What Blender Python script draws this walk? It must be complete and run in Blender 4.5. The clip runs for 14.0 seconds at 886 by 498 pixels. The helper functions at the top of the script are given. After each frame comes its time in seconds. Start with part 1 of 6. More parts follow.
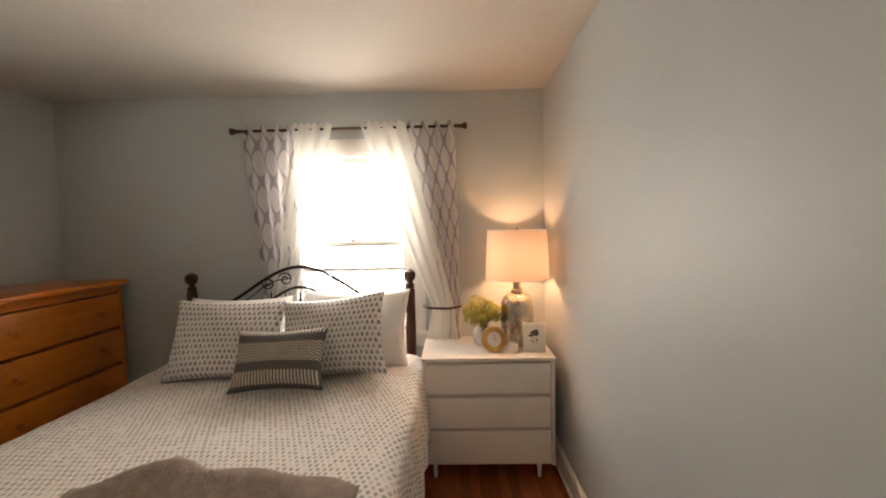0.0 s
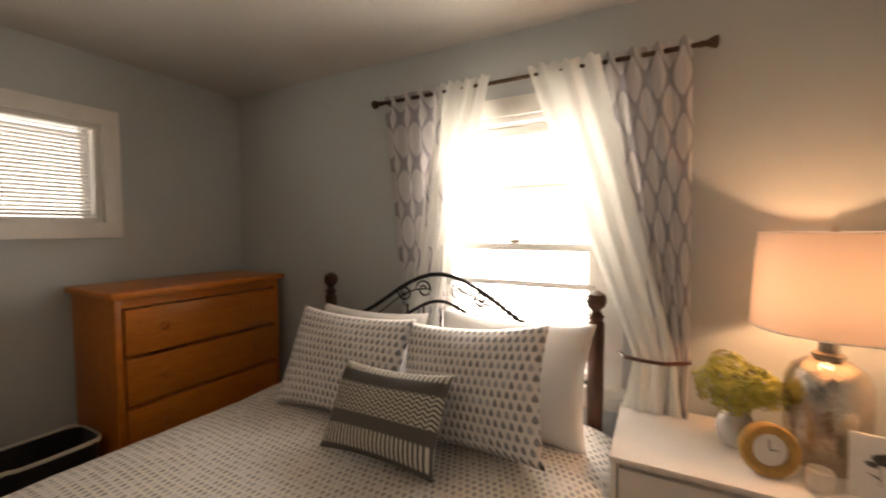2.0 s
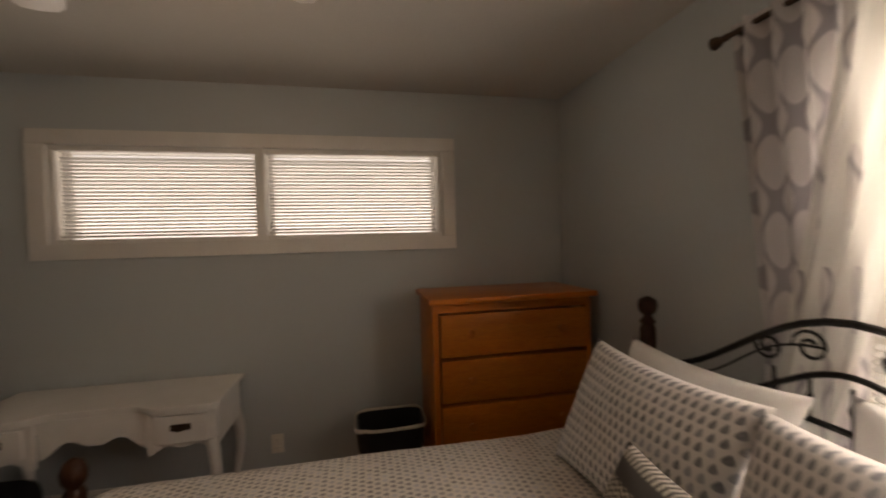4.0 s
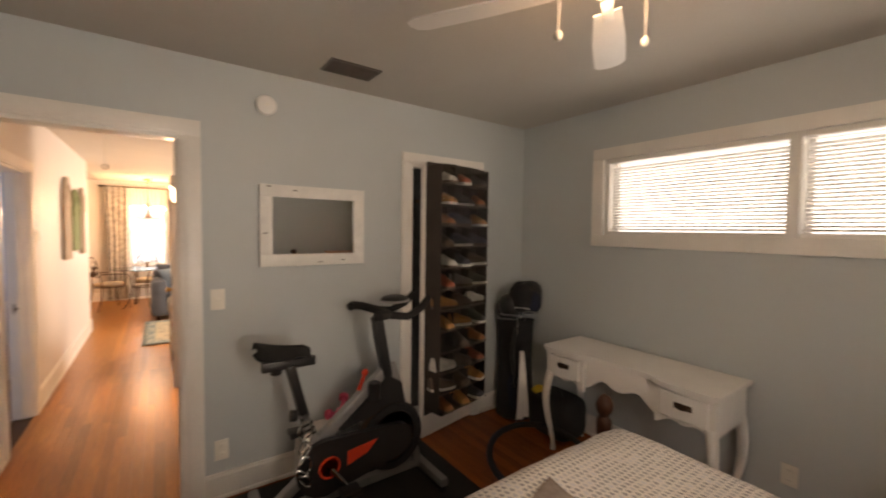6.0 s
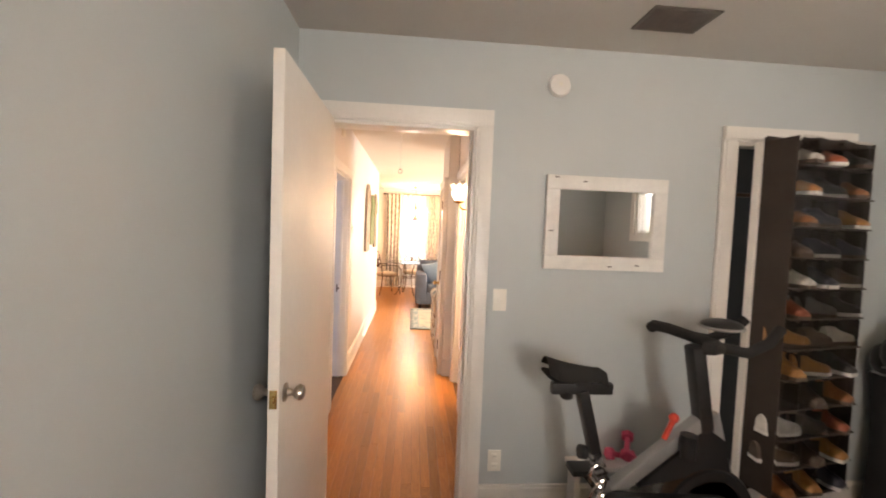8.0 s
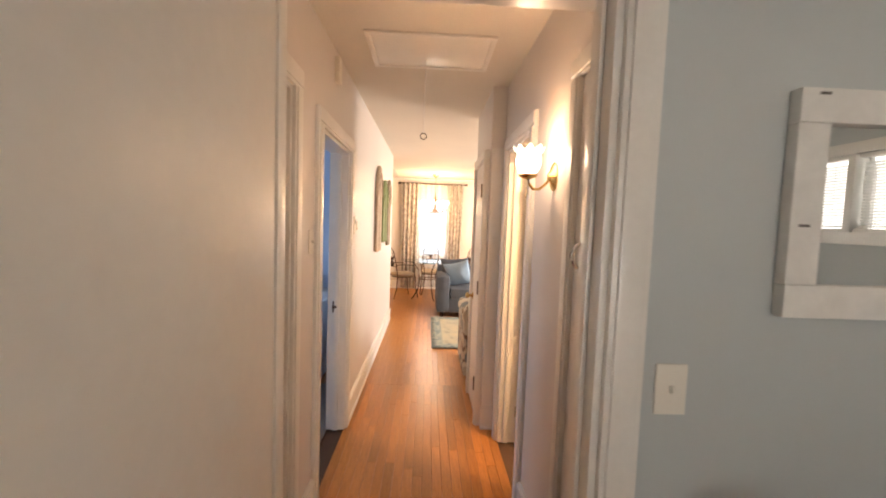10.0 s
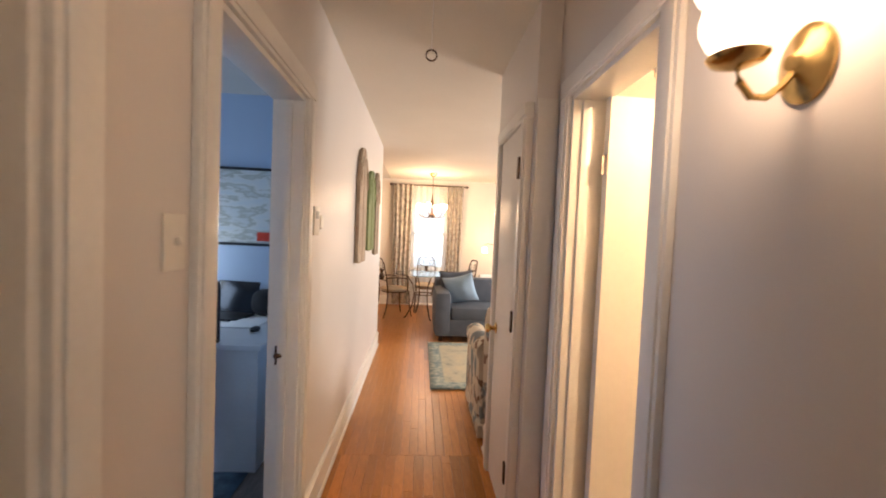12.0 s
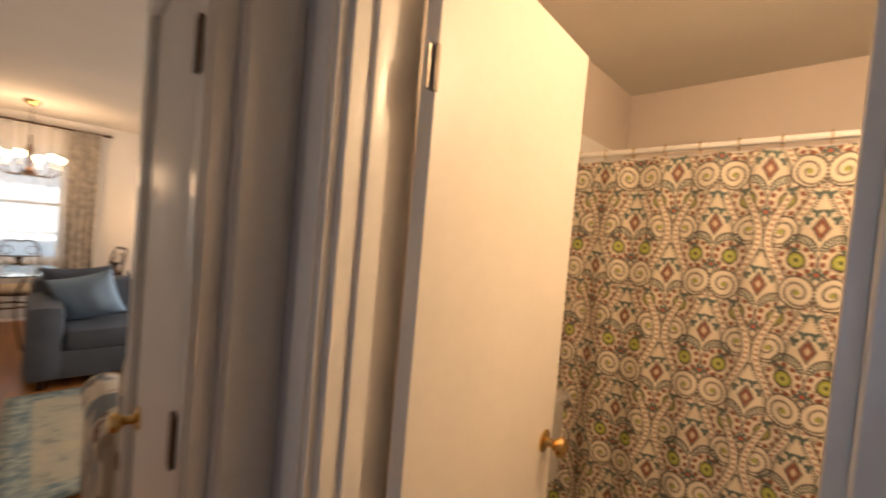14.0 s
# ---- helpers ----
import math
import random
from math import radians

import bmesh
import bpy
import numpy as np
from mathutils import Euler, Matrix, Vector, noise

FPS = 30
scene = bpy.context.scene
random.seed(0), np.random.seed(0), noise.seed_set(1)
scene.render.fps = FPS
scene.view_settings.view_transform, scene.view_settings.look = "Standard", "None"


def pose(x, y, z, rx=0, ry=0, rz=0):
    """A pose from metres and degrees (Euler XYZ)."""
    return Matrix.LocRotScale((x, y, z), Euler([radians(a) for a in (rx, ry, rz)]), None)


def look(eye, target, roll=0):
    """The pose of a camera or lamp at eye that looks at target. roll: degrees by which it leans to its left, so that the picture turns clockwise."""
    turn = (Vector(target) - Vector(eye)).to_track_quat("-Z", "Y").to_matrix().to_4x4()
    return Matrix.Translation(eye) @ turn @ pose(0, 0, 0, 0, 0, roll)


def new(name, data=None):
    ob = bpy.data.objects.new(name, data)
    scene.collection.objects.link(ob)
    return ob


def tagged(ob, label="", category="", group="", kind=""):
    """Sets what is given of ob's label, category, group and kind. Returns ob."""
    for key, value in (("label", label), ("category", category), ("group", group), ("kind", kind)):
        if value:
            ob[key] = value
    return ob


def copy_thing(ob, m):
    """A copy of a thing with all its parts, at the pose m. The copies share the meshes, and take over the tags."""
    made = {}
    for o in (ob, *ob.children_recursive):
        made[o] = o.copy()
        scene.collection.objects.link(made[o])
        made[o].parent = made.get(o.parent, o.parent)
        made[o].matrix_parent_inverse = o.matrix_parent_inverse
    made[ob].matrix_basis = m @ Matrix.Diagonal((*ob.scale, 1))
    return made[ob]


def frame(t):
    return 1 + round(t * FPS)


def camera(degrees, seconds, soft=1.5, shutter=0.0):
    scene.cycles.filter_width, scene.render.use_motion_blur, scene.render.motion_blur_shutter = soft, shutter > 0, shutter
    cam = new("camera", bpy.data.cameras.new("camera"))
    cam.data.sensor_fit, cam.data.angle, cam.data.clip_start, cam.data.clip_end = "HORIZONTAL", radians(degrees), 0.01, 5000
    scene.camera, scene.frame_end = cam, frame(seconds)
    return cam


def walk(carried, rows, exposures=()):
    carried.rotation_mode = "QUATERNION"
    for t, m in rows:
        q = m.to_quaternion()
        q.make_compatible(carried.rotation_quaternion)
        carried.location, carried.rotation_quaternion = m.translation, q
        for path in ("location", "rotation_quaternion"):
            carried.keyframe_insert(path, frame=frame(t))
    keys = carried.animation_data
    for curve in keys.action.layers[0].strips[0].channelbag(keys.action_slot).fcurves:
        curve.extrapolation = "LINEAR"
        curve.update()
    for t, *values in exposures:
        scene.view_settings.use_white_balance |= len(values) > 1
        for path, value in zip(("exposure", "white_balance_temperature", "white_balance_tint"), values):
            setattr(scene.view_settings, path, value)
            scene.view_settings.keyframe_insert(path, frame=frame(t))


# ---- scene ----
cam = camera(96.0, 14.0, soft=1.9, shutter=0.4)
PATH = [
    (0, (-0.655, -2.843, 1.516), (-0.699, -0.847, 1.409), -1.2),
    (0.5, (-0.618, -2.577, 1.545), (-0.662, -0.58, 1.436), -0.8),
    (1, (-0.691, -2.368, 1.532), (-0.895, -0.381, 1.418), -1.0),
    (1.5, (-0.748, -2.162, 1.526), (-1.295, -0.244, 1.377), -2.7),
    (2, (-0.722, -1.934, 1.503), (-1.67, -0.175, 1.401), -0.1),
    (2.2, (-0.75, -1.885, 1.502), (-1.859, -0.223, 1.423), -1.4),
    (4.3, (-0.947, -1.322, 1.517), (-2.946, -1.358, 1.489), -1.2),
    (4.5, (-0.969, -1.293, 1.512), (-2.935, -1.659, 1.507), -1.0),
    (5, (-0.95, -1.259, 1.541), (-2.725, -2.179, 1.504), 0.3),
    (5.5, (-0.866, -1.267, 1.549), (-2.343, -2.615, 1.474), -0.3),
    (6, (-0.798, -1.319, 1.558), (-1.955, -2.948, 1.463), 0.8),
    (6.5, (-0.739, -1.362, 1.55), (-1.541, -3.189, 1.413), 1.5),
    (7, (-0.659, -1.42, 1.531), (-1.147, -3.355, 1.391), 1.2),
    (7.5, (-0.625, -1.582, 1.506), (-0.832, -3.563, 1.319), 2.1),
    (8, (-0.595, -1.81, 1.508), (-0.744, -3.803, 1.411), 2.2),
    (8.5, (-0.586, -2.078, 1.52), (-0.612, -4.07, 1.363), 2.1),
    (9, (-0.588, -2.38, 1.517), (-0.602, -4.376, 1.394), 2.4),
    (9.2, (-0.553, -2.525, 1.52), (-0.606, -4.519, 1.36), 2.3),
    (11.3, (-0.474, -3.690, 1.451), (-0.561, -5.687, 1.382), 2.1),
    (11.5, (-0.461, -3.81, 1.445), (-0.552, -5.805, 1.335), 2.4),
    (12, (-0.444, -4.105, 1.43), (-0.557, -6.101, 1.354), 2.4),
    (12.5, (-0.44, -4.393, 1.426), (-0.807, -6.356, 1.309), 2.6),
    (13, (-0.445, -4.679, 1.451), (-1.171, -6.54, 1.353), 2.6),
    (13.5, (-0.557, -4.929, 1.442), (-1.598, -6.636, 1.408), 4.7),
    (13.8, (-0.637, -5.046, 1.451), (-1.901, -6.596, 1.4), 4.9),
    (14, (-0.694, -5.116, 1.446), (-2.123, -6.513, 1.384), 5.0),
]
walk(cam, [(t, look(eye, target, roll)) for t, eye, target, roll in PATH], [(0, 0.5, 7150, 14), (1.5, 0.32, 7400, 15), (2.2, 0.15, 7500, 15), (4.3, -0.5, 7900, 19), (5.0, 0.4, 7900, 19), (6.5, 0.65, 7500, 17), (7.5, 1.2, 6950, 15), (8.0, 1.3, 6850, 15), (9.2, 1.0, 6800, 14), (11.3, 0.3, 6350, 10), (12.5, -0.05, 6150, 10), (13.0, -0.55, 6100, 10), (13.5, -0.9, 6050, 9), (14.0, -0.8, 6200, 9)])
# ---- world, light, exposure ----
world = bpy.data.worlds.new("world")
scene.world = world
world.use_nodes = True
wn = world.node_tree.nodes
sky = wn.new("ShaderNodeTexSky")
sky.sky_type, sky.sun_disc = "NISHITA", False
sky.sun_elevation, sky.sun_rotation = radians(50), radians(120)
world.node_tree.links.new(sky.outputs[0], wn["Background"].inputs[0])
wn["Background"].inputs[1].default_value = 0.1


def lamp(name, kind, m, power, color, size=0.1, size_y=None):
    data = bpy.data.lights.new(name, kind)
    data.energy, data.color = power, color
    if kind == "AREA":
        data.size = size
        if size_y:
            data.shape, data.size_y = "RECTANGLE", size_y
    elif kind == "SUN":
        data.angle = radians(0.5)
    else:
        data.shadow_soft_size = size
    ob = new(name, data)
    ob.matrix_world = m
    return ob


WARM = (1.0, 0.56, 0.30)
DAY = (1.0, 0.94, 0.86)
lamp("sun", "SUN", look((6, 4, 12), (0, -5, 0)), 3.0, (1.0, 0.95, 0.88))
lamp("window_light_north", "AREA", look((-1.37, 0.10, 1.40), (-1.37, -2, 1.2)), 34, DAY, 0.86, 1.2)
lamp("window_light_west", "AREA", look((-3.62, -1.95, 1.82), (-1.5, -1.95, 1.4)), 4.5, DAY, 2.1, 0.5)
lamp("window_light_living", "AREA", look((-0.57, -12.12, 1.5), (-0.57, -9, 1.0)), 6, DAY, 0.65, 1.1)
# added fill on the unseen living room side, brightening hall and living room
lamp("living_side_fill", "AREA", look((-4.3, -9.0, 1.6), (-1, -9.0, 1.0)), 140, (1.0, 0.9, 0.8), 1.6, 1.2)
lamp("window_light_office", "AREA", look((3.15, -6.0, 1.5), (0, -6.0, 1.0)), 20, (0.55, 0.72, 1.0), 1.2, 1.2)
lamp("bedside_bulb", "POINT", pose(-0.232, -0.24, 1.31), 8.5, WARM, 0.035)
lamp("fan_bulb", "POINT", pose(-1.92, -2.06, 2.255), 4.5, (1.0, 0.68, 0.42), 0.05)
lamp("sconce_bulb", "POINT", pose(-0.915, -4.70, 1.815), 3.2, (1.0, 0.66, 0.42), 0.04)
lamp("bath_bulb", "POINT", pose(-1.75, -4.75, 2.25), 78, (1.0, 0.66, 0.36), 0.08)
lamp("chandelier_bulb", "POINT", pose(-0.62, -11.1, 1.92), 45, (1.0, 0.6, 0.32), 0.15)
lamp("floor_lamp_bulb", "POINT", pose(-1.72, -11.55, 1.30), 9, (1.0, 0.6, 0.28), 0.06)
lamp("office_lamp_bulb", "POINT", pose(1.5, -7.15, 1.16), 5, (0.8, 0.9, 1.0), 0.06)


# ---- materials ----
class X:
    """A value in a node tree, with arithmetic."""

    def __init__(self, nt, sock):
        self.nt, self.s = nt, sock

    def op(self, kind, *others):
        n = self.nt.nodes.new("ShaderNodeMath")
        n.operation = kind
        for i, v in enumerate((self, *others)):
            if isinstance(v, X):
                self.nt.links.new(v.s, n.inputs[i])
            else:
                n.inputs[i].default_value = v
        return X(self.nt, n.outputs[0])

    def __add__(self, o): return self.op("ADD", o)
    def __sub__(self, o): return self.op("SUBTRACT", o)
    def __mul__(self, o): return self.op("MULTIPLY", o)
    def __truediv__(self, o): return self.op("DIVIDE", o)
    def sin(self): return self.op("SINE")
    def cos(self): return self.op("COSINE")
    def abs(self): return self.op("ABSOLUTE")
    def floor(self): return self.op("FLOOR")
    def fract(self): return self.op("FRACT")
    def sqrt(self): return self.op("SQRT")
    def mod(self, v): return self.op("FLOORED_MODULO", v)
    def max(self, o): return self.op("MAXIMUM", o)
    def min(self, o): return self.op("MINIMUM", o)
    def atan2(self, o): return self.op("ARCTAN2", o)

    def below(self, edge, soft=0.05):
        """1 under the edge, 0 above it."""
        n = self.nt.nodes.new("ShaderNodeMapRange")
        n.inputs[1].default_value, n.inputs[2].default_value = edge + soft, edge - soft
        self.nt.links.new(self.s, n.inputs[0])
        return X(self.nt, n.outputs[0])


class Mat:
    def __init__(self, name, color=(0.8, 0.8, 0.8), rough=0.6, metal=0.0):
        self.m = bpy.data.materials.new(name)
        self.m.use_nodes = True
        self.nt = self.m.node_tree
        self.b = self.nt.nodes["Principled BSDF"]
        self.b.inputs["Base Color"].default_value = (*color, 1)
        self.b.inputs["Roughness"].default_value = rough
        self.b.inputs["Metallic"].default_value = metal
        self.col = (*color, 1)

    def node(self, kind): return self.nt.nodes.new(kind)
    def link(self, a, b): self.nt.links.new(a, b)

    def coords(self, kind="Object", scale=(1, 1, 1)):
        tc, mp = self.node("ShaderNodeTexCoord"), self.node("ShaderNodeMapping")
        mp.inputs["Scale"].default_value = scale
        self.link(tc.outputs[kind], mp.inputs[0])
        return mp.outputs[0]

    def noise(self, scale, detail=3.0, stretch=(1, 1, 1), kind="Object", rough=0.55):
        n = self.node("ShaderNodeTexNoise")
        n.inputs["Scale"].default_value, n.inputs["Detail"].default_value, n.inputs["Roughness"].default_value = scale, detail, rough
        self.link(self.coords(kind, stretch), n.inputs["Vector"])
        return n.outputs[0]

    def uv(self):
        s = self.node("ShaderNodeSeparateXYZ")
        self.link(self.node("ShaderNodeTexCoord").outputs["UV"], s.inputs[0])
        return X(self.nt, s.outputs[0]), X(self.nt, s.outputs[1])

    def mix(self, fac, a, b, blend="MIX"):
        n = self.node("ShaderNodeMix")
        n.data_type, n.blend_type = "RGBA", blend
        for sock, v in ((n.inputs[0], fac), (n.inputs[6], a), (n.inputs[7], b)):
            if isinstance(v, X):
                self.link(v.s, sock)
            elif isinstance(v, (tuple, list)):
                sock.default_value = (*v[:3], 1)
            elif isinstance(v, (int, float)):
                sock.default_value = v
            else:
                self.link(v, sock)
        return n.outputs[2]

    def ramp(self, fac, stops):
        n = self.node("ShaderNodeValToRGB")
        e = n.color_ramp.elements
        while len(e) < len(stops):
            e.new(0.5)
        for el, (p, c) in zip(e, stops):
            el.position, el.color = p, (*c, 1)
        self.link(fac.s if isinstance(fac, X) else fac, n.inputs[0])
        return n.outputs[0]

    def color(self, sock):
        self.link(sock, self.b.inputs["Base Color"])
        return self

    def bump(self, height, strength=0.2, dist=0.002):
        n = self.node("ShaderNodeBump")
        n.inputs["Strength"].default_value, n.inputs["Distance"].default_value = strength, dist
        self.link(height.s if isinstance(height, X) else height, n.inputs["Height"])
        self.link(n.outputs[0], self.b.inputs["Normal"])
        return self

    def random(self):
        return self.node("ShaderNodeObjectInfo").outputs["Random"]


def speckled(name, color, rough=0.6, var=0.08, scale=3.0, fine=120.0, bump=0.15, metal=0.0, dist=0.001):
    """A plain surface with soft large variation, fine grain and relief."""
    m = Mat(name, color, rough, metal)
    dark, light = [c * (1 - var) for c in color], [min(1, c * (1 + var)) for c in color]
    big = m.ramp(m.noise(scale, 4), [(0.3, dark), (0.7, light)])
    grain = m.ramp(m.noise(fine, 2), [(0.3, (1 - var * 0.7,) * 3), (0.7, (1, 1, 1))])
    m.color(m.mix(1.0, big, grain, "MULTIPLY"))
    m.bump(m.noise(fine, 3), bump, dist)
    return m


def wood(name, dark, light, rough=0.35, along="x", scale=1.0, by_object=True):
    m = Mat(name, light, rough)
    st = {"x": (1, 9, 9), "y": (9, 1, 9), "z": (9, 9, 1)}[along]
    n = m.noise(5 * scale, 5, st, rough=0.6)
    grain = m.ramp(n, [(0.25, dark), (0.75, light)])
    fine = m.noise(30 * scale, 3, st)
    c = m.mix(0.35, grain, m.ramp(fine, [(0.35, [v * 0.6 for v in dark]), (0.7, light)]))
    if by_object:
        c = m.mix(1.0, c, m.ramp(m.random(), [(0.0, (0.72, 0.7, 0.68)), (1.0, (1.15, 1.12, 1.08))]), "MULTIPLY")
    m.b.inputs["Specular IOR Level"].default_value = 0.3
    m.color(c).bump(fine, 0.12, 0.0008)
    return m


paint_bed = speckled("bedroom_wall_paint", (0.48, 0.52, 0.53), 0.5, 0.03, 1.2, 260, 0.12)
paint_hall = speckled("hall_wall_paint", (0.70, 0.66, 0.63), 0.42, 0.03, 1.2, 240, 0.12)
paint_office = speckled("office_wall_paint", (0.42, 0.52, 0.66), 0.6, 0.03, 1.2, 240, 0.1)
paint_living = speckled("living_wall_paint", (0.70, 0.65, 0.58), 0.6, 0.03, 1.2, 240, 0.1)
paint_bath = speckled("bathroom_wall_paint", (0.66, 0.58, 0.52), 0.5, 0.03, 1.2, 240, 0.1)
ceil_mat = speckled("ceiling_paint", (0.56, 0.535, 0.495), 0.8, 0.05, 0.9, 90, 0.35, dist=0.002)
# lighter copy of the ceiling paint: the hall's brighter light is in the colour
ceil_lit = speckled("hall_ceiling_lit", (0.74, 0.70, 0.63), 0.8, 0.05, 0.9, 90, 0.3, dist=0.002)
trim_mat = speckled("white_trim_paint", (0.78, 0.76, 0.72), 0.3, 0.05, 4, 60, 0.12)
white_mat = speckled("white_satin_paint", (0.80, 0.78, 0.75), 0.32, 0.04, 5, 80, 0.08)
door_mat = speckled("door_paint", (0.78, 0.75, 0.70), 0.42, 0.04, 2, 40, 0.10)
oak_mat = wood("oak_plank", (0.34, 0.125, 0.030), (0.62, 0.275, 0.075), 0.29, "y")
oak_dark = wood("oak_plank_bedroom", (0.22, 0.06, 0.016), (0.36, 0.12, 0.035), 0.25, "y")
sub_mat = speckled("dark_subfloor", (0.08, 0.04, 0.02), 0.8)
pine_mat = wood("orange_pine", (0.42, 0.115, 0.012), (0.60, 0.20, 0.025), 0.3, "y", 0.7)
pine_front = wood("orange_pine_front", (0.44, 0.12, 0.013), (0.62, 0.215, 0.028), 0.3, "y", 0.6)
walnut_mat = wood("dark_stained_wood", (0.030, 0.012, 0.007), (0.085, 0.032, 0.017), 0.35, "z")
iron_mat = speckled("black_iron", (0.018, 0.017, 0.017), 0.45, 0.2, 8, 150, 0.2, 0.6)
black_mat = speckled("black_plastic", (0.016, 0.016, 0.017), 0.4, 0.2, 6, 200, 0.15)
rubber_mat = speckled("black_rubber", (0.014, 0.014, 0.014), 0.85, 0.2, 5, 300, 0.4)
silver_mat = speckled("silver_powder_coat", (0.36, 0.36, 0.36), 0.4, 0.08, 8, 200, 0.1, 0.6)
chrome_mat = speckled("chrome", (0.7, 0.69, 0.67), 0.15, 0.05, 9, 90, 0.05, 1.0)
brass_mat = speckled("brass", (0.72, 0.50, 0.20), 0.25, 0.12, 20, 120, 0.1, 1.0)
bronze_mat = speckled("dark_bronze", (0.09, 0.055, 0.035), 0.4, 0.2, 15, 120, 0.15, 0.8)
nickel_mat = speckled("worn_nickel", (0.42, 0.38, 0.33), 0.3, 0.15, 20, 120, 0.1, 1.0)
red_mat = speckled("red_plastic", (0.62, 0.05, 0.02), 0.4, 0.08)
pink_mat = speckled("pink_vinyl", (0.75, 0.11, 0.22), 0.5, 0.08)
cream_mat = speckled("cream_plastic", (0.78, 0.75, 0.68), 0.4, 0.04)
dark_mat = speckled("dark_cloth", (0.02, 0.02, 0.022), 0.9, 0.3, 6, 200, 0.4)
navy_mat = speckled("navy_cloth", (0.012, 0.018, 0.04), 0.9, 0.3, 6, 200, 0.4)
white_cloth = speckled("white_cotton", (0.80, 0.79, 0.78), 0.9, 0.04, 6, 350, 0.3)
brown_cloth = speckled("brown_nonwoven_cloth", (0.045, 0.032, 0.026), 0.85, 0.15, 6, 250, 0.3)
grey_sofa = speckled("blue_grey_sofa_cloth", (0.10, 0.115, 0.145), 0.95, 0.12, 6, 350, 0.5)
ltblue_cloth = speckled("light_blue_cloth", (0.30, 0.42, 0.56), 0.9, 0.08, 6, 350, 0.4)
beige_cloth = speckled("beige_seat_cloth", (0.42, 0.33, 0.23), 0.95, 0.1, 6, 300, 0.4)
fur_mat = speckled("taupe_plush", (0.40, 0.33, 0.29), 1.0, 0.2, 22, 160, 1.0, dist=0.012)
leaf_mat = speckled("hydrangea_petal", (0.42, 0.40, 0.08), 0.7, 0.35, 40, 200, 0.2)
ceramic_mat = speckled("pearl_ceramic", (0.62, 0.60, 0.58), 0.18, 0.08, 30, 90, 0.1, 0.3)
clockwood_mat = speckled("gold_wood", (0.45, 0.27, 0.07), 0.4, 0.2, 30, 120, 0.2)
paper_mat = speckled("white_card", (0.82, 0.81, 0.79), 0.6, 0.02)
ink_mat = speckled("grey_ink", (0.10, 0.095, 0.09), 0.7, 0.2, 40)
wax_mat = speckled("white_wax", (0.8, 0.77, 0.7), 0.4, 0.03)
carpet_bl = speckled("bluish_rug", (0.10, 0.15, 0.19), 1.0, 0.5, 9, 200, 0.8)
grey_floor = wood("grey_laminate", (0.12, 0.09, 0.075), (0.26, 0.21, 0.18), 0.4, "y")
vent_mat = speckled("brown_grille", (0.10, 0.085, 0.075), 0.5, 0.2, 12)
blind_mat = speckled("white_blind_slat", (0.80, 0.79, 0.77), 0.4, 0.03)
mirror_mat = Mat("mirror_glass", (0.86, 0.87, 0.86), 0.012, 1.0).m and bpy.data.materials["mirror_glass"]


def glass(name, color=(1, 1, 1), rough=0.0, ior=1.45):
    m = Mat(name, color, rough)
    m.b.inputs["Transmission Weight"].default_value = 1.0
    m.b.inputs["IOR"].default_value = ior
    return m


pane_mat = glass("window_glass", (1, 1, 1), 0.0, 1.02)
clear_mat = glass("clear_vinyl", (0.62, 0.60, 0.58), 0.08, 1.22)
table_glass = glass("table_glass", (0.85, 0.95, 0.92), 0.02, 1.3)


def glow(name, color, strength):
    m = Mat(name, color, 0.5)
    m.b.inputs["Emission Color"].default_value = (*color, 1)
    m.b.inputs["Emission Strength"].default_value = strength
    return m


sky_card = glow("outdoor_haze", (1.0, 0.97, 0.93), 1.25)
sky_west = glow("outdoor_haze_west", (1.0, 0.98, 0.95), 0.42)
sky_soft = glow("outdoor_haze_dim", (0.72, 0.86, 1.0), 0.5)
bulb_mat = glow("lit_bulb", (1.0, 0.75, 0.45), 12)
frost_mat = glow("lit_frosted_glass", (1.0, 0.80, 0.58), 3.5)
screen_mat = speckled("dark_screen", (0.012, 0.013, 0.016), 0.15, 0.1)


def translucent(name, color, weight, rough=0.9):
    m = Mat(name, color, rough)
    mixn, tr = m.node("ShaderNodeMixShader"), m.node("ShaderNodeBsdfTranslucent")
    tr.inputs[0].default_value = (*color, 1)
    mixn.inputs[0].default_value = weight
    out = m.nt.nodes["Material Output"]
    m.link(m.b.outputs[0], mixn.inputs[1])
    m.link(tr.outputs[0], mixn.inputs[2])
    m.link(mixn.outputs[0], out.inputs[0])
    m.tr = tr
    return m


shade_mat = translucent("linen_shade", (0.74, 0.60, 0.50), 0.16)
shade_mat.bump(shade_mat.noise(300, 2), 0.3, 0.001)
sheer_mat = translucent("sheer_voile", (0.82, 0.82, 0.79), 0.20)
sheer_mat.bump(sheer_mat.noise(400, 2), 0.2, 0.001)
thin_sheer = translucent("thin_voile", (0.82, 0.83, 0.84), 0.5)
see, veil = thin_sheer.node("ShaderNodeBsdfTransparent"), thin_sheer.node("ShaderNodeMixShader")
veil.inputs[0].default_value = 0.62
thin_sheer.link(thin_sheer.nt.nodes["Material Output"].inputs[0].links[0].from_socket, veil.inputs[1])
thin_sheer.link(see.outputs[0], veil.inputs[2])
thin_sheer.link(veil.outputs[0], thin_sheer.nt.nodes["Material Output"].inputs[0])
trellis_mat = translucent("trellis_print_curtain", (0.72, 0.70, 0.70), 0.4)
u, v = trellis_mat.uv()
tp = 2 * math.pi
f = ((u * (tp / 0.16)).cos() + (v * (tp / 0.25)).cos()).abs().below(0.36, 0.10)
g = ((u * (tp / 0.16)).cos() * (v * (tp / 0.25)).cos()).below(-0.75, 0.08)
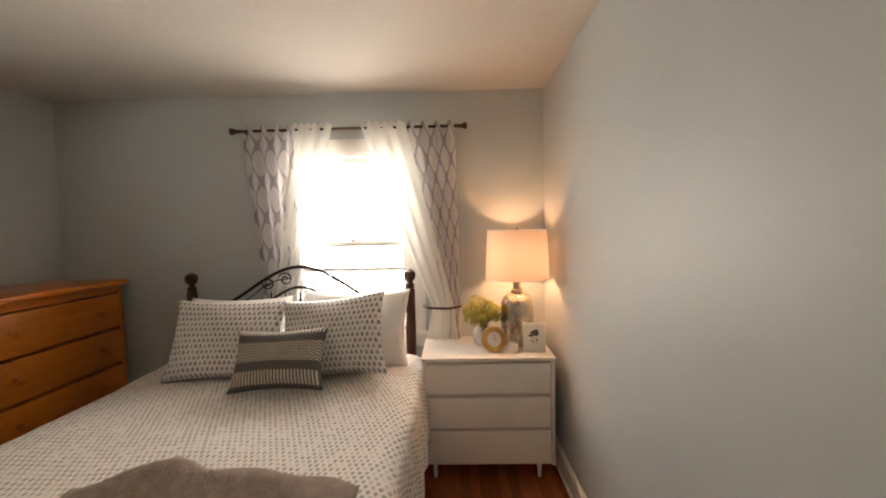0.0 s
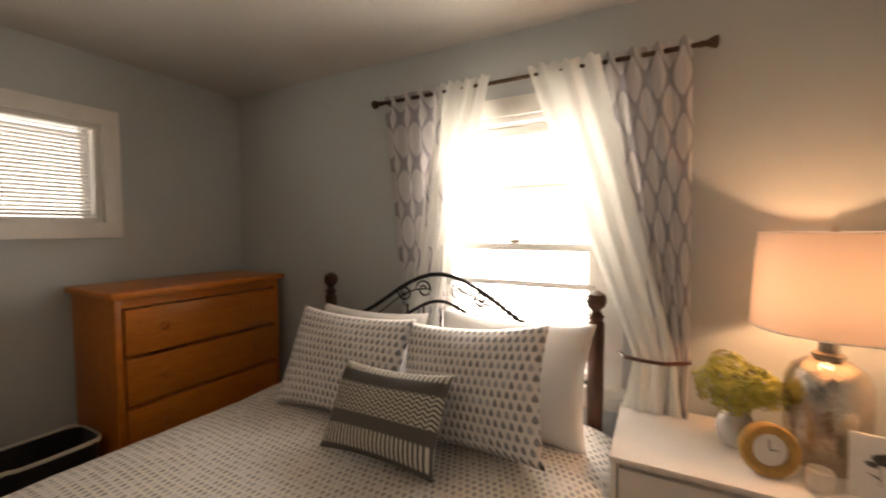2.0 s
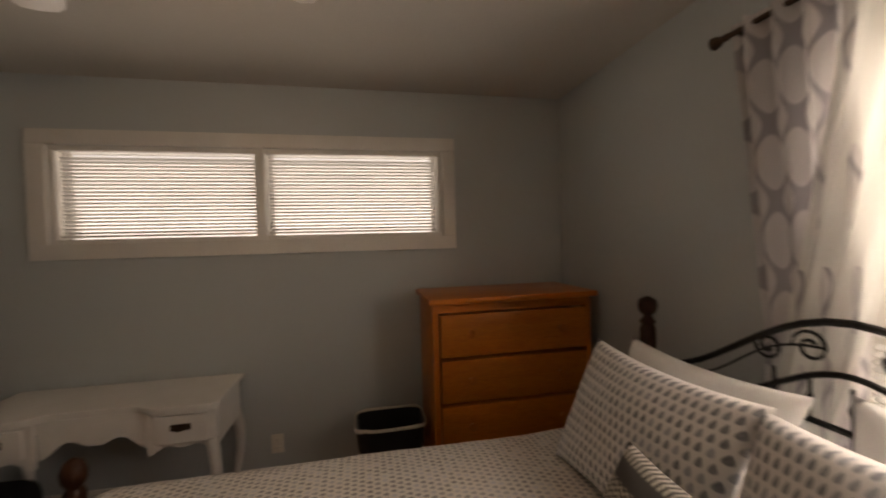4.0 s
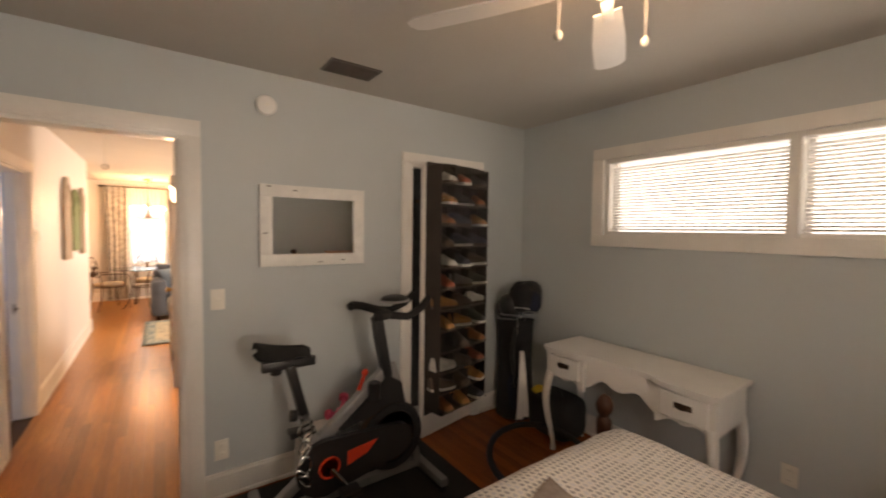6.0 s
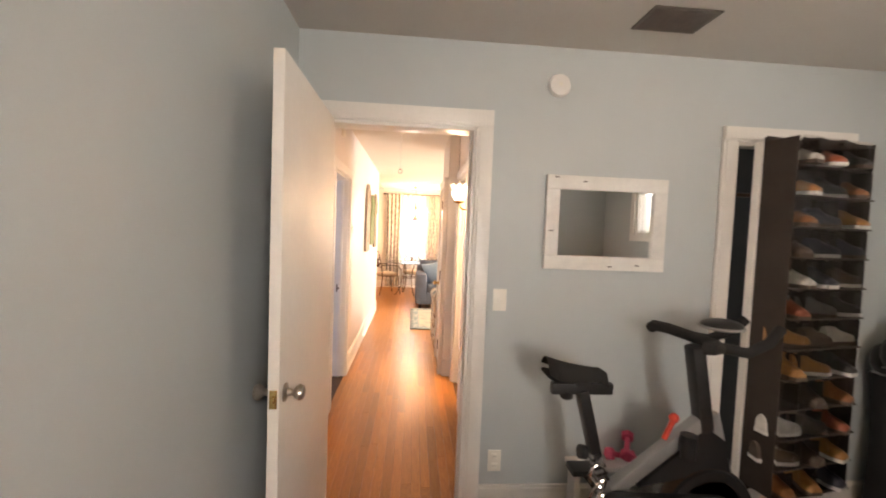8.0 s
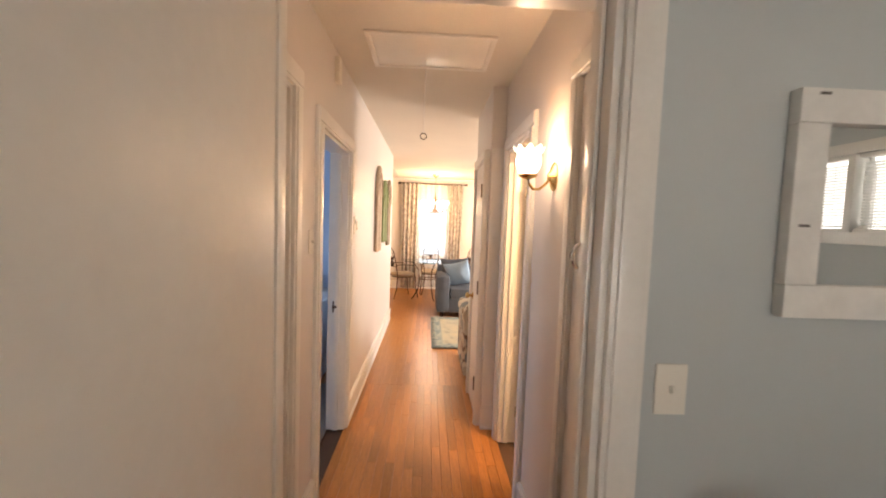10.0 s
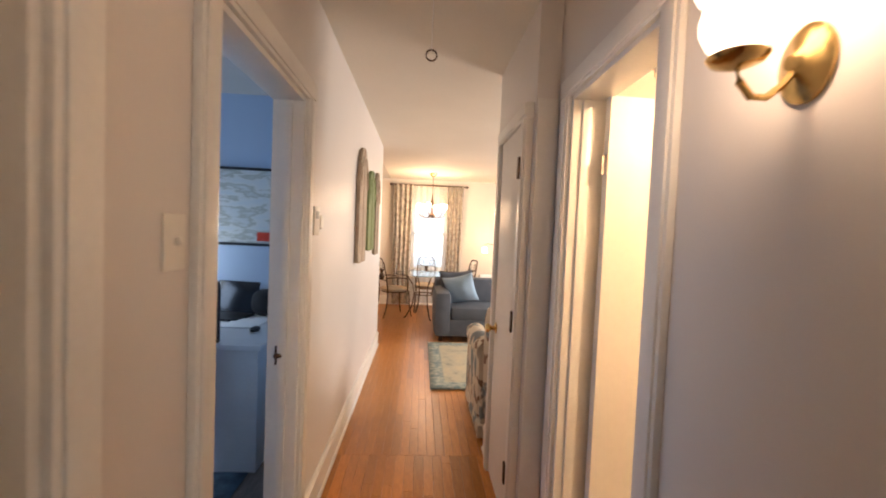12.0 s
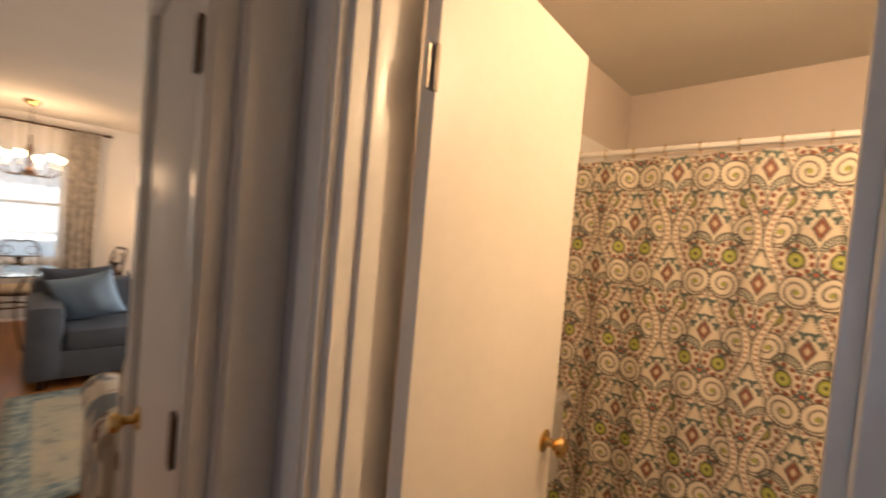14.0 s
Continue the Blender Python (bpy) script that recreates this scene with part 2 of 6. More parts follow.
trellis_col = trellis_mat.mix(f.max(g * 0.4), (0.72, 0.70, 0.70), (0.40, 0.385, 0.42))
trellis_mat.color(trellis_col)
trellis_mat.link(trellis_col, trellis_mat.tr.inputs[0])
bokeh_mat = speckled("floral_curtain", (0.48, 0.44, 0.38), 0.9, 0.38, 14, 200, 0.3)


def drop_print(name, base, ink, pu, pv, seed=0.0):
    """Staggered rows of small teardrop prints."""
    m = Mat(name, base, 0.9)
    u, v = m.uv()
    row = (v / pv).floor()
    uu = u / pu + row.mod(2.0) * 0.5
    cell = uu.floor()
    x, y = uu.fract() - 0.5, (v / pv).fract() - 0.5
    wide = (y * -0.35) + 0.27
    d = ((x / wide) * (x / wide) + (y / 0.40) * (y / 0.40)).below(1.0, 0.28)
    wn_ = m.node("ShaderNodeTexWhiteNoise")
    wn_.noise_dimensions = "2D"
    cb = m.node("ShaderNodeCombineXYZ")
    m.link(cell.s, cb.inputs[0]); m.link(row.s, cb.inputs[1])
    m.link(cb.outputs[0], wn_.inputs[0])
    inkc = m.ramp(wn_.outputs[0], [(0.0, [c * 0.72 for c in ink]), (0.6, ink), (1.0, [c * 1.9 for c in ink])])
    worn = X(m.nt, m.noise(160, 2, kind="UV"))
    m.color(m.mix(d * (worn * 0.5 + 0.62).min(1.0), base, inkc))
    m.bump(m.noise(420, 2, kind="UV"), 0.35, 0.0015)
    return m


spread_mat = drop_print("bedspread_print", (0.82, 0.79, 0.75), (0.36, 0.365, 0.39), 0.023, 0.026)
sham_mat = drop_print("sham_print", (0.76, 0.74, 0.73), (0.20, 0.21, 0.24), 0.028, 0.034)

kilim_mat = Mat("striped_woven_cloth", (0.12, 0.12, 0.12), 0.95)
u, v = kilim_mat.uv()
dash = (((u / 0.018).fract() - 0.5).abs()).below(0.24, 0.08)
zig = (((v / 0.016) + ((u / 0.030).fract() - 0.5).abs() * 1.6).fract() - 0.5).abs().below(0.24, 0.1)
band = (v / 0.36)
in_zig = ((band - 0.55).abs()).below(0.15, 0.01)
in_dash = (((band - 0.16).abs()).below(0.10, 0.01)).max(((band - 0.90).abs()).below(0.07, 0.01))
kilim_mat.color(kilim_mat.mix((zig * in_zig).max(dash * in_dash), (0.10, 0.097, 0.095), (0.60, 0.57, 0.50)))
kilim_mat.bump(kilim_mat.noise(300, 2, kind="UV"), 0.6, 0.003)

paisley_mat = translucent("paisley_shower_curtain", (0.74, 0.68, 0.56), 0.12)
pm = paisley_mat
u, v = pm.uv()
u, v = u * 1.28, v * 1.28


ink1, ink2, ink3 = (0.075, 0.065, 0.06), (0.22, 0.08, 0.05), (0.36, 0.42, 0.07)
teal = (0.085, 0.125, 0.115)
layer = pm.ramp(pm.noise(6, 3, kind="UV"), [(0.3, (0.66, 0.59, 0.46)), (0.7, (0.76, 0.70, 0.57))])
CW, CH = 0.46, 0.56


def polar(x, y, cx, cy):
    dx, dy = x - cx, y - cy
    return (dx * dx + dy * dy).sqrt(), dy.atan2(dx)


for ox, oy in ((0.0, 0.0), (0.5, 0.5)):
    x = ((u / CW + ox).fract() - 0.5).abs() * CW
    y = ((v / CH + oy).fract() - 0.5) * -CH
    # eye with rings, dotted collar and a fan above it
    r, th = polar(x, y, 0.085, 0.035)
    layer = pm.mix((r - 0.066).abs().below(0.010, 0.002) * (th * 11.0).sin().below(0.3, 0.3), layer, ink2)
    layer = pm.mix((r - 0.084).abs().below(0.003, 0.0015), layer, ink1)
    layer = pm.mix(r.below(0.034, 0.002), layer, ink3)
    layer = pm.mix((r - 0.036).abs().below(0.004, 0.0015), layer, ink1)
    layer = pm.mix((r - 0.018).abs().below(0.003, 0.0015), layer, (0.55, 0.52, 0.2))
    layer = pm.mix(r.below(0.008, 0.002), layer, ink1)
    r2, th2 = polar(x, y, 0.075, 0.085)
    fan_ = (r2 - 0.052).abs().below(0.014, 0.002) * (y * -1.0).below(-0.085, 0.004)
    layer = pm.mix(fan_ * (th2 * 26.0).sin().below(0.2, 0.4), layer, teal)
    layer = pm.mix((r2 - 0.069).abs().below(0.0035, 0.0015) * (y * -1.0).below(-0.085, 0.004), layer, ink1)
    # a pale ribbon winding between the scrolls, hatched outside and dotted within
    stem = (x - 0.165 - (y * (tp / CH)).sin() * 0.045).abs()
    layer = pm.mix(stem.below(0.034, 0.003) * (y * (tp / 0.012)).sin().below(0.0, 0.5), layer, (0.22, 0.17, 0.12))
    layer = pm.mix(stem.below(0.018, 0.002), layer, ink1)
    layer = pm.mix(stem.below(0.014, 0.002), layer, (0.76, 0.70, 0.57))
    layer = pm.mix(stem.below(0.006, 0.002) * (y * (tp / 0.026)).sin().below(-0.1, 0.3), layer, (0.30, 0.11, 0.07))
    # a bold pale curl at the foot of each scroll
    r, th = polar(x, y, 0.068, -0.112)
    curl = ((th / tp + r / 0.034).fract() - 0.5).abs()
    layer = pm.mix(r.below(0.072, 0.003), layer, (0.74, 0.68, 0.55))
    layer = pm.mix(curl.below(0.20, 0.05) * r.below(0.072, 0.003) * (th * 22.0).sin().below(0.25, 0.4), layer, (0.20, 0.16, 0.11))
    layer = pm.mix(curl.below(0.05, 0.03) * r.below(0.070, 0.003), layer, ink1)
    layer = pm.mix((r - 0.074).abs().below(0.0035, 0.0015), layer, ink1)
    layer = pm.mix(r.below(0.012, 0.002), layer, (0.36, 0.38, 0.08))
    # buds, leaves and flowers on the axis
    bud = (x / 0.030 + (y - 0.19).abs() / 0.050)
    layer = pm.mix(bud.below(1.0, 0.06), layer, ink2)
    layer = pm.mix((bud - 1.15).abs().below(0.12, 0.05), layer, ink1)
    layer = pm.mix(bud.below(0.45, 0.08), layer, (0.60, 0.50, 0.36))
    r, th = polar(x, y, 0.0, -0.02)
    layer = pm.mix((r - ((th * 6.0).cos() * 0.008 + 0.026)).below(0.0, 0.002), layer, teal)
    layer = pm.mix(r.below(0.010, 0.002), layer, (0.42, 0.12, 0.08))
    for lx, ly in ((0.055, 0.225), (0.022, 0.262), (0.022, -0.215), (0.13, -0.20)):
        r, th = polar(x, y, lx, ly)
        layer = pm.mix((r - ((th * 3.0).sin() * 0.007 + 0.017)).below(0.0, 0.002), layer, teal)
pm.color(layer)
pm.link(layer, pm.tr.inputs[0])

floral_mat = Mat("floral_armchair_cloth", (0.5, 0.45, 0.36), 0.95)
fl = floral_mat
fl.color(fl.mix(X(fl.nt, fl.noise(7, 1)).below(0.44, 0.02), fl.mix(X(fl.nt, fl.noise(13, 1)).below(0.40, 0.02), (0.55, 0.48, 0.38), (0.20, 0.12, 0.08)), (0.17, 0.19, 0.20)))
fl.bump(fl.noise(300), 0.4)
rug_mat = Mat("faded_area_rug", (0.4, 0.4, 0.35), 1.0)
rg = rug_mat
u, v = rg.uv()
edge = ((u - 1.0).abs().below(0.86, 0.01)).min((v - 0.72).abs().below(0.58, 0.01))
pat = rg.ramp(rg.noise(7, 5, kind="UV", rough=0.7), [(0.30, (0.24, 0.25, 0.21)), (0.45, (0.44, 0.40, 0.30)), (0.68, (0.52, 0.45, 0.30))])
bord = rg.ramp(rg.noise(16, 4, kind="UV"), [(0.38, (0.16, 0.22, 0.23)), (0.62, (0.40, 0.41, 0.34))])
rg.color(rg.mix(edge, bord, pat)).bump(rg.noise(260, kind="UV"), 0.8, 0.004)
art_mat = Mat("coastal_map_print", (0.6, 0.6, 0.55), 0.5)
art_mat.color(art_mat.ramp(art_mat.noise(4, 5, (1, 1, 3.4)), [(0.35, (0.58, 0.62, 0.62)), (0.48, (0.66, 0.66, 0.62)), (0.53, (0.42, 0.42, 0.35)), (0.62, (0.60, 0.62, 0.60))]))
board_a = wood("weathered_white_board", (0.20, 0.10, 0.05), (0.66, 0.59, 0.48), 0.8, "z", 1.6)
board_b = wood("weathered_green_board", (0.14, 0.19, 0.08), (0.36, 0.42, 0.22), 0.8, "z", 1.6)
hammered = speckled("hammered_mercury_glass", (0.50, 0.46, 0.40), 0.16, 0.12, 30, 45, 0.9, 0.95, dist=0.006)

# ---- shaping ----
class G:
    """A mesh being put together: boxes, turned shapes, tubes, sheets."""

    def __init__(self):
        self.v, self.f, self.uv = [], [], []

    def add(self, verts, faces, uvs=None):
        n = len(self.v)
        self.v += [tuple(p) for p in verts]
        self.f += [tuple(i + n for i in f) for f in faces]
        self.uv += list(uvs) if uvs else [(0.0, 0.0)] * len(verts)
        return self

    def box(self, a, b, bevel=0.0, m=None):
        """A box from corner a to corner b, with bevelled edges if asked."""
        bm = bmesh.new()
        bmesh.ops.create_cube(bm, size=1.0)
        for q in bm.verts:
            q.co = Vector([a[i] + (q.co[i] + 0.5) * (b[i] - a[i]) for i in range(3)])
        if bevel > 0:
            bmesh.ops.bevel(bm, geom=bm.edges[:], offset=bevel, segments=2, profile=0.6, affect="EDGES")
        bm.verts.index_update()
        vs = [(m @ q.co if m else q.co) for q in bm.verts]
        fs = [[q.index for q in f.verts] for f in bm.faces]
        bm.free()
        return self.add(vs, fs)

    def lathe(self, profile, at=(0, 0, 0), n=20, m=None):
        """Turned about the upright through at: profile is (radius, height) pairs."""
        vs, fs = [], []
        for r, h in profile:
            for k in range(n):
                t = 2 * math.pi * k / n
                p = Vector((at[0] + r * math.cos(t), at[1] + r * math.sin(t), at[2] + h))
                vs.append(m @ p if m else p)
        for i in range(len(profile) - 1):
            for k in range(n):
                fs.append((i * n + k, i * n + (k + 1) % n, (i + 1) * n + (k + 1) % n, (i + 1) * n + k))
        if profile[0][0] > 1e-4:
            fs.append(tuple(range(n - 1, -1, -1)))
        if profile[-1][0] > 1e-4:
            fs.append(tuple(range((len(profile) - 1) * n, len(profile) * n)))
        return self.add(vs, fs)

    def tube(self, pts, r, n=8, closed=False):
        pts = [Vector(p) for p in pts]
        rs = r if isinstance(r, (list, tuple)) else [r] * len(pts)
        vs, fs = [], []
        for i, p in enumerate(pts):
            a = pts[i - 1] if (i or closed) else p
            b = pts[(i + 1) % len(pts)] if (i + 1 < len(pts) or closed) else p
            d = (b - a).normalized()
            s = d.cross(Vector((0, 0, 1)) if abs(d.z) < 0.95 else Vector((1, 0, 0))).normalized()
            w = s.cross(d)
            for k in range(n):
                t = 2 * math.pi * k / n
                vs.append(p + rs[i] * (math.cos(t) * s + math.sin(t) * w))
        m = len(pts)
        for i in range(m if closed else m - 1):
            for k in range(n):
                j = (i + 1) % m
                fs.append((i * n + k, i * n + (k + 1) % n, j * n + (k + 1) % n, j * n + k))
        if not closed:
            fs += [tuple(range(n - 1, -1, -1)), tuple(range((m - 1) * n, m * n))]
        return self.add(vs, fs)

    def bar(self, p, q, r, n=10):
        return self.tube([p, q], r, n)

    def sheet(self, fn, nu, nv, uv=None):
        """A sheet of nu by nv cells: fn(s, t) gives the place for s, t in 0..1."""
        vs = [fn(i / nu, j / nv) for j in range(nv + 1) for i in range(nu + 1)]
        fs = [(j * (nu + 1) + i, j * (nu + 1) + i + 1, (j + 1) * (nu + 1) + i + 1, (j + 1) * (nu + 1) + i) for j in range(nv) for i in range(nu)]
        us = [uv(i / nu, j / nv) if uv else (i / nu, j / nv) for j in range(nv + 1) for i in range(nu + 1)]
        return self.add(vs, fs, us)

    def blob(self, at, size, n=12, m=None, power=1.0):
        """A rounded lump; power under 1 makes it boxier."""
        vs, fs = [], []
        rows = n // 2
        for j in range(rows + 1):
            ph = math.pi * j / rows - math.pi / 2
            for k in range(n):
                t = 2 * math.pi * k / n
                c = [math.cos(ph) * math.cos(t), math.cos(ph) * math.sin(t), math.sin(ph)]
                c = [math.copysign(abs(q) ** power, q) for q in c]
                p = Vector((at[0] + c[0] * size[0], at[1] + c[1] * size[1], at[2] + c[2] * size[2]))
                vs.append(m @ p if m else p)
        for j in range(rows):
            for k in range(n):
                fs.append((j * n + k, j * n + (k + 1) % n, (j + 1) * n + (k + 1) % n, (j + 1) * n + k))
        return self.add(vs, fs)

    def prism(self, outline, a, b, axis="z"):
        """An outline of (p, q) pairs pushed from a to b along the axis."""
        put = {"z": lambda p, q, w: (p, q, w), "y": lambda p, q, w: (p, w, q), "x": lambda p, q, w: (w, p, q)}[axis]
        n = len(outline)
        vs = [put(p, q, w) for w in (a, b) for p, q in outline]
        fs = [tuple(range(n - 1, -1, -1)), tuple(range(n, 2 * n))] + [(i, (i + 1) % n, n + (i + 1) % n, n + i) for i in range(n)]
        return self.add(vs, fs)

    def mesh(self, name, mat, smooth=None):
        me = bpy.data.meshes.new(name)
        me.from_pydata(self.v, [], self.f)
        layer = me.uv_layers.new(name="UVMap")
        vi = np.zeros(len(me.loops), dtype=np.int32)
        me.loops.foreach_get("vertex_index", vi)
        layer.data.foreach_set("uv", np.array(self.uv, dtype=np.float32)[vi].ravel())
        bm = bmesh.new()
        bm.from_mesh(me)
        bmesh.ops.remove_doubles(bm, verts=bm.verts[:], dist=1e-5)
        bmesh.ops.recalc_face_normals(bm, faces=bm.faces[:])
        bm.to_mesh(me)
        bm.free()
        me.materials.append(mat.m if isinstance(mat, Mat) else mat)
        if smooth is not None:
            me.shade_smooth()
            me.set_sharp_from_angle(angle=radians(smooth))
        return me


def solid(name, g, mat, label="", category="", group="", kind="", smooth=40):
    """A top-level mesh."""
    return tagged(new(name, g.mesh(name, mat, smooth)), label, category, group, kind)


def thing(name, label, category, at=(0, 0, 0), turn=0, group="", kind=""):
    ob = new(name)
    ob.matrix_world = pose(*at, 0, 0, turn)
    ob.empty_display_size = 0.1
    return tagged(ob, label, category, group, kind)


def part(name, g, mat, parent, label="", smooth=40):
    ob = new(name, g.mesh(name, mat, smooth) if isinstance(g, G) else g)
    ob.parent = parent
    return tagged(ob, label)


def moved(g, m):
    g.v = [tuple(m @ Vector(p)) for p in g.v]
    return g


def wall(name, axis, at, thick, lo, hi, height, holes, mat, label):
    """A wall along axis ('x' or 'y') whose faces lie at 'at' and at + thick; holes are (from, to, bottom, top)."""
    g = G()

    def seg(a, b, z0, z1):
        if b - a < 1e-4 or z1 - z0 < 1e-4:
            return
        p, q = sorted((at, at + thick))
        g.box((a, p, z0) if axis == "x" else (p, a, z0), (b, q, z1) if axis == "x" else (q, b, z1))
    x = lo
    for a, b, z0, z1 in sorted(holes):
        seg(x, a, 0, height)
        seg(a, b, 0, z0)
        seg(a, b, z1, height)
        x = b
    seg(x, hi, 0, height)
    return solid(name, g, mat, label, "wall", kind="structure", smooth=None)


# ---- the shell ----
H, HL = 2.47, 2.475
wall("wall_north", "x", 0.0, 0.14, -3.63, 0.14, H, [(-1.80, -0.94, 0.80, 2.06)], paint_bed, "pale blue-grey painted bedroom wall with a sash window")
wall("wall_west", "y", -3.49, -0.14, -3.99, 0.0, H, [(-3.05, -0.85, 1.54, 2.09)], paint_bed, "pale blue-grey painted wall with a long high window")
wall("wall_east", "y", 0.0, 0.12, -3.87, 0.0, H, [], paint_bed, "pale blue-grey painted bedroom wall, bare")
wall("wall_south", "x", -3.87, -0.06, -3.49, 0.12, H, [(-0.90, -0.14, 0, 2.04), (-2.92, -2.31, 0, 2.04)], paint_bed, "pale blue-grey painted wall with a doorway and a closet opening")
wall("wall_south_hall_side", "x", -3.93, -0.06, -1.15, 0.18, H, [(-0.90, -0.14, 0, 2.04)], paint_hall, "cream painted back of the bedroom wall")
wall("wall_hall_east", "y", 0.06, 0.12, -9.12, -3.99, HL, [(-4.66, -4.06, 0, 2.03), (-5.82, -5.09, 0, 1.97)], paint_hall, "cream painted hallway wall with two doorways")
wall("wall_hall_west", "y", -1.03, -0.12, -5.86, -3.99, H, [(-4.42, -4.02, 0, 2.03), (-5.69, -5.08, 0, 2.00)], paint_hall, "cream painted hallway wall with a bathroom doorway")
wall("wall_linen", "y", -0.93, -0.12, -6.71, -5.86, HL, [(-6.46, -5.965, 0, 1.97)], paint_hall, "cream painted wall round a linen closet")
wall("wall_linen_return", "x", -5.86, -0.12, -1.15, -1.05, H, [], paint_hall, "short cream painted wall return")
wall("wall_linen_back", "x", -6.59, -0.12, -4.4, -1.05, HL, [], paint_living, "cream painted living room wall")
wall("wall_far", "x", -12.0, -0.14, -4.4, 2.2, HL, [(-0.95, -0.25, 0.75, 2.05)], paint_living, "warm cream living room wall with a window")
wall("wall_living_west", "y", -4.4, -0.12, -12.0, -6.5, HL, [(-9.8, -8.2, 0.9, 2.1)], paint_living, "warm cream living room wall")
wall("wall_living_east", "y", 2.08, 0.12, -12.0, -9.12, HL, [], paint_living, "warm cream dining room wall")
wall("wall_living_return", "x", -9.12, 0.12, 0.18, 2.2, HL, [], paint_living, "warm cream dining room wall return")
wall("wall_office_south", "x", -7.4, -0.10, 0.18, 3.2, H, [], paint_office, "blue painted office wall")
wall("wall_office_north", "x", -4.4, 0.10, 0.18, 3.2, H, [], paint_office, "blue painted office wall")
wall("wall_office_east", "y", 3.2, 0.12, -7.5, -4.3, H, [(-6.7, -5.3, 0.9, 2.1)], paint_office, "blue painted office wall with a window")
wall("wall_office_west", "y", 0.18, 0.01, -7.4, -4.4, H, [(-5.86, -5.05, 0, 2.0), (-4.70, -4.40, 0, 2.06)], paint_office, "blue painted office side of the hallway wall")
wall("wall_bath_south", "x", -6.15, -0.12, -3.5, -1.15, H, [], paint_bath, "warm cream bathroom wall")
wall("wall_bath_west", "y", -3.4, -0.12, -6.15, -4.3, H, [], paint_bath, "warm cream bathroom wall behind the tub")
wall("wall_bath_north", "x", -4.42, 0.12, -3.5, -1.15, H, [], paint_bath, "warm cream bathroom wall")
wall("wall_bath_east", "y", -1.15, -0.01, -6.15, -4.42, H, [(-5.69, -5.08, 0, 2.0)], paint_bath, "warm cream bathroom side of the wall")
# near-black colour puts the closet's inner shade into its back wall
wall("wall_closet_back", "x", -4.27, -0.02, -3.49, -1.16, H, [], speckled("closet_shade", (0.05, 0.05, 0.05), 0.9), "closet back wall, coloured near black for the shade inside")


def slab(name, a, b, mat, label, cat, smooth=None):
    return solid(name, G().box(a, b), mat, label, cat, kind="structure", smooth=smooth)


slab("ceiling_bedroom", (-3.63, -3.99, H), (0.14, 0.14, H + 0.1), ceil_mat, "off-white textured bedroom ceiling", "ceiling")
slab("ceiling_hall", (-3.6, -6.70, H), (3.32, -3.99, H + 0.1), ceil_lit, "off-white hallway ceiling", "ceiling")
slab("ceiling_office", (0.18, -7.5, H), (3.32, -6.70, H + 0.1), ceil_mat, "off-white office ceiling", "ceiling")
slab("ceiling_living", (-4.52, -12.14, HL), (0.18, -6.5, HL + 0.1), ceil_lit, "off-white living room ceiling", "ceiling")
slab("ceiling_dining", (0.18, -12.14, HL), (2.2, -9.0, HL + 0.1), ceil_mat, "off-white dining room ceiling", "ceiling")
slab("ceiling_closet", (-3.6, -4.7, H), (-1.15, -3.99, H + 0.08), ceil_mat, "closet ceiling", "ceiling").location.z = 0.004
floor_bed = slab("floor_bedroom", (-3.63, -3.93, -0.15), (0.14, 0.14, -0.012), sub_mat, "red-brown oak strip floor of the bedroom", "floor")
floor_hall = slab("floor_hall", (-1.15, -6.62, -0.15), (0.18, -3.93, -0.012), sub_mat, "honey oak strip floor of the hallway", "floor")
floor_liv = slab("floor_living", (-4.52, -12.14, -0.15), (2.2, -6.62, -0.012), sub_mat, "honey oak strip floor of the living room", "floor")
slab("floor_office", (0.18, -7.5, -0.15), (3.32, -3.99, -0.002), grey_floor, "grey-brown laminate office floor", "floor")
slab("floor_bath", (-3.6, -6.3, -0.15), (-1.15, -3.93, -0.004), speckled("bath_tile", (0.5, 0.47, 0.42), 0.3), "pale bathroom floor", "floor")
slab("ground", (-60, -60, -0.5), (60, 60, -0.2), speckled("lawn", (0.07, 0.10, 0.03), 1.0, 0.3), "grass round the house", "ground")


def casing(name, axis, at, out, a, b, top, width, label, sides=(1, 1), depth=0.02):
    """Trim round an opening from a to b on the face at 'at', standing out by depth in the direction out."""
    t = thing(name, label, "door trim", kind="structure")
    p, q = sorted((at, at + out * depth))

    def piece(x0, x1, z0, z1):
        e, w = 0.006, out * 0.007
        g = G()
        for inset, push in ((0, 0), (width * 0.16, w)):
            p2, q2 = sorted((at, at + out * depth + push))
            if x1 - x0 > z1 - z0:
                lo, hi = (x0 + inset * 0.3, p2, z0 + inset), (x1 - inset * 0.3, q2, z1 - inset * 0.4)
            else:
                lo, hi = (x0 + inset, p2, z0), (x1 - inset, q2, z1)
            if axis == "y":
                lo, hi = (lo[1], lo[0], lo[2]), (hi[1], hi[0], hi[2])
            g.box(lo, hi, 0.003)
        return g
    if sides[0]:
        part("side_board", piece(a - width * sides[0], a, 0, top), trim_mat, t)
    if sides[1]:
        part("side_board", piece(b, b + width * sides[1], 0, top), trim_mat, t)
    part("head_board", piece(a - width * sides[0], b + width * sides[1], top, top + width), trim_mat, t)
    return t


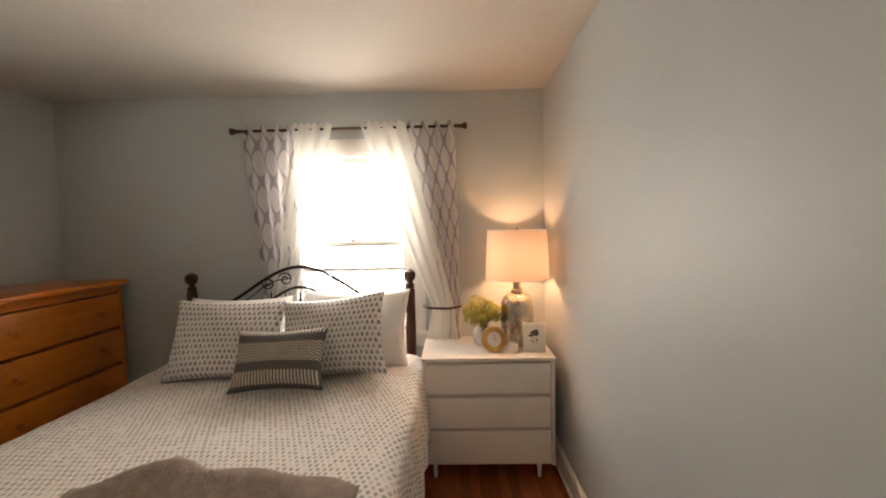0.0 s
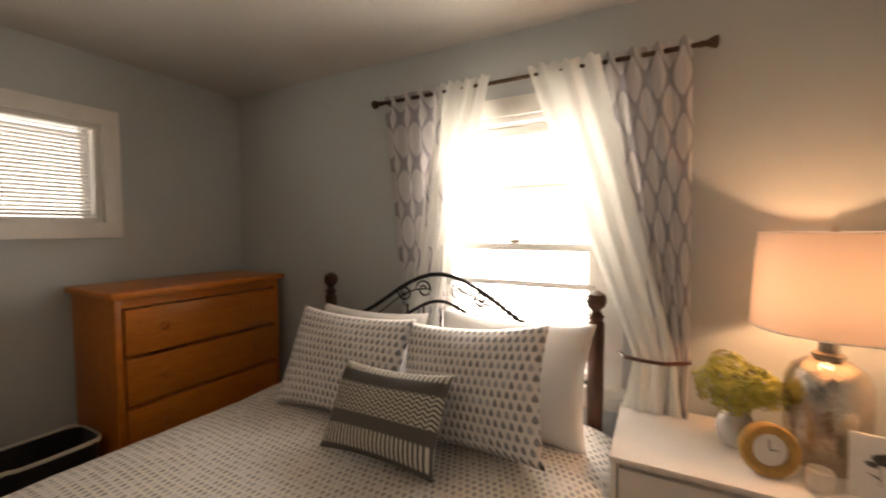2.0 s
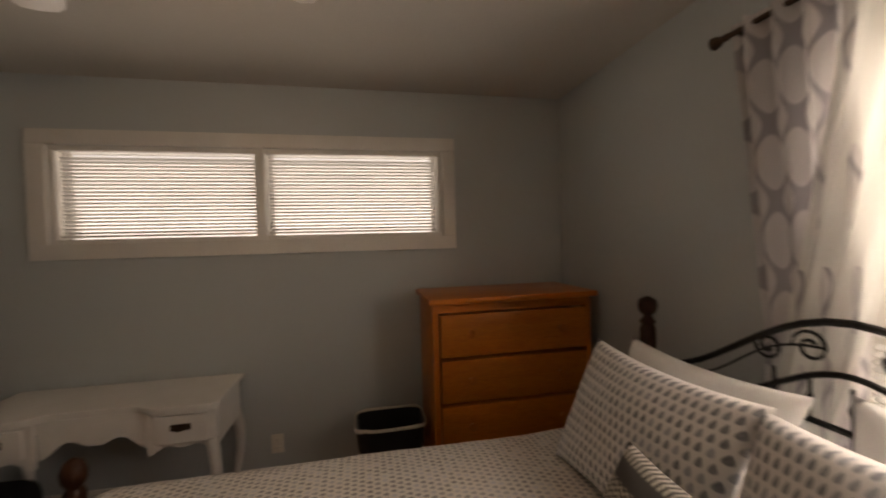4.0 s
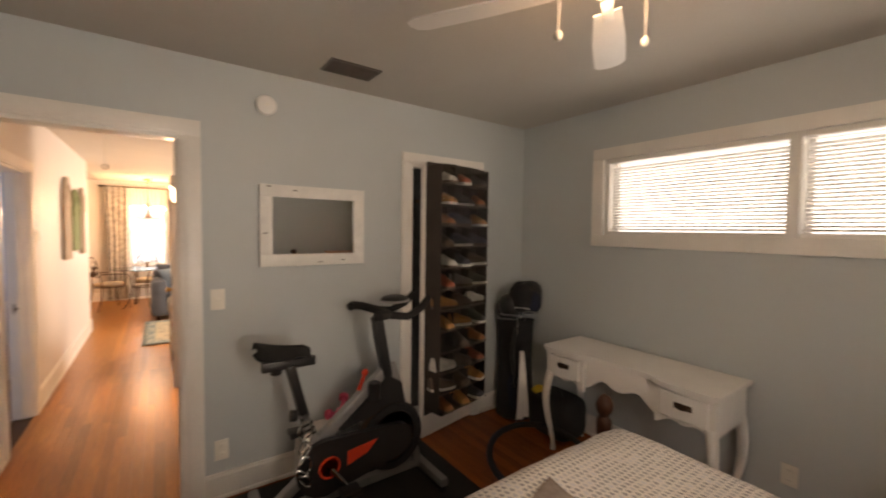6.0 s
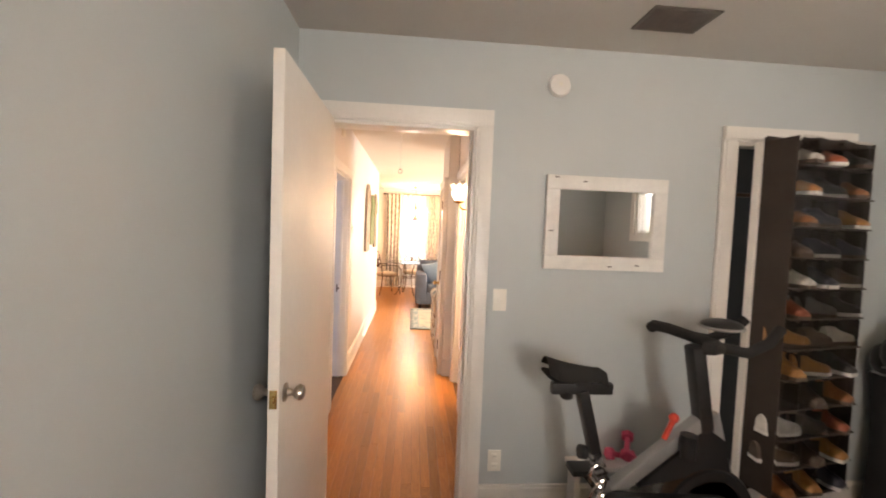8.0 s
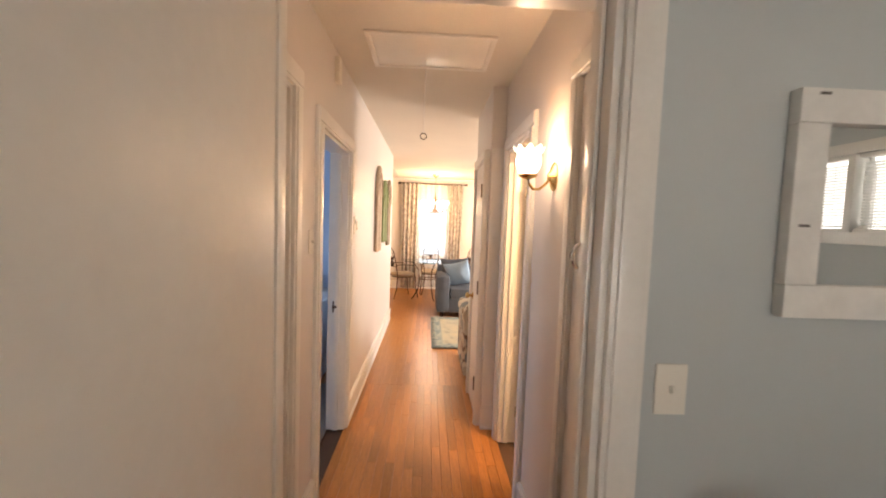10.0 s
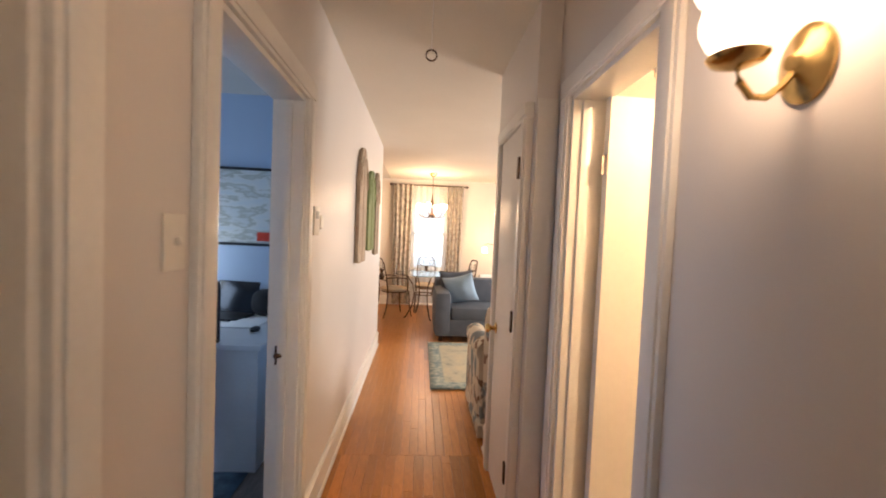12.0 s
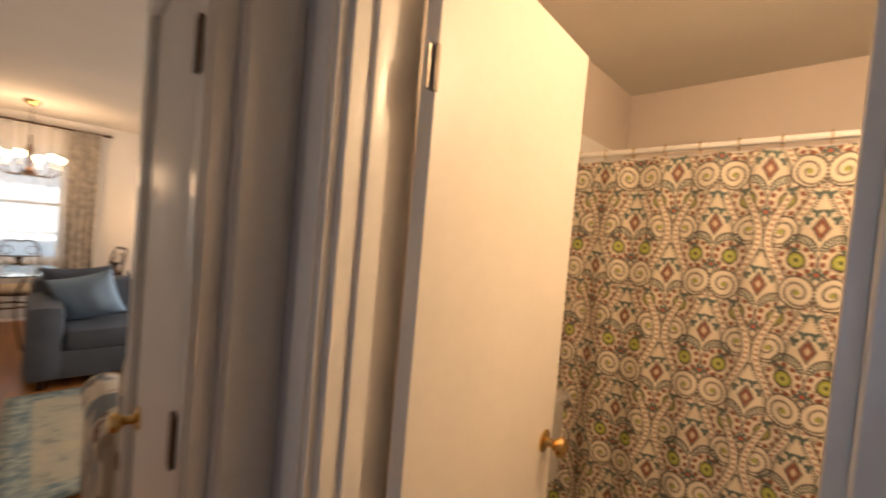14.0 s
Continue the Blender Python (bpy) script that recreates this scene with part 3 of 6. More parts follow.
def jamb(name, axis, lo, hi, a, b, top, stop=0.0):
    """Lining of a doorway between the wall faces lo and hi; stop: where the door stop runs."""
    t = thing(name, "white painted door jamb with a stop", "door jamb", kind="structure")

    def bx(x0, x1, w0, w1, z0, z1):
        return G().box((x0, w0, z0) if axis == "x" else (w0, x0, z0), (x1, w1, z1) if axis == "x" else (w1, x1, z1), 0.002)
    e = 0.004
    for x0, x1 in ((a - e, a + 0.018), (b - 0.018, b + e)):
        part("jamb_board", bx(x0, x1, lo - e, hi + e, 0, top), trim_mat, t)
    part("jamb_head", bx(a + 0.018, b - 0.018, lo - e, hi + e, top - 0.018, top + e), trim_mat, t)
    if stop:
        for x0, x1 in ((a + 0.018, a + 0.030), (b - 0.030, b - 0.018)):
            part("door_stop", bx(x0, x1, stop - 0.018, stop + 0.018, 0, top - 0.018), trim_mat, t)
    return t


casing("trim_bedroom_door", "x", -3.87, 1, -0.90, -0.14, 2.04, 0.085, "white painted door casing", (1, 1))
jamb("door_frame_bedroom", "x", -3.99, -3.87, -0.90, -0.14, 2.04, -3.93)
casing("trim_closet", "x", -3.87, 1, -2.92, -2.31, 2.04, 0.08, "white painted closet casing")
jamb("door_frame_closet", "x", -3.93, -3.87, -2.92, -2.31, 2.04)
casing("trim_hall_door", "y", 0.06, -1, -4.66, -4.06, 2.03, 0.085, "cream painted door casing", (1, 0.7))
jamb("door_frame_hall", "y", 0.06, 0.18, -4.66, -4.06, 2.03, 0.14)
casing("trim_office", "y", 0.06, -1, -5.82, -5.09, 1.97, 0.085, "white painted office doorway casing")
jamb("door_frame_office", "y", 0.06, 0.18, -5.82, -5.09, 1.97, 0.12)
casing("trim_bathroom", "y", -1.03, 1, -5.69, -5.08, 2.0, 0.08, "white painted bathroom doorway casing")
jamb("door_frame_bathroom", "y", -1.16, -1.03, -5.69, -5.08, 2.0, -1.08)
casing("trim_linen", "y", -0.93, 1, -6.46, -5.965, 1.97, 0.07, "white painted linen closet casing", depth=0.036)
slab("trim_linen_end", (-1.028, -5.859, 0.171), (-0.934, -5.846, 2.04), trim_mat, "white painted board on the closet end", "trim")
casing("trim_hall_cupboard", "y", -1.03, 1, -4.42, -4.02, 2.03, 0.075, "white painted cupboard casing", (1, 0.4))


def baseboard(name, axis, at, out, lo, hi, tall=0.15):
    t = thing(name, "white painted baseboard with a rounded shoe", "baseboard", kind="structure")

    def bx(d, z0, z1, bev):
        p, q = sorted((at, at + out * d))
        return G().box((lo, p, z0) if axis == "x" else (p, lo, z0), (hi, q, z1) if axis == "x" else (q, hi, z1), bev)
    part("board", bx(0.016, 0.0, tall, 0.004), trim_mat, t)
    part("cap_moulding", bx(0.022, tall - 0.035, tall - 0.012, 0.004), trim_mat, t)
    part("shoe_moulding", bx(0.028, 0.0, 0.022, 0.008), trim_mat, t)
    return t


baseboard("baseboard_south", "x", -3.87, 1, -2.23, -0.985)
baseboard("baseboard_south_corner", "x", -3.87, 1, -3.49, -3.0)
baseboard("baseboard_west", "y", -3.49, 1, -3.87, 0)
baseboard("baseboard_north", "x", 0, -1, -3.49, 0)
baseboard("baseboard_east", "y", 0, -1, -3.87, 0)
baseboard("baseboard_hall_east", "y", 0.06, -1, -9.12, -5.906, 0.17)
baseboard("baseboard_hall_middle", "y", 0.06, -1, -5.004, -4.746, 0.17)
baseboard("baseboard_hall_west", "y", -1.03, 1, -4.999, -4.50, 0.17)
baseboard("baseboard_return", "x", -5.86, 1, -1.03, -0.93, 0.17)
baseboard("baseboard_linen", "y", -0.93, 1, -6.71, -6.531, 0.17)
baseboard("baseboard_far", "x", -12.0, 1, -4.4, 2.08, 0.17)
baseboard("baseboard_far_east", "y", 2.08, -1, -12, -9.12, 0.17)

# ---- windows ----


def sash_window(name, a, b, z0, z1, y, out, label, meet, bars=()):
    """A double-hung window in a wall along x; out is +1 where outdoors lies at larger y."""
    w = thing(name, label, "window", kind="structure")

    def fr(x0, x1, zz0, zz1, d0, d1, nm, par=w):
        p, q = sorted((y + out * d0, y + out * d1))
        return part(nm, G().box((x0, p, zz0), (x1, q, zz1), 0.003), trim_mat, par)
    c = 0.09
    for x0, x1 in ((a - c, a), (b, b + c)):
        fr(x0, x1, z0 - 0.02, z1 + c, -0.02, 0.0, "side_casing")
    fr(a, b, z1, z1 + c, -0.02, 0.0, "head_casing")
    fr(a - c - 0.03, b + c + 0.03, z0 - 0.05, z0 - 0.02, -0.05, 0.10, "window_sill")
    fr(a - c, b + c, z0 - 0.13, z0 - 0.05, -0.016, 0.0, "apron")
    for x0, x1 in ((a - 0.004, a + 0.03), (b - 0.03, b + 0.004)):
        fr(x0, x1, z0 - 0.02, z1, 0.0, 0.14, "frame_side")
    fr(a + 0.03, b - 0.03, z1 - 0.03, z1 + 0.004, 0.0, 0.14, "frame_head")
    for nm, s0, s1, d in (("upper_sash", meet - 0.02, z1 - 0.03, 0.085), ("lower_sash", z0 - 0.02, meet + 0.02, 0.045)):
        s = fr(a + 0.03, b - 0.03, s0, s0 + 0.04, d, d + 0.035, nm)
        fr(a + 0.03, b - 0.03, s1 - 0.04, s1, d, d + 0.035, "rail", s)
        fr(a + 0.03, a + 0.07, s0 + 0.04, s1 - 0.04, d, d + 0.035, "stile", s)
        fr(b - 0.07, b - 0.03, s0 + 0.04, s1 - 0.04, d, d + 0.035, "stile", s)
        for zb in bars:
            if s0 < zb < s1:
                fr(a + 0.07, b - 0.07, zb - 0.009, zb + 0.009, d + 0.006, d + 0.028, "glazing_bar", s)
        p, q = sorted((y + out * (d + 0.014), y + out * (d + 0.018)))
        gl = part("pane", G().box((a + 0.07, p, s0 + 0.04), (b - 0.07, q, s1 - 0.04)), pane_mat, s)
        gl.visible_shadow = False
    part("sash_lock", G().blob(((a + b) / 2, y + out * 0.05, meet + 0.03), (0.03, 0.012, 0.012), 10), nickel_mat, w)
    return w


sash_window("window_1", -1.80, -0.94, 0.80, 2.06, 0.0, 1, "white double-hung bedroom window, glaring daylight behind", 1.41, (1.72,))
sash_window("window_2", -0.95, -0.25, 0.75, 2.05, -12.0, -1, "white double-hung dining room window with raised blinds", 1.42)

w3 = thing("window_3", "long high window with two panes in white trim", "window", kind="structure")
for nm, a, b in (("head_casing", (-3.49, -3.14, 2.09), (-3.465, -0.767, 2.172)), ("apron_casing", (-3.49, -3.14, 1.455), (-3.465, -0.767, 1.54)),
                 ("side_casing", (-3.49, -3.14, 1.54), (-3.465, -3.05, 2.09)), ("side_casing", (-3.49, -0.85, 1.54), (-3.465, -0.767, 2.09)),
                 ("mullion", (-3.60, -1.985, 1.54), (-3.465, -1.935, 2.09)), ("frame_head", (-3.63, -3.05, 2.06), (-3.494, -0.85, 2.094)),
                 ("frame_sill", (-3.63, -3.05, 1.536), (-3.494, -0.85, 1.565)), ("frame_side", (-3.63, -3.054, 1.565), (-3.494, -3.02, 2.06)), ("frame_side", (-3.63, -0.88, 1.565), (-3.494, -0.846, 2.06))):
    part(nm, G().box(a, b, 0.004), trim_mat, w3)
for y0, y1 in ((-3.02, -1.985), (-1.935, -0.88)):
    sash = part("sash_frame", G().box((-3.60, y0, 1.565), (-3.57, y0 + 0.03, 2.06)).box((-3.60, y1 - 0.03, 1.565), (-3.57, y1, 2.06)), trim_mat, w3)
    p = part("pane", G().box((-3.588, y0 + 0.03, 1.565), (-3.584, y1 - 0.03, 2.06)), pane_mat, w3)
    p.visible_shadow = False


def blind(y0, y1, x, z0, z1, axis="y", tilt=-34, pitch=0.021, label="white aluminium mini blind, lowered with open slats"):
    t = thing("window_blind", label, "blind", group="window blinds")

    def bx(w0, w1, d0, d1, za, zb):
        return G().box((d0, w0, za) if axis == "y" else (w0, d0, za), (d1, w1, zb) if axis == "y" else (w1, d1, zb), 0.002)
    part("head_rail", bx(y0, y1, x - 0.014, x + 0.014, z1 - 0.028, z1), blind_mat, t)
    part("bottom_rail", bx(y0, y1, x - 0.012, x + 0.012, z0, z0 + 0.014), blind_mat, t)
    g = G()
    n = 4
    L = (y1 - y0) / 2 - 0.004
    for k in range(n + 1):
        s = (k / n - 0.5) * 0.025
        h = 0.003 * (1 - (2 * k / n - 1) ** 2)
        for e in (-L, L):
            g.v.append((s, e, h) if axis == "y" else (e, s, h))
            g.uv.append((0, 0))
    for k in range(n):
        g.f.append((2 * k, 2 * k + 1, 2 * k + 3, 2 * k + 2))
    me = g.mesh("slat", blind_mat, 60)
    for k in range(int((z1 - z0 - 0.05) / pitch)):
        s = part("slat", me, None, t)
        z = z0 + 0.026 + k * pitch
        s.matrix_basis = pose(x, (y0 + y1) / 2, z, 0, tilt, 0) if axis == "y" else pose((y0 + y1) / 2, x, z, tilt, 0, 0)
    for w in (y0 + 0.12, (y0 + y1) / 2, y1 - 0.12):
        part("ladder_cord", bx(w - 0.0012, w + 0.0012, x + 0.013, x + 0.015, z0, z1), white_cloth, t)
    return t


blind(-3.015, -1.99, -3.525, 1.575, 2.085)
blind(-1.93, -0.885, -3.525, 1.575, 2.085)
blind(-1.765, -0.975, 0.028, 0.80, 1.24, "x", 24, label="white mini blind, lower part lowered behind the headboard")
blind(-0.915, -0.285, -12.03, 1.05, 2.0, "x", -20, 0.03, label="white blind, half open in the dining room window")

for nm, a, b in (("backdrop_north", (-5.5, 2.2, -0.19), (2.5, 2.25, 5)), ):
    slab(nm, a, b, sky_card, "bright hazy daylight outside", "backdrop")
slab("backdrop_west", (-5.8, -6.5, -0.19), (-5.75, 2.5, 5), sky_west, "bright hazy daylight outside", "backdrop")
slab("backdrop_south", (-6, -14.05, -0.19), (5, -14.0, 5), sky_soft, "bluish daylight outside", "backdrop")
slab("backdrop_east", (5.2, -10, -0.19), (5.25, -1, 5), sky_soft, "bluish daylight outside", "backdrop")


# ---- doors ----


def knob(parent, at, axis, mat, side, r=0.027, label="round door knob"):
    """A door knob on a rose, standing out along axis by side."""
    prof = [(0.031, 0), (0.031, 0.004), (0.014, 0.010), (0.010, 0.028), (r * 0.75, 0.036), (r, 0.048), (r * 0.85, 0.060), (r * 0.3, 0.066)]
    rot = pose(*at, 0, 90 * side, 0) if axis == "x" else pose(*at, -90 * side, 0, 0)
    return part("door_knob", G().lathe(prof, n=18, m=rot), mat, parent, label)


def hinge(parent, at):
    return part("hinge", G().lathe([(0.006, -0.045), (0.006, 0.045)], at, 8).box((at[0] - 0.018, at[1] - 0.003, at[2] - 0.044), (at[0] + 0.018, at[1] + 0.003, at[2] + 0.044)), bronze_mat, parent, "dark painted hinge")


# bedroom door, opened against the east wall
d1 = thing("door_1", "open flat white bedroom door with a worn metal knob", "door", (-0.145, -3.866, 0), 90.5, kind="structure")
leaf = part("door_leaf", G().box((0.0, -0.0, 0.012), (0.785, 0.036, 2.04), 0.003), door_mat, d1)
knob(d1, (0.725, 0.036, 0.95), "y", nickel_mat, 1)
knob(d1, (0.725, 0.0, 0.95), "y", nickel_mat, -1)
part("latch_plate", G().box((0.784, 0.006, 0.92), (0.787, 0.030, 0.98), 0.001).box((0.786, 0.012, 0.94), (0.794, 0.024, 0.96), 0.002), brass_mat, d1, "brass latch plate")
for z in (0.25, 1.78):
    hinge(d1, (0.0, 0.0, z))
part("strike_plate", G().box((-0.8825, -3.945, 0.90), (-0.8815, -3.915, 0.98)), brass_mat, thing("strike_plate_set", "brass strike plate in the bedroom jamb", "strike plate", kind="structure"))

# hall closet door, shut, hinged at its far side
d2 = thing("door_2", "closed flat cream hallway door with dark hinges", "door", kind="structure")
part("door_leaf", G().box((0.10, -4.640, 0.012), (0.135, -4.08, 2.008), 0.003), door_mat, d2)
for z in (0.25, 1.80):
    part("hinge", G().lathe([(0.010, -0.055), (0.010, 0.055)], (0.094, -4.638, z), 8).box((0.096, -4.644, z - 0.05), (0.102, -4.620, z + 0.05)), bronze_mat, d2)
knob(d2, (0.10, -4.14, 0.95), "x", nickel_mat, -1)

# bathroom door, opened inwards
d3 = thing("door_3", "open flat cream bathroom door with a brass knob", "door", (-1.145, -5.645, 0), 184, kind="structure")
part("door_leaf", G().box((0.0, -0.036, 0.012), (0.612, 0.0, 1.985), 0.003), door_mat, d3)
knob(d3, (0.56, -0.036, 0.905), "y", brass_mat, -1, 0.029, "polished brass door knob")
knob(d3, (0.56, 0.0, 0.905), "y", brass_mat, 1, 0.029, "polished brass door knob")
for z in (0.25, 1.72):
    part("hinge", G().lathe([(0.006, -0.038), (0.006, 0.038)], (-0.008, -0.040, z), 8).box((-0.022, -0.036, z - 0.036), (-0.001, -0.032, z + 0.036)), nickel_mat, d3)

# linen closet door, shut
d4 = thing("door_4", "closed narrow white linen closet door with a brass knob", "door", kind="structure")
part("door_leaf", G().box((-0.95, -6.457, 0.012), (-0.906, -5.968, 1.967), 0.003), door_mat, d4)
knob(d4, (-0.906, -6.407, 0.89), "x", brass_mat, 1)
for z in (0.30, 1.03, 1.75):
    part("hinge", G().box((-0.889, -5.966, z - 0.05), (-0.879, -5.938, z + 0.05), 0.002), bronze_mat, d4)

# narrow hall cupboard
d5 = thing("door_5", "closed white hallway cupboard door with a bow handle", "door", kind="structure")
part("door_leaf", G().box((-1.07, -4.417, 0.012), (-1.026, -4.023, 2.027), 0.003), white_mat, d5)
part("bow_handle", G().tube([(-1.027 + 0.030 * math.sin(math.pi * i / 14) ** 0.6, -4.36, 1.365 + 0.085 * i / 14) for i in range(15)], 0.006), chrome_mat, d5)
# office strike
part("strike_plate", G().box((0.12, -5.802, 0.85), (0.15, -5.798, 0.93), 0).lathe([(0.016, 0), (0.018, 0.008), (0.008, 0.016)], (0.135, -5.790, 0.885), 12), bronze_mat, thing("office_strike", "dark metal strike on the office door frame", "strike plate", kind="structure"))

# ---- bedroom: bed ----
bed = thing("bed_frame", "four-post bed frame of dark wood and black iron", "bed")
POST = [(0.024, 0.0), (0.024, 0.05), (0.036, 0.07), (0.036, 0.34), (0.026, 0.36), (0.040, 0.39), (0.030, 0.42), (0.034, 0.80), (0.034, 1.10), (0.026, 1.115), (0.034, 1.13), (0.022, 1.145), (0.018, 1.155), (0.036, 1.175), (0.042, 1.20), (0.036, 1.225), (0.010, 1.24)]
for x in (-2.45, -0.945):
    part("head_post", G().lathe(POST, (x, -0.15, 0), 18), walnut_mat, bed, "dark stained turned post with a ball finial")
FPOST = [(0.024, 0.0), (0.036, 0.05), (0.036, 0.40), (0.026, 0.42), (0.042, 0.46), (0.028, 0.50), (0.036, 0.56), (0.036, 0.62), (0.024, 0.64), (0.040, 0.67), (0.043, 0.70), (0.030, 0.735), (0.008, 0.75)]
for x in (-2.60, -0.83):
    part("foot_post", G().lathe(FPOST, (x, -2.44, 0), 18), walnut_mat, bed, "reddish turned foot post")
for x in (-2.46, -0.935):
    part("side_rail", G().box((x - 0.012, -2.43, 0.24), (x + 0.012, -0.17, 0.36), 0.004), iron_mat, bed)
part("foot_rail", G().box((-2.60, -2.45, 0.24), (-0.83, -2.43, 0.36), 0.004), walnut_mat, bed)


def arch(w, z0, z1, n=24, y=-0.15, cx=-1.697):
    return [(cx + w * (2 * i / n - 1), y, z0 + (z1 - z0) * (0.5 + 0.5 * math.cos(math.pi * (2 * i / n - 1))) ** 1.15) for i in range(n + 1)]


head = part("headboard_arch", G().tube(arch(0.72, 0.98, 1.27), 0.011), iron_mat, bed, "black wrought iron arched headboard")
part("inner_arch", G().tube(arch(0.40, 0.98, 1.13), 0.009), iron_mat, head)
for z in (0.98, 0.84, 0.62):
    part("cross_rail", G().bar((-2.45, -0.15, z), (-0.945, -0.15, z), 0.009), iron_mat, head)
for k in range(9):
    x = -2.3 + k * 1.206 / 8
    part("spindle", G().bar((x, -0.15, 0.62), (x, -0.15, 0.98), 0.006).blob((x, -0.15, 0.80), (0.012, 0.012, 0.02), 8), iron_mat, head)
for k in range(5):
    x = -1.90 + k * 0.101
    part("spindle", G().bar((x, -0.15, 0.98), (x, -0.15, 1.10), 0.005).blob((x, -0.15, 1.04), (0.010, 0.010, 0.018), 8), iron_mat, head)
for sx in (-1, 1):
    for cx, cz, r, turns in ((0.10, 1.185, 0.050, 1.4), (0.22, 1.16, 0.042, -1.4)):
        pts = [(-1.697 + sx * (cx + r * (1 - 0.7 * t) * math.cos(turns * 2 * math.pi * t)), -0.15, cz + r * (1 - 0.7 * t) * math.sin(turns * 2 * math.pi * t)) for t in [i / 22 for i in range(23)]]
        part("scroll", G().tube(pts, 0.005, 6), iron_mat, head)
    part("leaf_twig", G().tube([(-1.697 + sx * (0.06 + 0.5 * t), -0.15, 1.19 - 0.20 * t + 0.03 * math.sin(6 * t)) for t in [i / 10 for i in range(11)]], 0.004, 6), iron_mat, head)
solid("box_spring", G().box((-2.44, -2.33, 0.20), (-0.95, -0.19, 0.38), 0.02), navy_mat, "navy covered box spring in the bed frame", "box spring")
solid("mattress", G().box((-2.455, -2.33, 0.381), (-0.935, -0.19, 0.63), 0.05), white_cloth, "white mattress under the bedspread", "mattress")


def drape(s, t):
    """The bedspread: a flat top that falls down three sides with soft folds."""
    hw, ln, drop = 0.83, 2.14, 0.38
    a = (s - 0.5) * 2 * (hw + drop)
    b = t * (ln + drop)
    over_x = max(0.0, abs(a) - hw)
    over_y = max(0.0, b - ln)
    x = math.copysign(min(abs(a), hw), a)
    y = min(b, ln)
    z = 0.650 + 0.012 * noise.noise(Vector((a * 2.3, b * 2.3, 1.0))) + 0.004 * noise.noise(Vector((a * 9, b * 9, 4.0)))
    rnd = 0.05
    d = max(over_x, over_y)
    edge = max(0.0, 1 - (hw - abs(a)) / 0.10) if abs(a) < hw else 1.0
    edge2 = max(0.0, 1 - (ln - b) / 0.10) if b < ln else 1.0
    z -= 0.024 * edge ** 2 + 0.024 * edge2 ** 2
    if d > 0:
        z -= min(d, math.hypot(over_x, over_y)) * 0.96
        fold = 0.018 * math.sin((b if over_x > over_y else a) * 24 + 1.5 * noise.noise(Vector((a, b, 0)))) * min(1, d / 0.15)
        flare = 0.05 * math.sqrt(min(1, d / 0.2)) + fold
        if over_x > 0:
            x += math.copysign(flare, a)
        if over_y > 0:
            y += flare
    if over_x > 0 and over_y > 0:
        c = min(over_x, over_y)
        x -= math.copysign(c * 0.25, a)
        y -= c * 0.25
    return (-1.712 + x, -0.20 - y, z)


spread = solid("bedspread", G().sheet(drape, 90, 96, lambda s, t: (s * 2.32, t * 2.53)), spread_mat, "white bedspread printed with rows of small grey drops", "bedspread", smooth=180)
spread.location.z = 0.010
sm = spread.modifiers.new("thick", "SOLIDIFY")
sm.thickness, sm.offset = 0.012, 1.0


def cushion(name, w, h, d, mat, m, label, piping=None, power=0.42):
    """A stuffed pillow, w by h, thickest at its middle, with pinched corners."""
    n = 26
    g = G()
    for side in (1, -1):
        def fn(s, t):
            a, b = 2 * s - 1, 2 * t - 1
            bulge = max(0.0, (1 - a ** 2) * (1 - b ** 2)) ** power
            pin = 1 - 0.07 * (1 - (1 - abs(a)) ** 0.5) * (1 - abs(b)) - 0.0
            wob = 0.07 * noise.noise(Vector((a * 1.7 + w * 7, b * 1.7, side * 2.0)))
            return Vector((a * w / 2 * (1 - 0.09 * (1 - b * b)), b * h / 2 * (1 - 0.11 * (1 - a * a)), side * d / 2 * bulge * (1 + 2 * wob)))
        g.sheet(fn, n, n, lambda s, t: (s * w, t * h))
    ob = solid(name, g, mat, label, "pillow", smooth=180)
    ob.matrix_world = m
    return ob


# pillows lean back against the headboard: local y is up along the pillow
cushion("white_pillow", 0.66, 0.46, 0.20, white_cloth, pose(-2.02, -0.36, 0.875, 72, 0, 2), "plain white bed pillow leaning on the headboard")
cushion("white_pillow", 0.70, 0.50, 0.20, white_cloth, pose(-1.28, -0.34, 0.885, 74, 0, -2), "plain white bed pillow leaning on the headboard")
cushion("patterned_pillow", 0.66, 0.48, 0.20, sham_mat, pose(-1.985, -0.56, 0.888, 66, 1, 3), "white pillow sham with grey drop print")
cushion("patterned_pillow", 0.64, 0.48, 0.22, sham_mat, pose(-1.36, -0.56, 0.90, 68, -6, -4), "white pillow sham with grey drop print")
cushion("lumbar_cushion", 0.51, 0.33, 0.16, kilim_mat, pose(-1.575, -0.80, 0.842, 60, -3, -3), "charcoal and cream striped woven lumbar cushion")


def throw_fn(s, t):
    a, b = s * 0.95, t * 0.62
    hill = 0.045 * max(0, noise.noise(Vector((a * 4.5, b * 4.5, 7)))) + 0.05 * math.exp(-((t - 0.85) / 0.18) ** 2) * (0.7 + 0.5 * noise.noise(Vector((a * 6, 2, 0))))
    fine = 0.006 * noise.noise(Vector((a * 30, b * 30, 3)))
    e = min(s, 1 - s, t, 1 - t)
    wob = 0.04 * noise.noise(Vector((a * 5, b * 5, 11)))
    return (-1.92 + a + wob, -2.12 + b + wob - 0.10 * (s - 0.5) ** 2 * 4, 0.672 + (hill + fine) * min(1, e * 9))


thr = solid("throw_blanket", G().sheet(throw_fn, 70, 46), fur_mat, "crumpled taupe plush throw on the bedspread", "blanket", smooth=180)
tm = thr.modifiers.new("thick", "SOLIDIFY")
tm.thickness, tm.offset = 0.012, 1.0

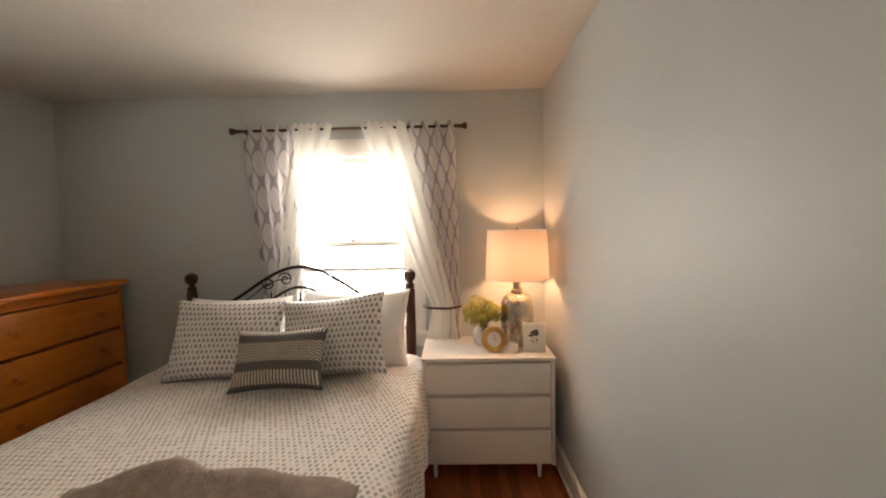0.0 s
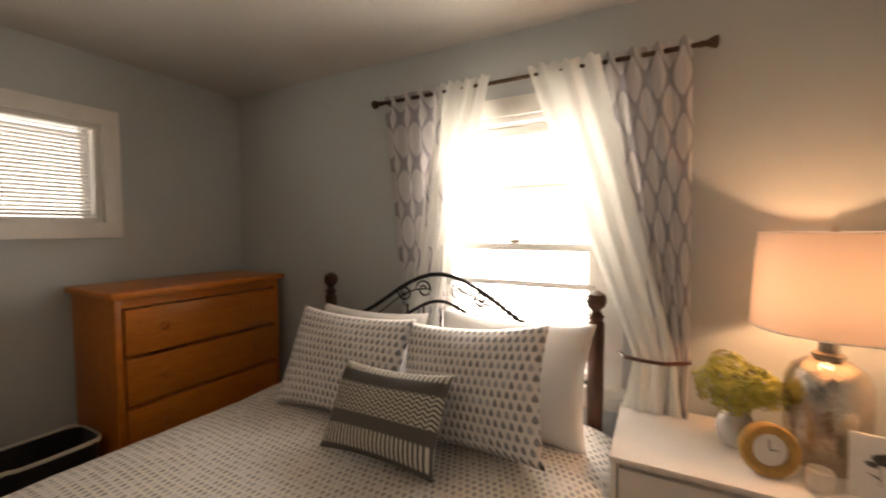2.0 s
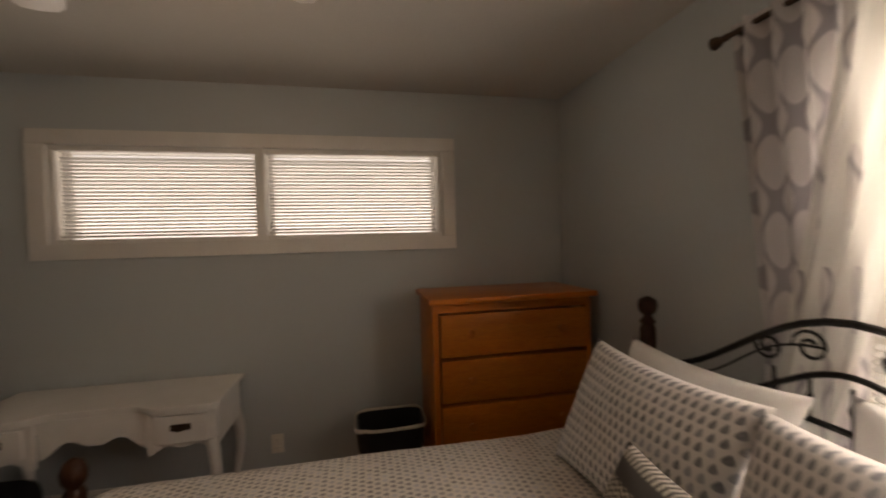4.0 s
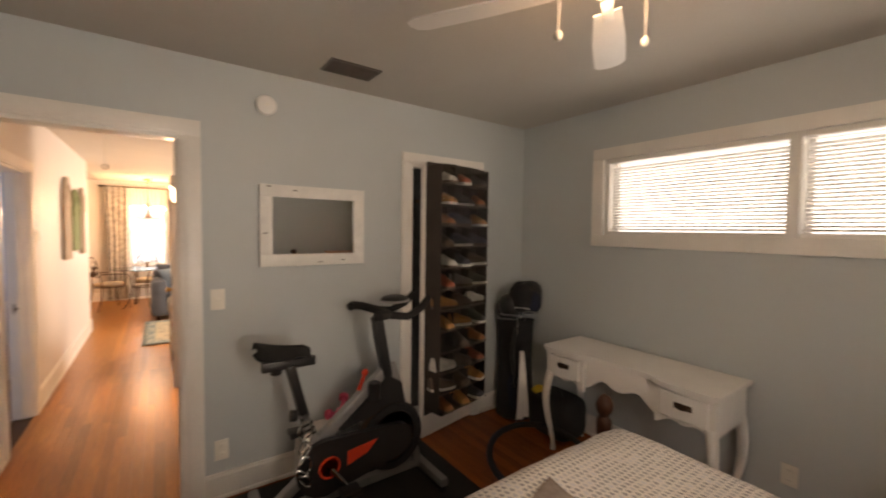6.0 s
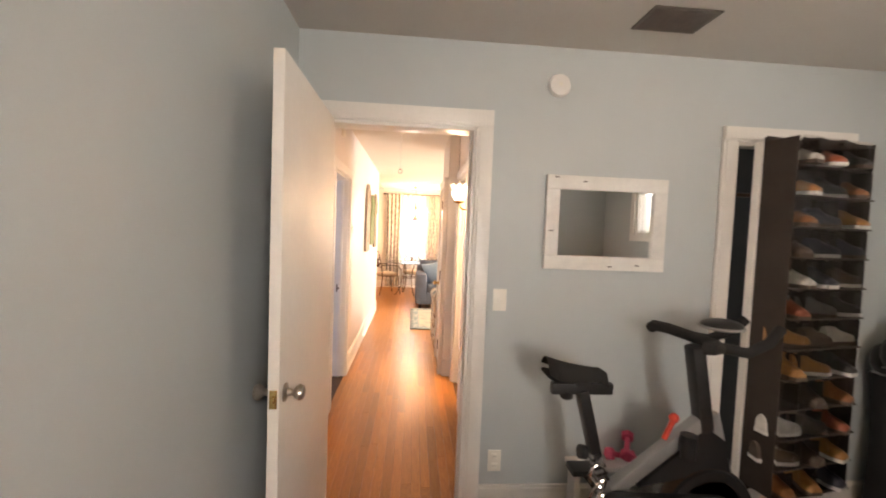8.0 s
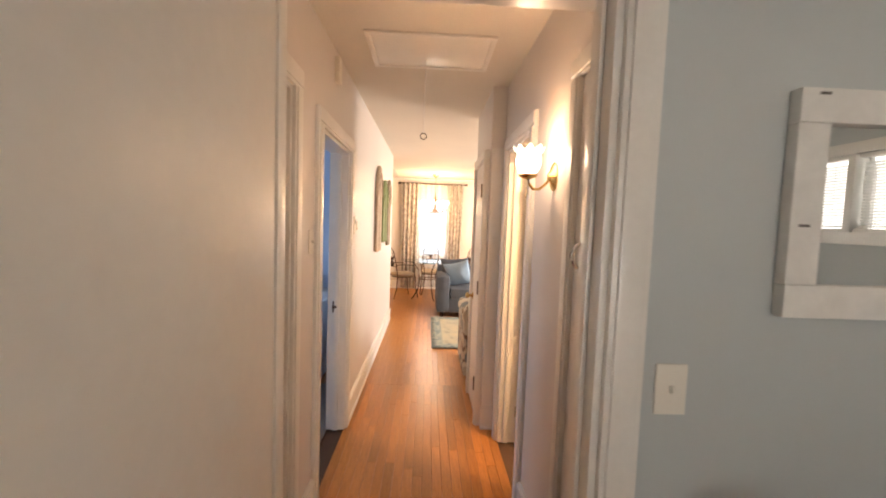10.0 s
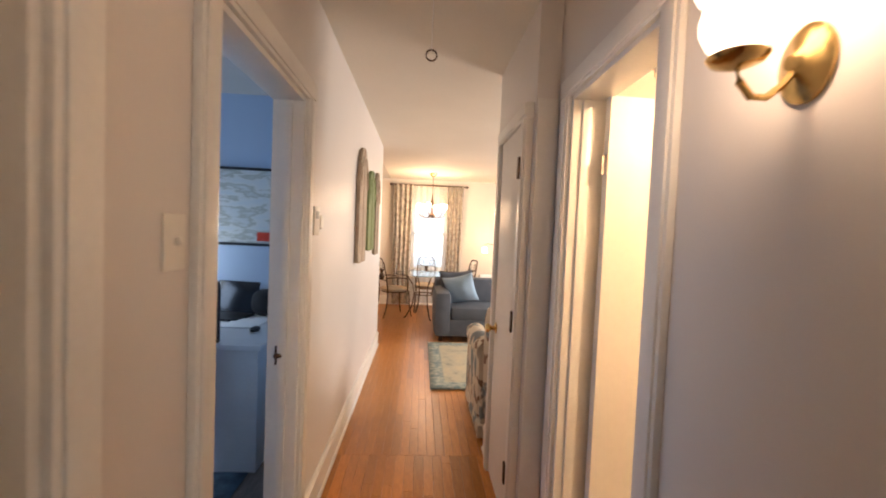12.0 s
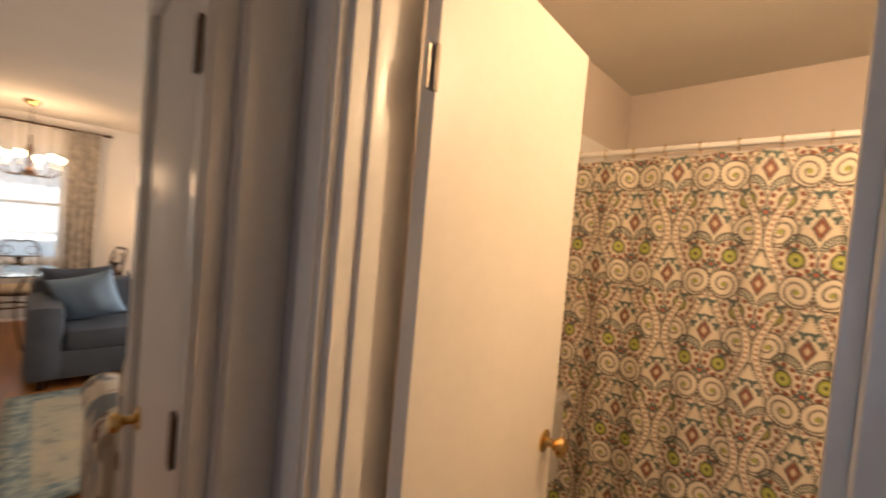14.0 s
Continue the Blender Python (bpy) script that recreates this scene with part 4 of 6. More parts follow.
# ---- curtains ----
rod = thing("curtain_rod", "dark metal curtain rod with flared end caps", "curtain rod")
part("rod", G().bar((-2.10, -0.09, 2.205), (-0.60, -0.09, 2.205), 0.010, 12), bronze_mat, rod)
for x, s in ((-2.10, -1), (-0.60, 1)):
    part("finial", G().lathe([(0.012, 0), (0.014, 0.01), (0.010, 0.02), (0.022, 0.045), (0.024, 0.06), (0.012, 0.066)], n=14, m=pose(x, -0.09, 2.205, 0, 90 * s, 0)), bronze_mat, rod)
for x in (-2.06, -0.64):
    part("bracket", G().bar((x, -0.09, 2.198), (x, 0.0, 2.17), 0.007), bronze_mat, rod)


def curtain(name, mat, label, top, mid, bottom, z_top, z_mid, z_bot, y, folds, depth, uvw, cat="curtain", nu=70, nv=40, group=""):
    """A hanging cloth: its left and right edge at top, at the tie and at the hem."""
    def edges(t):
        z = z_top + (z_bot - z_top) * t
        tm_ = (z_top - z_mid) / (z_top - z_bot)
        if t < tm_:
            k = t / tm_
            k = k ** 1.05
            return top[0] + (mid[0] - top[0]) * k, top[1] + (mid[1] - top[1]) * k, z
        k = (t - tm_) / (1 - tm_) if tm_ < 1 else 0
        return mid[0] + (bottom[0] - mid[0]) * k, mid[1] + (bottom[1] - mid[1]) * k, z

    def fn(s, t):
        a, b, z = edges(t)
        squeeze = (b - a) / (top[1] - top[0])
        yy = y + depth * (0.75 + 0.25 * squeeze) * math.sin(2 * math.pi * folds * s + 0.8 * noise.noise(Vector((s * 3, t * 2, y * 9))))
        yy += 0.008 * noise.noise(Vector((s * 6, t * 5, 5.0)))
        if t < 0.03:
            z += 0.008 * math.sin(2 * math.pi * folds * 2 * s)
        return (a + (b - a) * s, yy, z)
    g = G().sheet(fn, nu, nv, lambda s, t: (s * uvw, t * (z_top - z_bot)))
    return solid(name, g, mat, label, cat, smooth=180, group=group)


curtain("patterned_curtain", trellis_mat, "white curtain with grey trellis print", (-2.09, -1.72), (-1.98, -1.70), (-1.98, -1.72), 2.235, 1.2, 0.75, -0.088, 4, 0.026, 0.62, group="bedroom curtains")
curtain("patterned_curtain", trellis_mat, "white curtain with grey trellis print", (-0.98, -0.62), (-0.72, -0.60), (-0.74, -0.60), 2.235, 0.97, 0.74, -0.088, 4, 0.026, 0.62, group="bedroom curtains")
curtain("sheer_curtain", sheer_mat, "white sheer curtain drawn aside", (-1.72, -1.45), (-1.94, -1.76), (-1.96, -1.78), 2.24, 0.97, 0.74, -0.108, 3, 0.011, 0.5, group="bedroom curtains")
curtain("sheer_curtain", sheer_mat, "white sheer curtain drawn aside", (-1.265, -0.955), (-0.80, -0.645), (-0.84, -0.62), 2.24, 0.97, 0.74, -0.108, 3, 0.011, 0.5, group="bedroom curtains")
solid("curtain_tieback", G().tube([(-0.855, -0.10, 0.975), (-0.83, -0.142, 0.970), (-0.76, -0.148, 0.966), (-0.68, -0.142, 0.963), (-0.60, -0.10, 0.968), (-0.60, -0.02, 0.97)], 0.008), walnut_mat, "dark brown cord tieback round the curtain", "tieback")

# ---- nightstand and what stands on it ----
ns = thing("nightstand", "white three-drawer nightstand on slim legs", "nightstand")
part("top", G().box((-0.85, -0.525, 0.722), (-0.055, -0.03, 0.742), 0.003), white_mat, ns)
part("carcass", G().box((-0.845, -0.505, 0.085), (-0.06, -0.035, 0.105), 0.002).box((-0.845, -0.52, 0.085), (-0.825, -0.035, 0.721), 0.002).box((-0.08, -0.52, 0.085), (-0.06, -0.035, 0.721), 0.002).box((-0.825, -0.05, 0.105), (-0.08, -0.035, 0.721)), white_mat, ns)
for k in range(3):
    z0 = 0.108 + k * 0.205
    dr = part("drawer", G().box((-0.822, -0.512, z0), (-0.083, -0.06, z0 + 0.183), 0.003), white_mat, ns)
    part("grip_rail", G().box((-0.822, -0.500, z0 + 0.184), (-0.083, -0.47, z0 + 0.199), 0.002), speckled("grip_grey", (0.55, 0.53, 0.51), 0.4), dr)
for x in (-0.78, -0.15):
    for y in (-0.49, -0.08):
        part("leg", G().lathe([(0.010, 0), (0.015, 0.086)], (x, y, 0), 12), white_mat, ns)

tl = thing("table_lamp", "lit table lamp with hammered silver base and drum shade", "lamp", (-0.232, -0.24, 0.742))
part("base", G().lathe([(0.085, 0), (0.090, 0.01), (0.100, 0.03), (0.108, 0.10), (0.110, 0.20), (0.107, 0.27), (0.092, 0.31), (0.060, 0.335), (0.040, 0.345)], n=36), hammered, tl, "hammered mercury glass base")
part("neck", G().lathe([(0.040, 0.345), (0.042, 0.36), (0.026, 0.365), (0.026, 0.415), (0.034, 0.42), (0.034, 0.44), (0.012, 0.45), (0.012, 0.50)], n=20), nickel_mat, tl)
shade_g = G()
R0, R1 = 0.205, 0.190
for i, z in enumerate((0.437, 0.52, 0.60, 0.68, 0.748)):
    r = R0 + (R1 - R0) * i / 4
    for k in range(40):
        shade_g.v.append((r * math.cos(k * tp / 40), r * math.sin(k * tp / 40), z))
        shade_g.uv.append((0, 0))
for i in range(4):
    for k in range(40):
        shade_g.f.append((i * 40 + k, i * 40 + (k + 1) % 40, (i + 1) * 40 + (k + 1) % 40, (i + 1) * 40 + k))
sh = part("shade", shade_g, shade_mat, tl, "warm linen drum shade", 180)
for r, z in ((R0, 0.437), (R1, 0.748)):
    part("rim", G().tube([(r * math.cos(k * tp / 36), r * math.sin(k * tp / 36), z) for k in range(36)], 0.0025, 6, True), white_cloth, sh)
part("bulb", G().blob((0, 0, 0.555), (0.028, 0.028, 0.036), 12), bulb_mat, tl).visible_shadow = False
part("spider", G().bar((-R1, 0, 0.735), (R1, 0, 0.735), 0.002, 6).lathe([(0.005, 0.73), (0.012, 0.75), (0.004, 0.766)], n=10), nickel_mat, tl)

vase = thing("flower_vase", "pearly vase holding yellow-green hydrangea heads", "vase", (-0.47, -0.25, 0.742))
part("vase_body", G().lathe([(0.030, 0), (0.045, 0.015), (0.058, 0.05), (0.056, 0.09), (0.036, 0.125), (0.030, 0.14), (0.038, 0.155), (0.034, 0.155), (0.026, 0.14)], n=24), ceramic_mat, vase)
rnd = random.Random(5)
petal = []
for hx, hy, hz, hr in ((-0.06, -0.02, 0.215, 0.075), (0.04, -0.04, 0.225, 0.075), (0.085, 0.01, 0.20, 0.06), (-0.02, 0.04, 0.25, 0.07), (-0.02, -0.06, 0.19, 0.06)):
    g = G()
    for _ in range(90):
        d = Vector((rnd.gauss(0, 1), rnd.gauss(0, 1), rnd.gauss(0.2, 1))).normalized()
        c = Vector((hx, hy, hz)) + d * hr * rnd.uniform(0.75, 1.05)
        q = d.to_track_quat("Z", "Y")
        for k in range(4):
            a0 = k * math.pi / 2 + rnd.random() * 0.4
            w = rnd.uniform(0.010, 0.015)
            pts = [(0, 0, 0), (w * math.cos(a0 - 0.5), w * math.sin(a0 - 0.5), 0.003), (w * 1.3 * math.cos(a0), w * 1.3 * math.sin(a0), 0.0), (w * math.cos(a0 + 0.5), w * math.sin(a0 + 0.5), 0.003)]
            g.add([c + q @ Vector(p) for p in pts], [(0, 1, 2, 3)])
    g.bar((hx * 0.2, hy * 0.2, 0.10), (hx, hy, hz), 0.004, 6)
    part("flower_head", g, leaf_mat, vase, "", None)

clk = thing("desk_clock", "small round clock in a gold wooden ring", "clock", (-0.405, -0.40, 0.742))
CM = pose(0, 0, 0.078, 78, 0, 12)
part("ring", G().lathe([(0.046, -0.016), (0.074, -0.018), (0.080, -0.010), (0.080, 0.010), (0.072, 0.018), (0.048, 0.014), (0.046, -0.016)], n=36, m=CM), clockwood_mat, clk)
part("dial", G().lathe([(0.047, 0.0), (0.047, 0.004)], n=30, m=CM), paper_mat, clk, "pale clock face")
part("hour_mark", G().box((-0.0015, -0.004, 0.0045), (0.0015, 0.030, 0.006), 0, CM).box((-0.0015, -0.002, 0.0045), (0.022, 0.001, 0.006), 0, CM), ink_mat, clk)
part("foot", G().box((-0.03, -0.015, 0), (0.03, 0.035, 0.006), 0.002), clockwood_mat, clk)

can = thing("candle_glass", "small white candle in a glass", "candle", (-0.29, -0.42, 0.742))
part("glass", G().lathe([(0.027, 0), (0.030, 0.004), (0.031, 0.058), (0.028, 0.058), (0.027, 0.042)], n=20), wax_mat, can)
part("wick", G().bar((0, 0, 0.04), (0.001, 0, 0.05), 0.001, 5), ink_mat, can)

pf = thing("picture_card", "white framed flower sketch leaning upright", "picture", (-0.16, -0.42, 0.742), -8)
PM = pose(0, 0, 0, -8, 0, 0)
part("frame", G().box((-0.066, -0.008, 0.0), (0.066, 0.008, 0.178), 0.003, PM), paper_mat, pf)
ink = G()
for cx, cz, r in ((0.005, 0.115, 0.022), (-0.02, 0.10, 0.012), (0.012, 0.128, 0.012)):
    ink.prism([(cx + r * (1 + 0.35 * math.sin(5 * k)) * math.cos(k * tp / 18), cz + r * (1 + 0.35 * math.cos(7 * k)) * math.sin(k * tp / 18)) for k in range(18)], -0.0095, -0.0085, "y")
ink.box((-0.006, -0.0095, 0.045), (-0.004, -0.0085, 0.10)).box((0.010, -0.0095, 0.05), (0.012, -0.0085, 0.10))
ink.prism([(-0.03, 0.075), (-0.006, 0.06), (-0.01, 0.07)], -0.0095, -0.0085, "y").prism([(0.03, 0.085), (0.011, 0.065), (0.013, 0.075)], -0.0095, -0.0085, "y")
part("sketch", moved(ink, PM), ink_mat, pf, "grey ink flower", None)
part("easel_strut", G().box((-0.01, 0.03, 0), (0.01, 0.034, 0.12), 0, pose(0, 0.02, 0, 12, 0, 0)), paper_mat, pf)

# ---- dresser, bin, desk ----
ds = thing("dresser", "orange pine chest of four drawers with wooden knobs", "dresser")
part("top", G().box((-3.47, -1.045, 1.150), (-2.955, -0.065, 1.182), 0.010), pine_mat, ds)
part("carcass", G().box((-3.46, -1.02, 0.09), (-2.995, -0.99, 1.149), 0.002).box((-3.46, -0.12, 0.09), (-2.995, -0.09, 1.149), 0.002).box((-3.46, -0.99, 0.09), (-3.44, -0.12, 1.149)).box((-3.44, -0.99, 0.09), (-3.0, -0.12, 0.11)).box((-3.02, -0.99, 1.10), (-2.997, -0.12, 1.149)), pine_mat, ds)
part("plinth", G().box((-3.46, -1.03, 0.0), (-2.985, -0.08, 0.09), 0.006), pine_mat, ds)
for k in range(4):
    z0 = 0.125 + k * 0.246
    dr = part("drawer", G().box((-3.4, -0.982, z0), (-2.982, -0.128, z0 + 0.228), 0.009), pine_front, ds)
    for y in (-0.82, -0.29):
        part("knob", G().lathe([(0.010, 0), (0.009, 0.012), (0.020, 0.020), (0.022, 0.028), (0.012, 0.036)], n=14, m=pose(-2.982, y, z0 + 0.125, 0, 90, 0)), pine_mat, dr, "round wooden knob")

bn = thing("waste_bin", "black rounded waste bin with a cream liner", "waste bin", (-3.19, -1.25, 0))
def oval(rx, ry, z, n=32): return [(rx * math.copysign(abs(math.cos(k * tp / n)) ** 0.38, math.cos(k * tp / n)), ry * math.copysign(abs(math.sin(k * tp / n)) ** 0.38, math.sin(k * tp / n)), z) for k in range(n)]
g = G()
rings = [oval(0.10, 0.15, 0.0), oval(0.135, 0.195, 0.50), oval(0.128, 0.188, 0.50), oval(0.095, 0.145, 0.01)]
g.add([p for r in rings for p in r], [(i * 32 + k, i * 32 + (k + 1) % 32, (i + 1) * 32 + (k + 1) % 32, (i + 1) * 32 + k) for i in range(3) for k in range(32)] + [tuple(range(31, -1, -1)), tuple(range(96, 128))])
part("tub", g, black_mat, bn)
g = G()
rings = [[(x * 1.0, y * 1.0, z + 0.012 * noise.noise(Vector((x * 30, y * 30, z)))) for x, y, z in r] for r in (oval(0.120, 0.178, 0.24), oval(0.130, 0.190, 0.505), oval(0.139, 0.199, 0.508), oval(0.141, 0.201, 0.490))]
g.add([p for r in rings for p in r], [(i * 32 + k, i * 32 + (k + 1) % 32, (i + 1) * 32 + (k + 1) % 32, (i + 1) * 32 + k) for i in range(3) for k in range(32)])
part("liner", g, speckled("bin_liner", (0.46, 0.42, 0.34), 0.5, 0.1), bn, "thin cream bin liner folded over the rim", 180)

dk = thing("vanity_desk", "white painted vanity desk with scalloped apron and curved legs", "desk", (-3.26, -2.645, 0), 90)
# local: x along the width (towards south is -x), y towards the wall, z up
W2, D2 = 0.535, 0.20
def top_outline(grow):
    pts = []
    n = 40
    for i in range(n + 1):
        s = -1 + 2 * i / n
        bow = 0.030 * math.tanh((abs(s) - 0.42) * 14)
        pts.append((s * (W2 + grow), -D2 - grow - bow + 0.030 * (abs(s) > 0.985)))
    pts += [(W2 + grow, D2), (-W2 - grow, D2)]
    return pts
part("top", G().prism(top_outline(0.022), 0.700, 0.722).prism(top_outline(0.012), 0.690, 0.700), white_mat, dk)
part("side_panel", G().box((-W2, -D2 + 0.02, 0.50), (-W2 + 0.02, D2 - 0.01, 0.69), 0.003), white_mat, dk)
part("side_panel", G().box((W2 - 0.02, -D2 + 0.02, 0.50), (W2, D2 - 0.01, 0.69), 0.003), white_mat, dk)
part("back_panel", G().box((-W2 + 0.02, D2 - 0.025, 0.50), (W2 - 0.02, D2 - 0.01, 0.69)), white_mat, dk)
def apron(x0, x1, zf, y0):
    n = 24
    low = [(x0 + (x1 - x0) * i / n, zf(i / n)) for i in range(n + 1)]
    return G().prism(low + [(x1, 0.69), (x0, 0.69)], y0, y0 + 0.02, "y")
part("centre_apron", apron(-0.23, 0.23, lambda t: 0.575 - 0.030 * math.cos(2 * math.pi * 2 * t) + 0.045 * (1 - abs(2 * t - 1)) ** 2 - 0.03, -D2 + 0.015), white_mat, dk, "scalloped centre apron")
for sx in (-1, 1):
    a, b = sorted((sx * 0.23, sx * (W2 - 0.0)))
    part("drawer_surround", apron(a, b, lambda t: 0.50 + 0.028 * math.sin(math.pi * t) ** 2 - 0.012 * math.cos(4 * math.pi * t), -D2 - 0.012), white_mat, dk)
    dr = part("drawer_front", G().box((min(sx * 0.265, sx * 0.50), -D2 - 0.026, 0.545), (max(sx * 0.265, sx * 0.50), -D2 - 0.010, 0.672), 0.004), white_mat, dk)
    hx = sx * 0.383
    part("pull_plate", G().box((hx - 0.045, -D2 - 0.030, 0.602), (hx + 0.045, -D2 - 0.026, 0.632), 0.003), bronze_mat, dr)
    part("bail_handle", G().tube([(hx - 0.032, -D2 - 0.03, 0.622), (hx - 0.03, -D2 - 0.045, 0.612), (hx, -D2 - 0.047, 0.606), (hx + 0.03, -D2 - 0.045, 0.612), (hx + 0.032, -D2 - 0.03, 0.622)], 0.0035, 6), bronze_mat, dr)
    for y in (-D2 - 0.0, D2 - 0.035):
        pts, rs = [], []
        for i in range(13):
            t = i / 12
            off = 0.022 * math.sin(math.pi * (t * 1.5)) * (1 if t < 0.67 else 1.1)
            pts.append((sx * (W2 - 0.025 + off), y - (off if y < 0 else -off) * 0.8, 0.54 * (1 - t)))
            rs.append(0.030 - 0.016 * t + 0.006 * (t > 0.93))
        part("leg", G().tube(pts, rs, 10), white_mat, dk, "curved cabriole leg")

dk.scale.z, ds.scale.z = 1.04, 1.016

# ---- bedroom: ceiling and walls ----
fan = thing("ceiling_fan", "white four-blade ceiling fan with two pull chains", "ceiling fan", (-1.92, -2.06, 0))
part("canopy", G().lathe([(0.03, 2.40), (0.07, 2.44), (0.075, 2.47)], n=24), white_mat, fan)
part("downrod", G().lathe([(0.012, 2.39), (0.012, 2.42)], n=10), white_mat, fan)
part("motor_housing", G().lathe([(0.03, 2.318), (0.07, 2.322), (0.085, 2.33), (0.11, 2.35), (0.10, 2.385), (0.04, 2.40)], n=28), white_mat, fan)
for k in range(4):
    bm_ = pose(0, 0, 2.315, 0, 0, 31 + 90 * k) @ pose(0, 0, 0, -9, 0, 0)
    out = [(0.17, -0.045), (0.40, -0.062), (0.63, -0.066), (0.665, -0.045), (0.675, 0.0), (0.665, 0.045), (0.63, 0.066), (0.40, 0.062), (0.17, 0.045)]
    bl = part("blade", moved(G().prism(out, -0.003, 0.003), bm_), white_mat, fan)
    part("blade_arm", moved(G().box((0.09, -0.018, -0.010), (0.22, 0.018, -0.003), 0.003), bm_), white_mat, bl)
part("light_bowl", G().lathe([(0.004, 2.284), (0.04, 2.289), (0.06, 2.303), (0.062, 2.32)], n=24), frost_mat, fan, "glowing frosted light bowl").visible_shadow = False
for dx, dy in ((0.10, -0.095), (-0.15, 0.047)):
    g = G()
    for k in range(19):
        g.blob((dx, dy, 2.185 + k * 0.009), (0.0035, 0.0035, 0.0042), 6)
    ch = part("pull_chain", g, wax_mat, fan)
    part("chain_end", G().blob((dx, dy, 2.167), (0.013, 0.013, 0.017), 12), wax_mat, ch)

vt = thing("ceiling_vent", "dark brown louvred ceiling air vent", "air vent")
part("frame", G().box((-1.86, -3.63, 2.462), (-1.56, -3.615, 2.47), 0.002).box((-1.86, -3.455, 2.462), (-1.56, -3.44, 2.47), 0.002).box((-1.86, -3.615, 2.462), (-1.845, -3.455, 2.47), 0.002).box((-1.575, -3.615, 2.462), (-1.56, -3.455, 2.47), 0.002), vent_mat, vt)
for k in range(9):
    y = -3.607 + k * 0.018
    part("louvre", G().box((-1.845, -0.008, -0.001), (-1.575, 0.008, 0.001), 0, pose(0, y, 2.464, 35, 0, 0)), vent_mat, vt)
part("backing", G().box((-1.845, -3.615, 2.468), (-1.575, -3.455, 2.4695)), black_mat, vt)

mr = thing("wall_mirror", "mirror in a distressed white wooden frame", "mirror")
x0, x1, z0, z1, fw = -1.93, -1.275, 1.325, 1.815, 0.072
frame_mat = speckled("distressed_white_wood", (0.76, 0.75, 0.72), 0.55, 0.06, 12, 60, 0.3)
for nm, a, b in (("frame_top", (x0, -3.869, z1 - fw), (x1, -3.838, z1)), ("frame_bottom", (x0, -3.869, z0), (x1, -3.838, z0 + fw)), ("frame_side", (x0, -3.869, z0 + fw), (x0 + fw, -3.840, z1 - fw)), ("frame_side", (x1 - fw, -3.869, z0 + fw), (x1, -3.840, z1 - fw))):
    part(nm, G().box(a, b, 0.004), frame_mat, mr)
for x, z in ((x1 - 0.05, z1 - 0.012), (x1 - 0.2, z1 - 0.03), (x0 + 0.15, z0 + 0.03), (x1 - 0.03, z0 + 0.2), (x0 + 0.3, z0 + 0.02)):
    part("worn_mark", G().box((x - 0.012, -3.8385, z - 0.003), (x + 0.012, -3.8375, z + 0.003)), vent_mat, mr)
part("glass", G().box((x0 + fw, -3.864, z0 + fw), (x1 - fw, -3.856, z1 - fw)), mirror_mat, mr)

sd = thing("smoke_detector", "round white smoke detector on the wall", "smoke detector")
SM = pose(-1.318, -3.869, 2.272, -90, 0, 0)
part("body", G().lathe([(0.058, 0), (0.060, 0.012), (0.052, 0.028), (0.034, 0.034), (0.004, 0.035)], n=30, m=SM), white_mat, sd)
part("test_button", G().lathe([(0.010, 0.033), (0.010, 0.037), (0.002, 0.038)], n=14, m=SM), cream_mat, sd)


def plate(name, m, kind, label, cat):
    """A wall plate; local y points out of the wall."""
    t = thing(name, label, cat)
    t.matrix_world = m
    part("cover", G().box((-0.036, 0, -0.058), (0.036, 0.006, 0.058), 0.003), cream_mat, t)
    if kind == "switch":
        part("toggle", G().box((-0.005, 0.005, -0.010), (0.005, 0.020, 0.006), 0.002, pose(0, 0, 0, 20, 0, 0)), cream_mat, t)
    else:
        for z in (-0.026, 0.026):
            s = part("socket", G().box((-0.016, 0.005, z - 0.014), (0.016, 0.0085, z + 0.014), 0.003), wax_mat, t)
            for x in (-0.006, 0.006):
                part("slot", G().box((x - 0.001, 0.008, z - 0.004), (x + 0.001, 0.0092, z + 0.006)), ink_mat, s)
    return t


plate("light_switch", pose(-1.058, -3.87, 1.15, 0, 0, 0), "switch", "cream light switch beside the bedroom doorway", "light switch")
plate("wall_outlet", pose(-1.068, -3.87, 0.28, 0, 0, 0), "outlet", "cream double outlet above the baseboard", "outlet")
plate("wall_outlet", pose(-3.49, -1.92, 0.29, 0, 0, -90), "outlet", "cream double outlet beside the desk", "outlet")
plate("light_switch", pose(0.06, -4.945, 1.39, 0, 0, 90), "switch", "cream light switch between two hallway doors", "light switch")

# ---- closet door with shoe organiser ----
cd = thing("door_6", "white closet door ajar, carrying a shoe organiser", "door", (-2.90, -3.86, 0), 11, kind="structure")
part("door_leaf", G().box((0.0, -0.035, 0.012), (0.555, 0.0, 2.02), 0.003), door_mat, cd)
org = thing("shoe_organizer", "brown hanging shoe organiser with clear pockets full of shoes", "shoe organizer", (-2.90, -3.86, 0), 11)
part("back_cloth", G().box((0.02, 0.003, 0.18), (0.54, 0.010, 2.045), 0.002), brown_cloth, org)
part("top_flap", G().sheet(lambda s, t: (0.02 + 0.52 * s, 0.012 + 0.17 * t * (0.35 + 0.65 * (1 - s)), 2.05 - 0.05 * t - 0.05 * s * t), 8, 6), brown_cloth, org)
shoe_cols = [(0.30, 0.12, 0.04), (0.03, 0.028, 0.027), (0.42, 0.20, 0.06), (0.10, 0.07, 0.05), (0.62, 0.60, 0.56), (0.16, 0.15, 0.15), (0.34, 0.09, 0.04), (0.05, 0.05, 0.07)]
shoe_mats = [speckled("shoe_leather", c, 0.5, 0.2, 14, 160, 0.25) for c in shoe_cols]
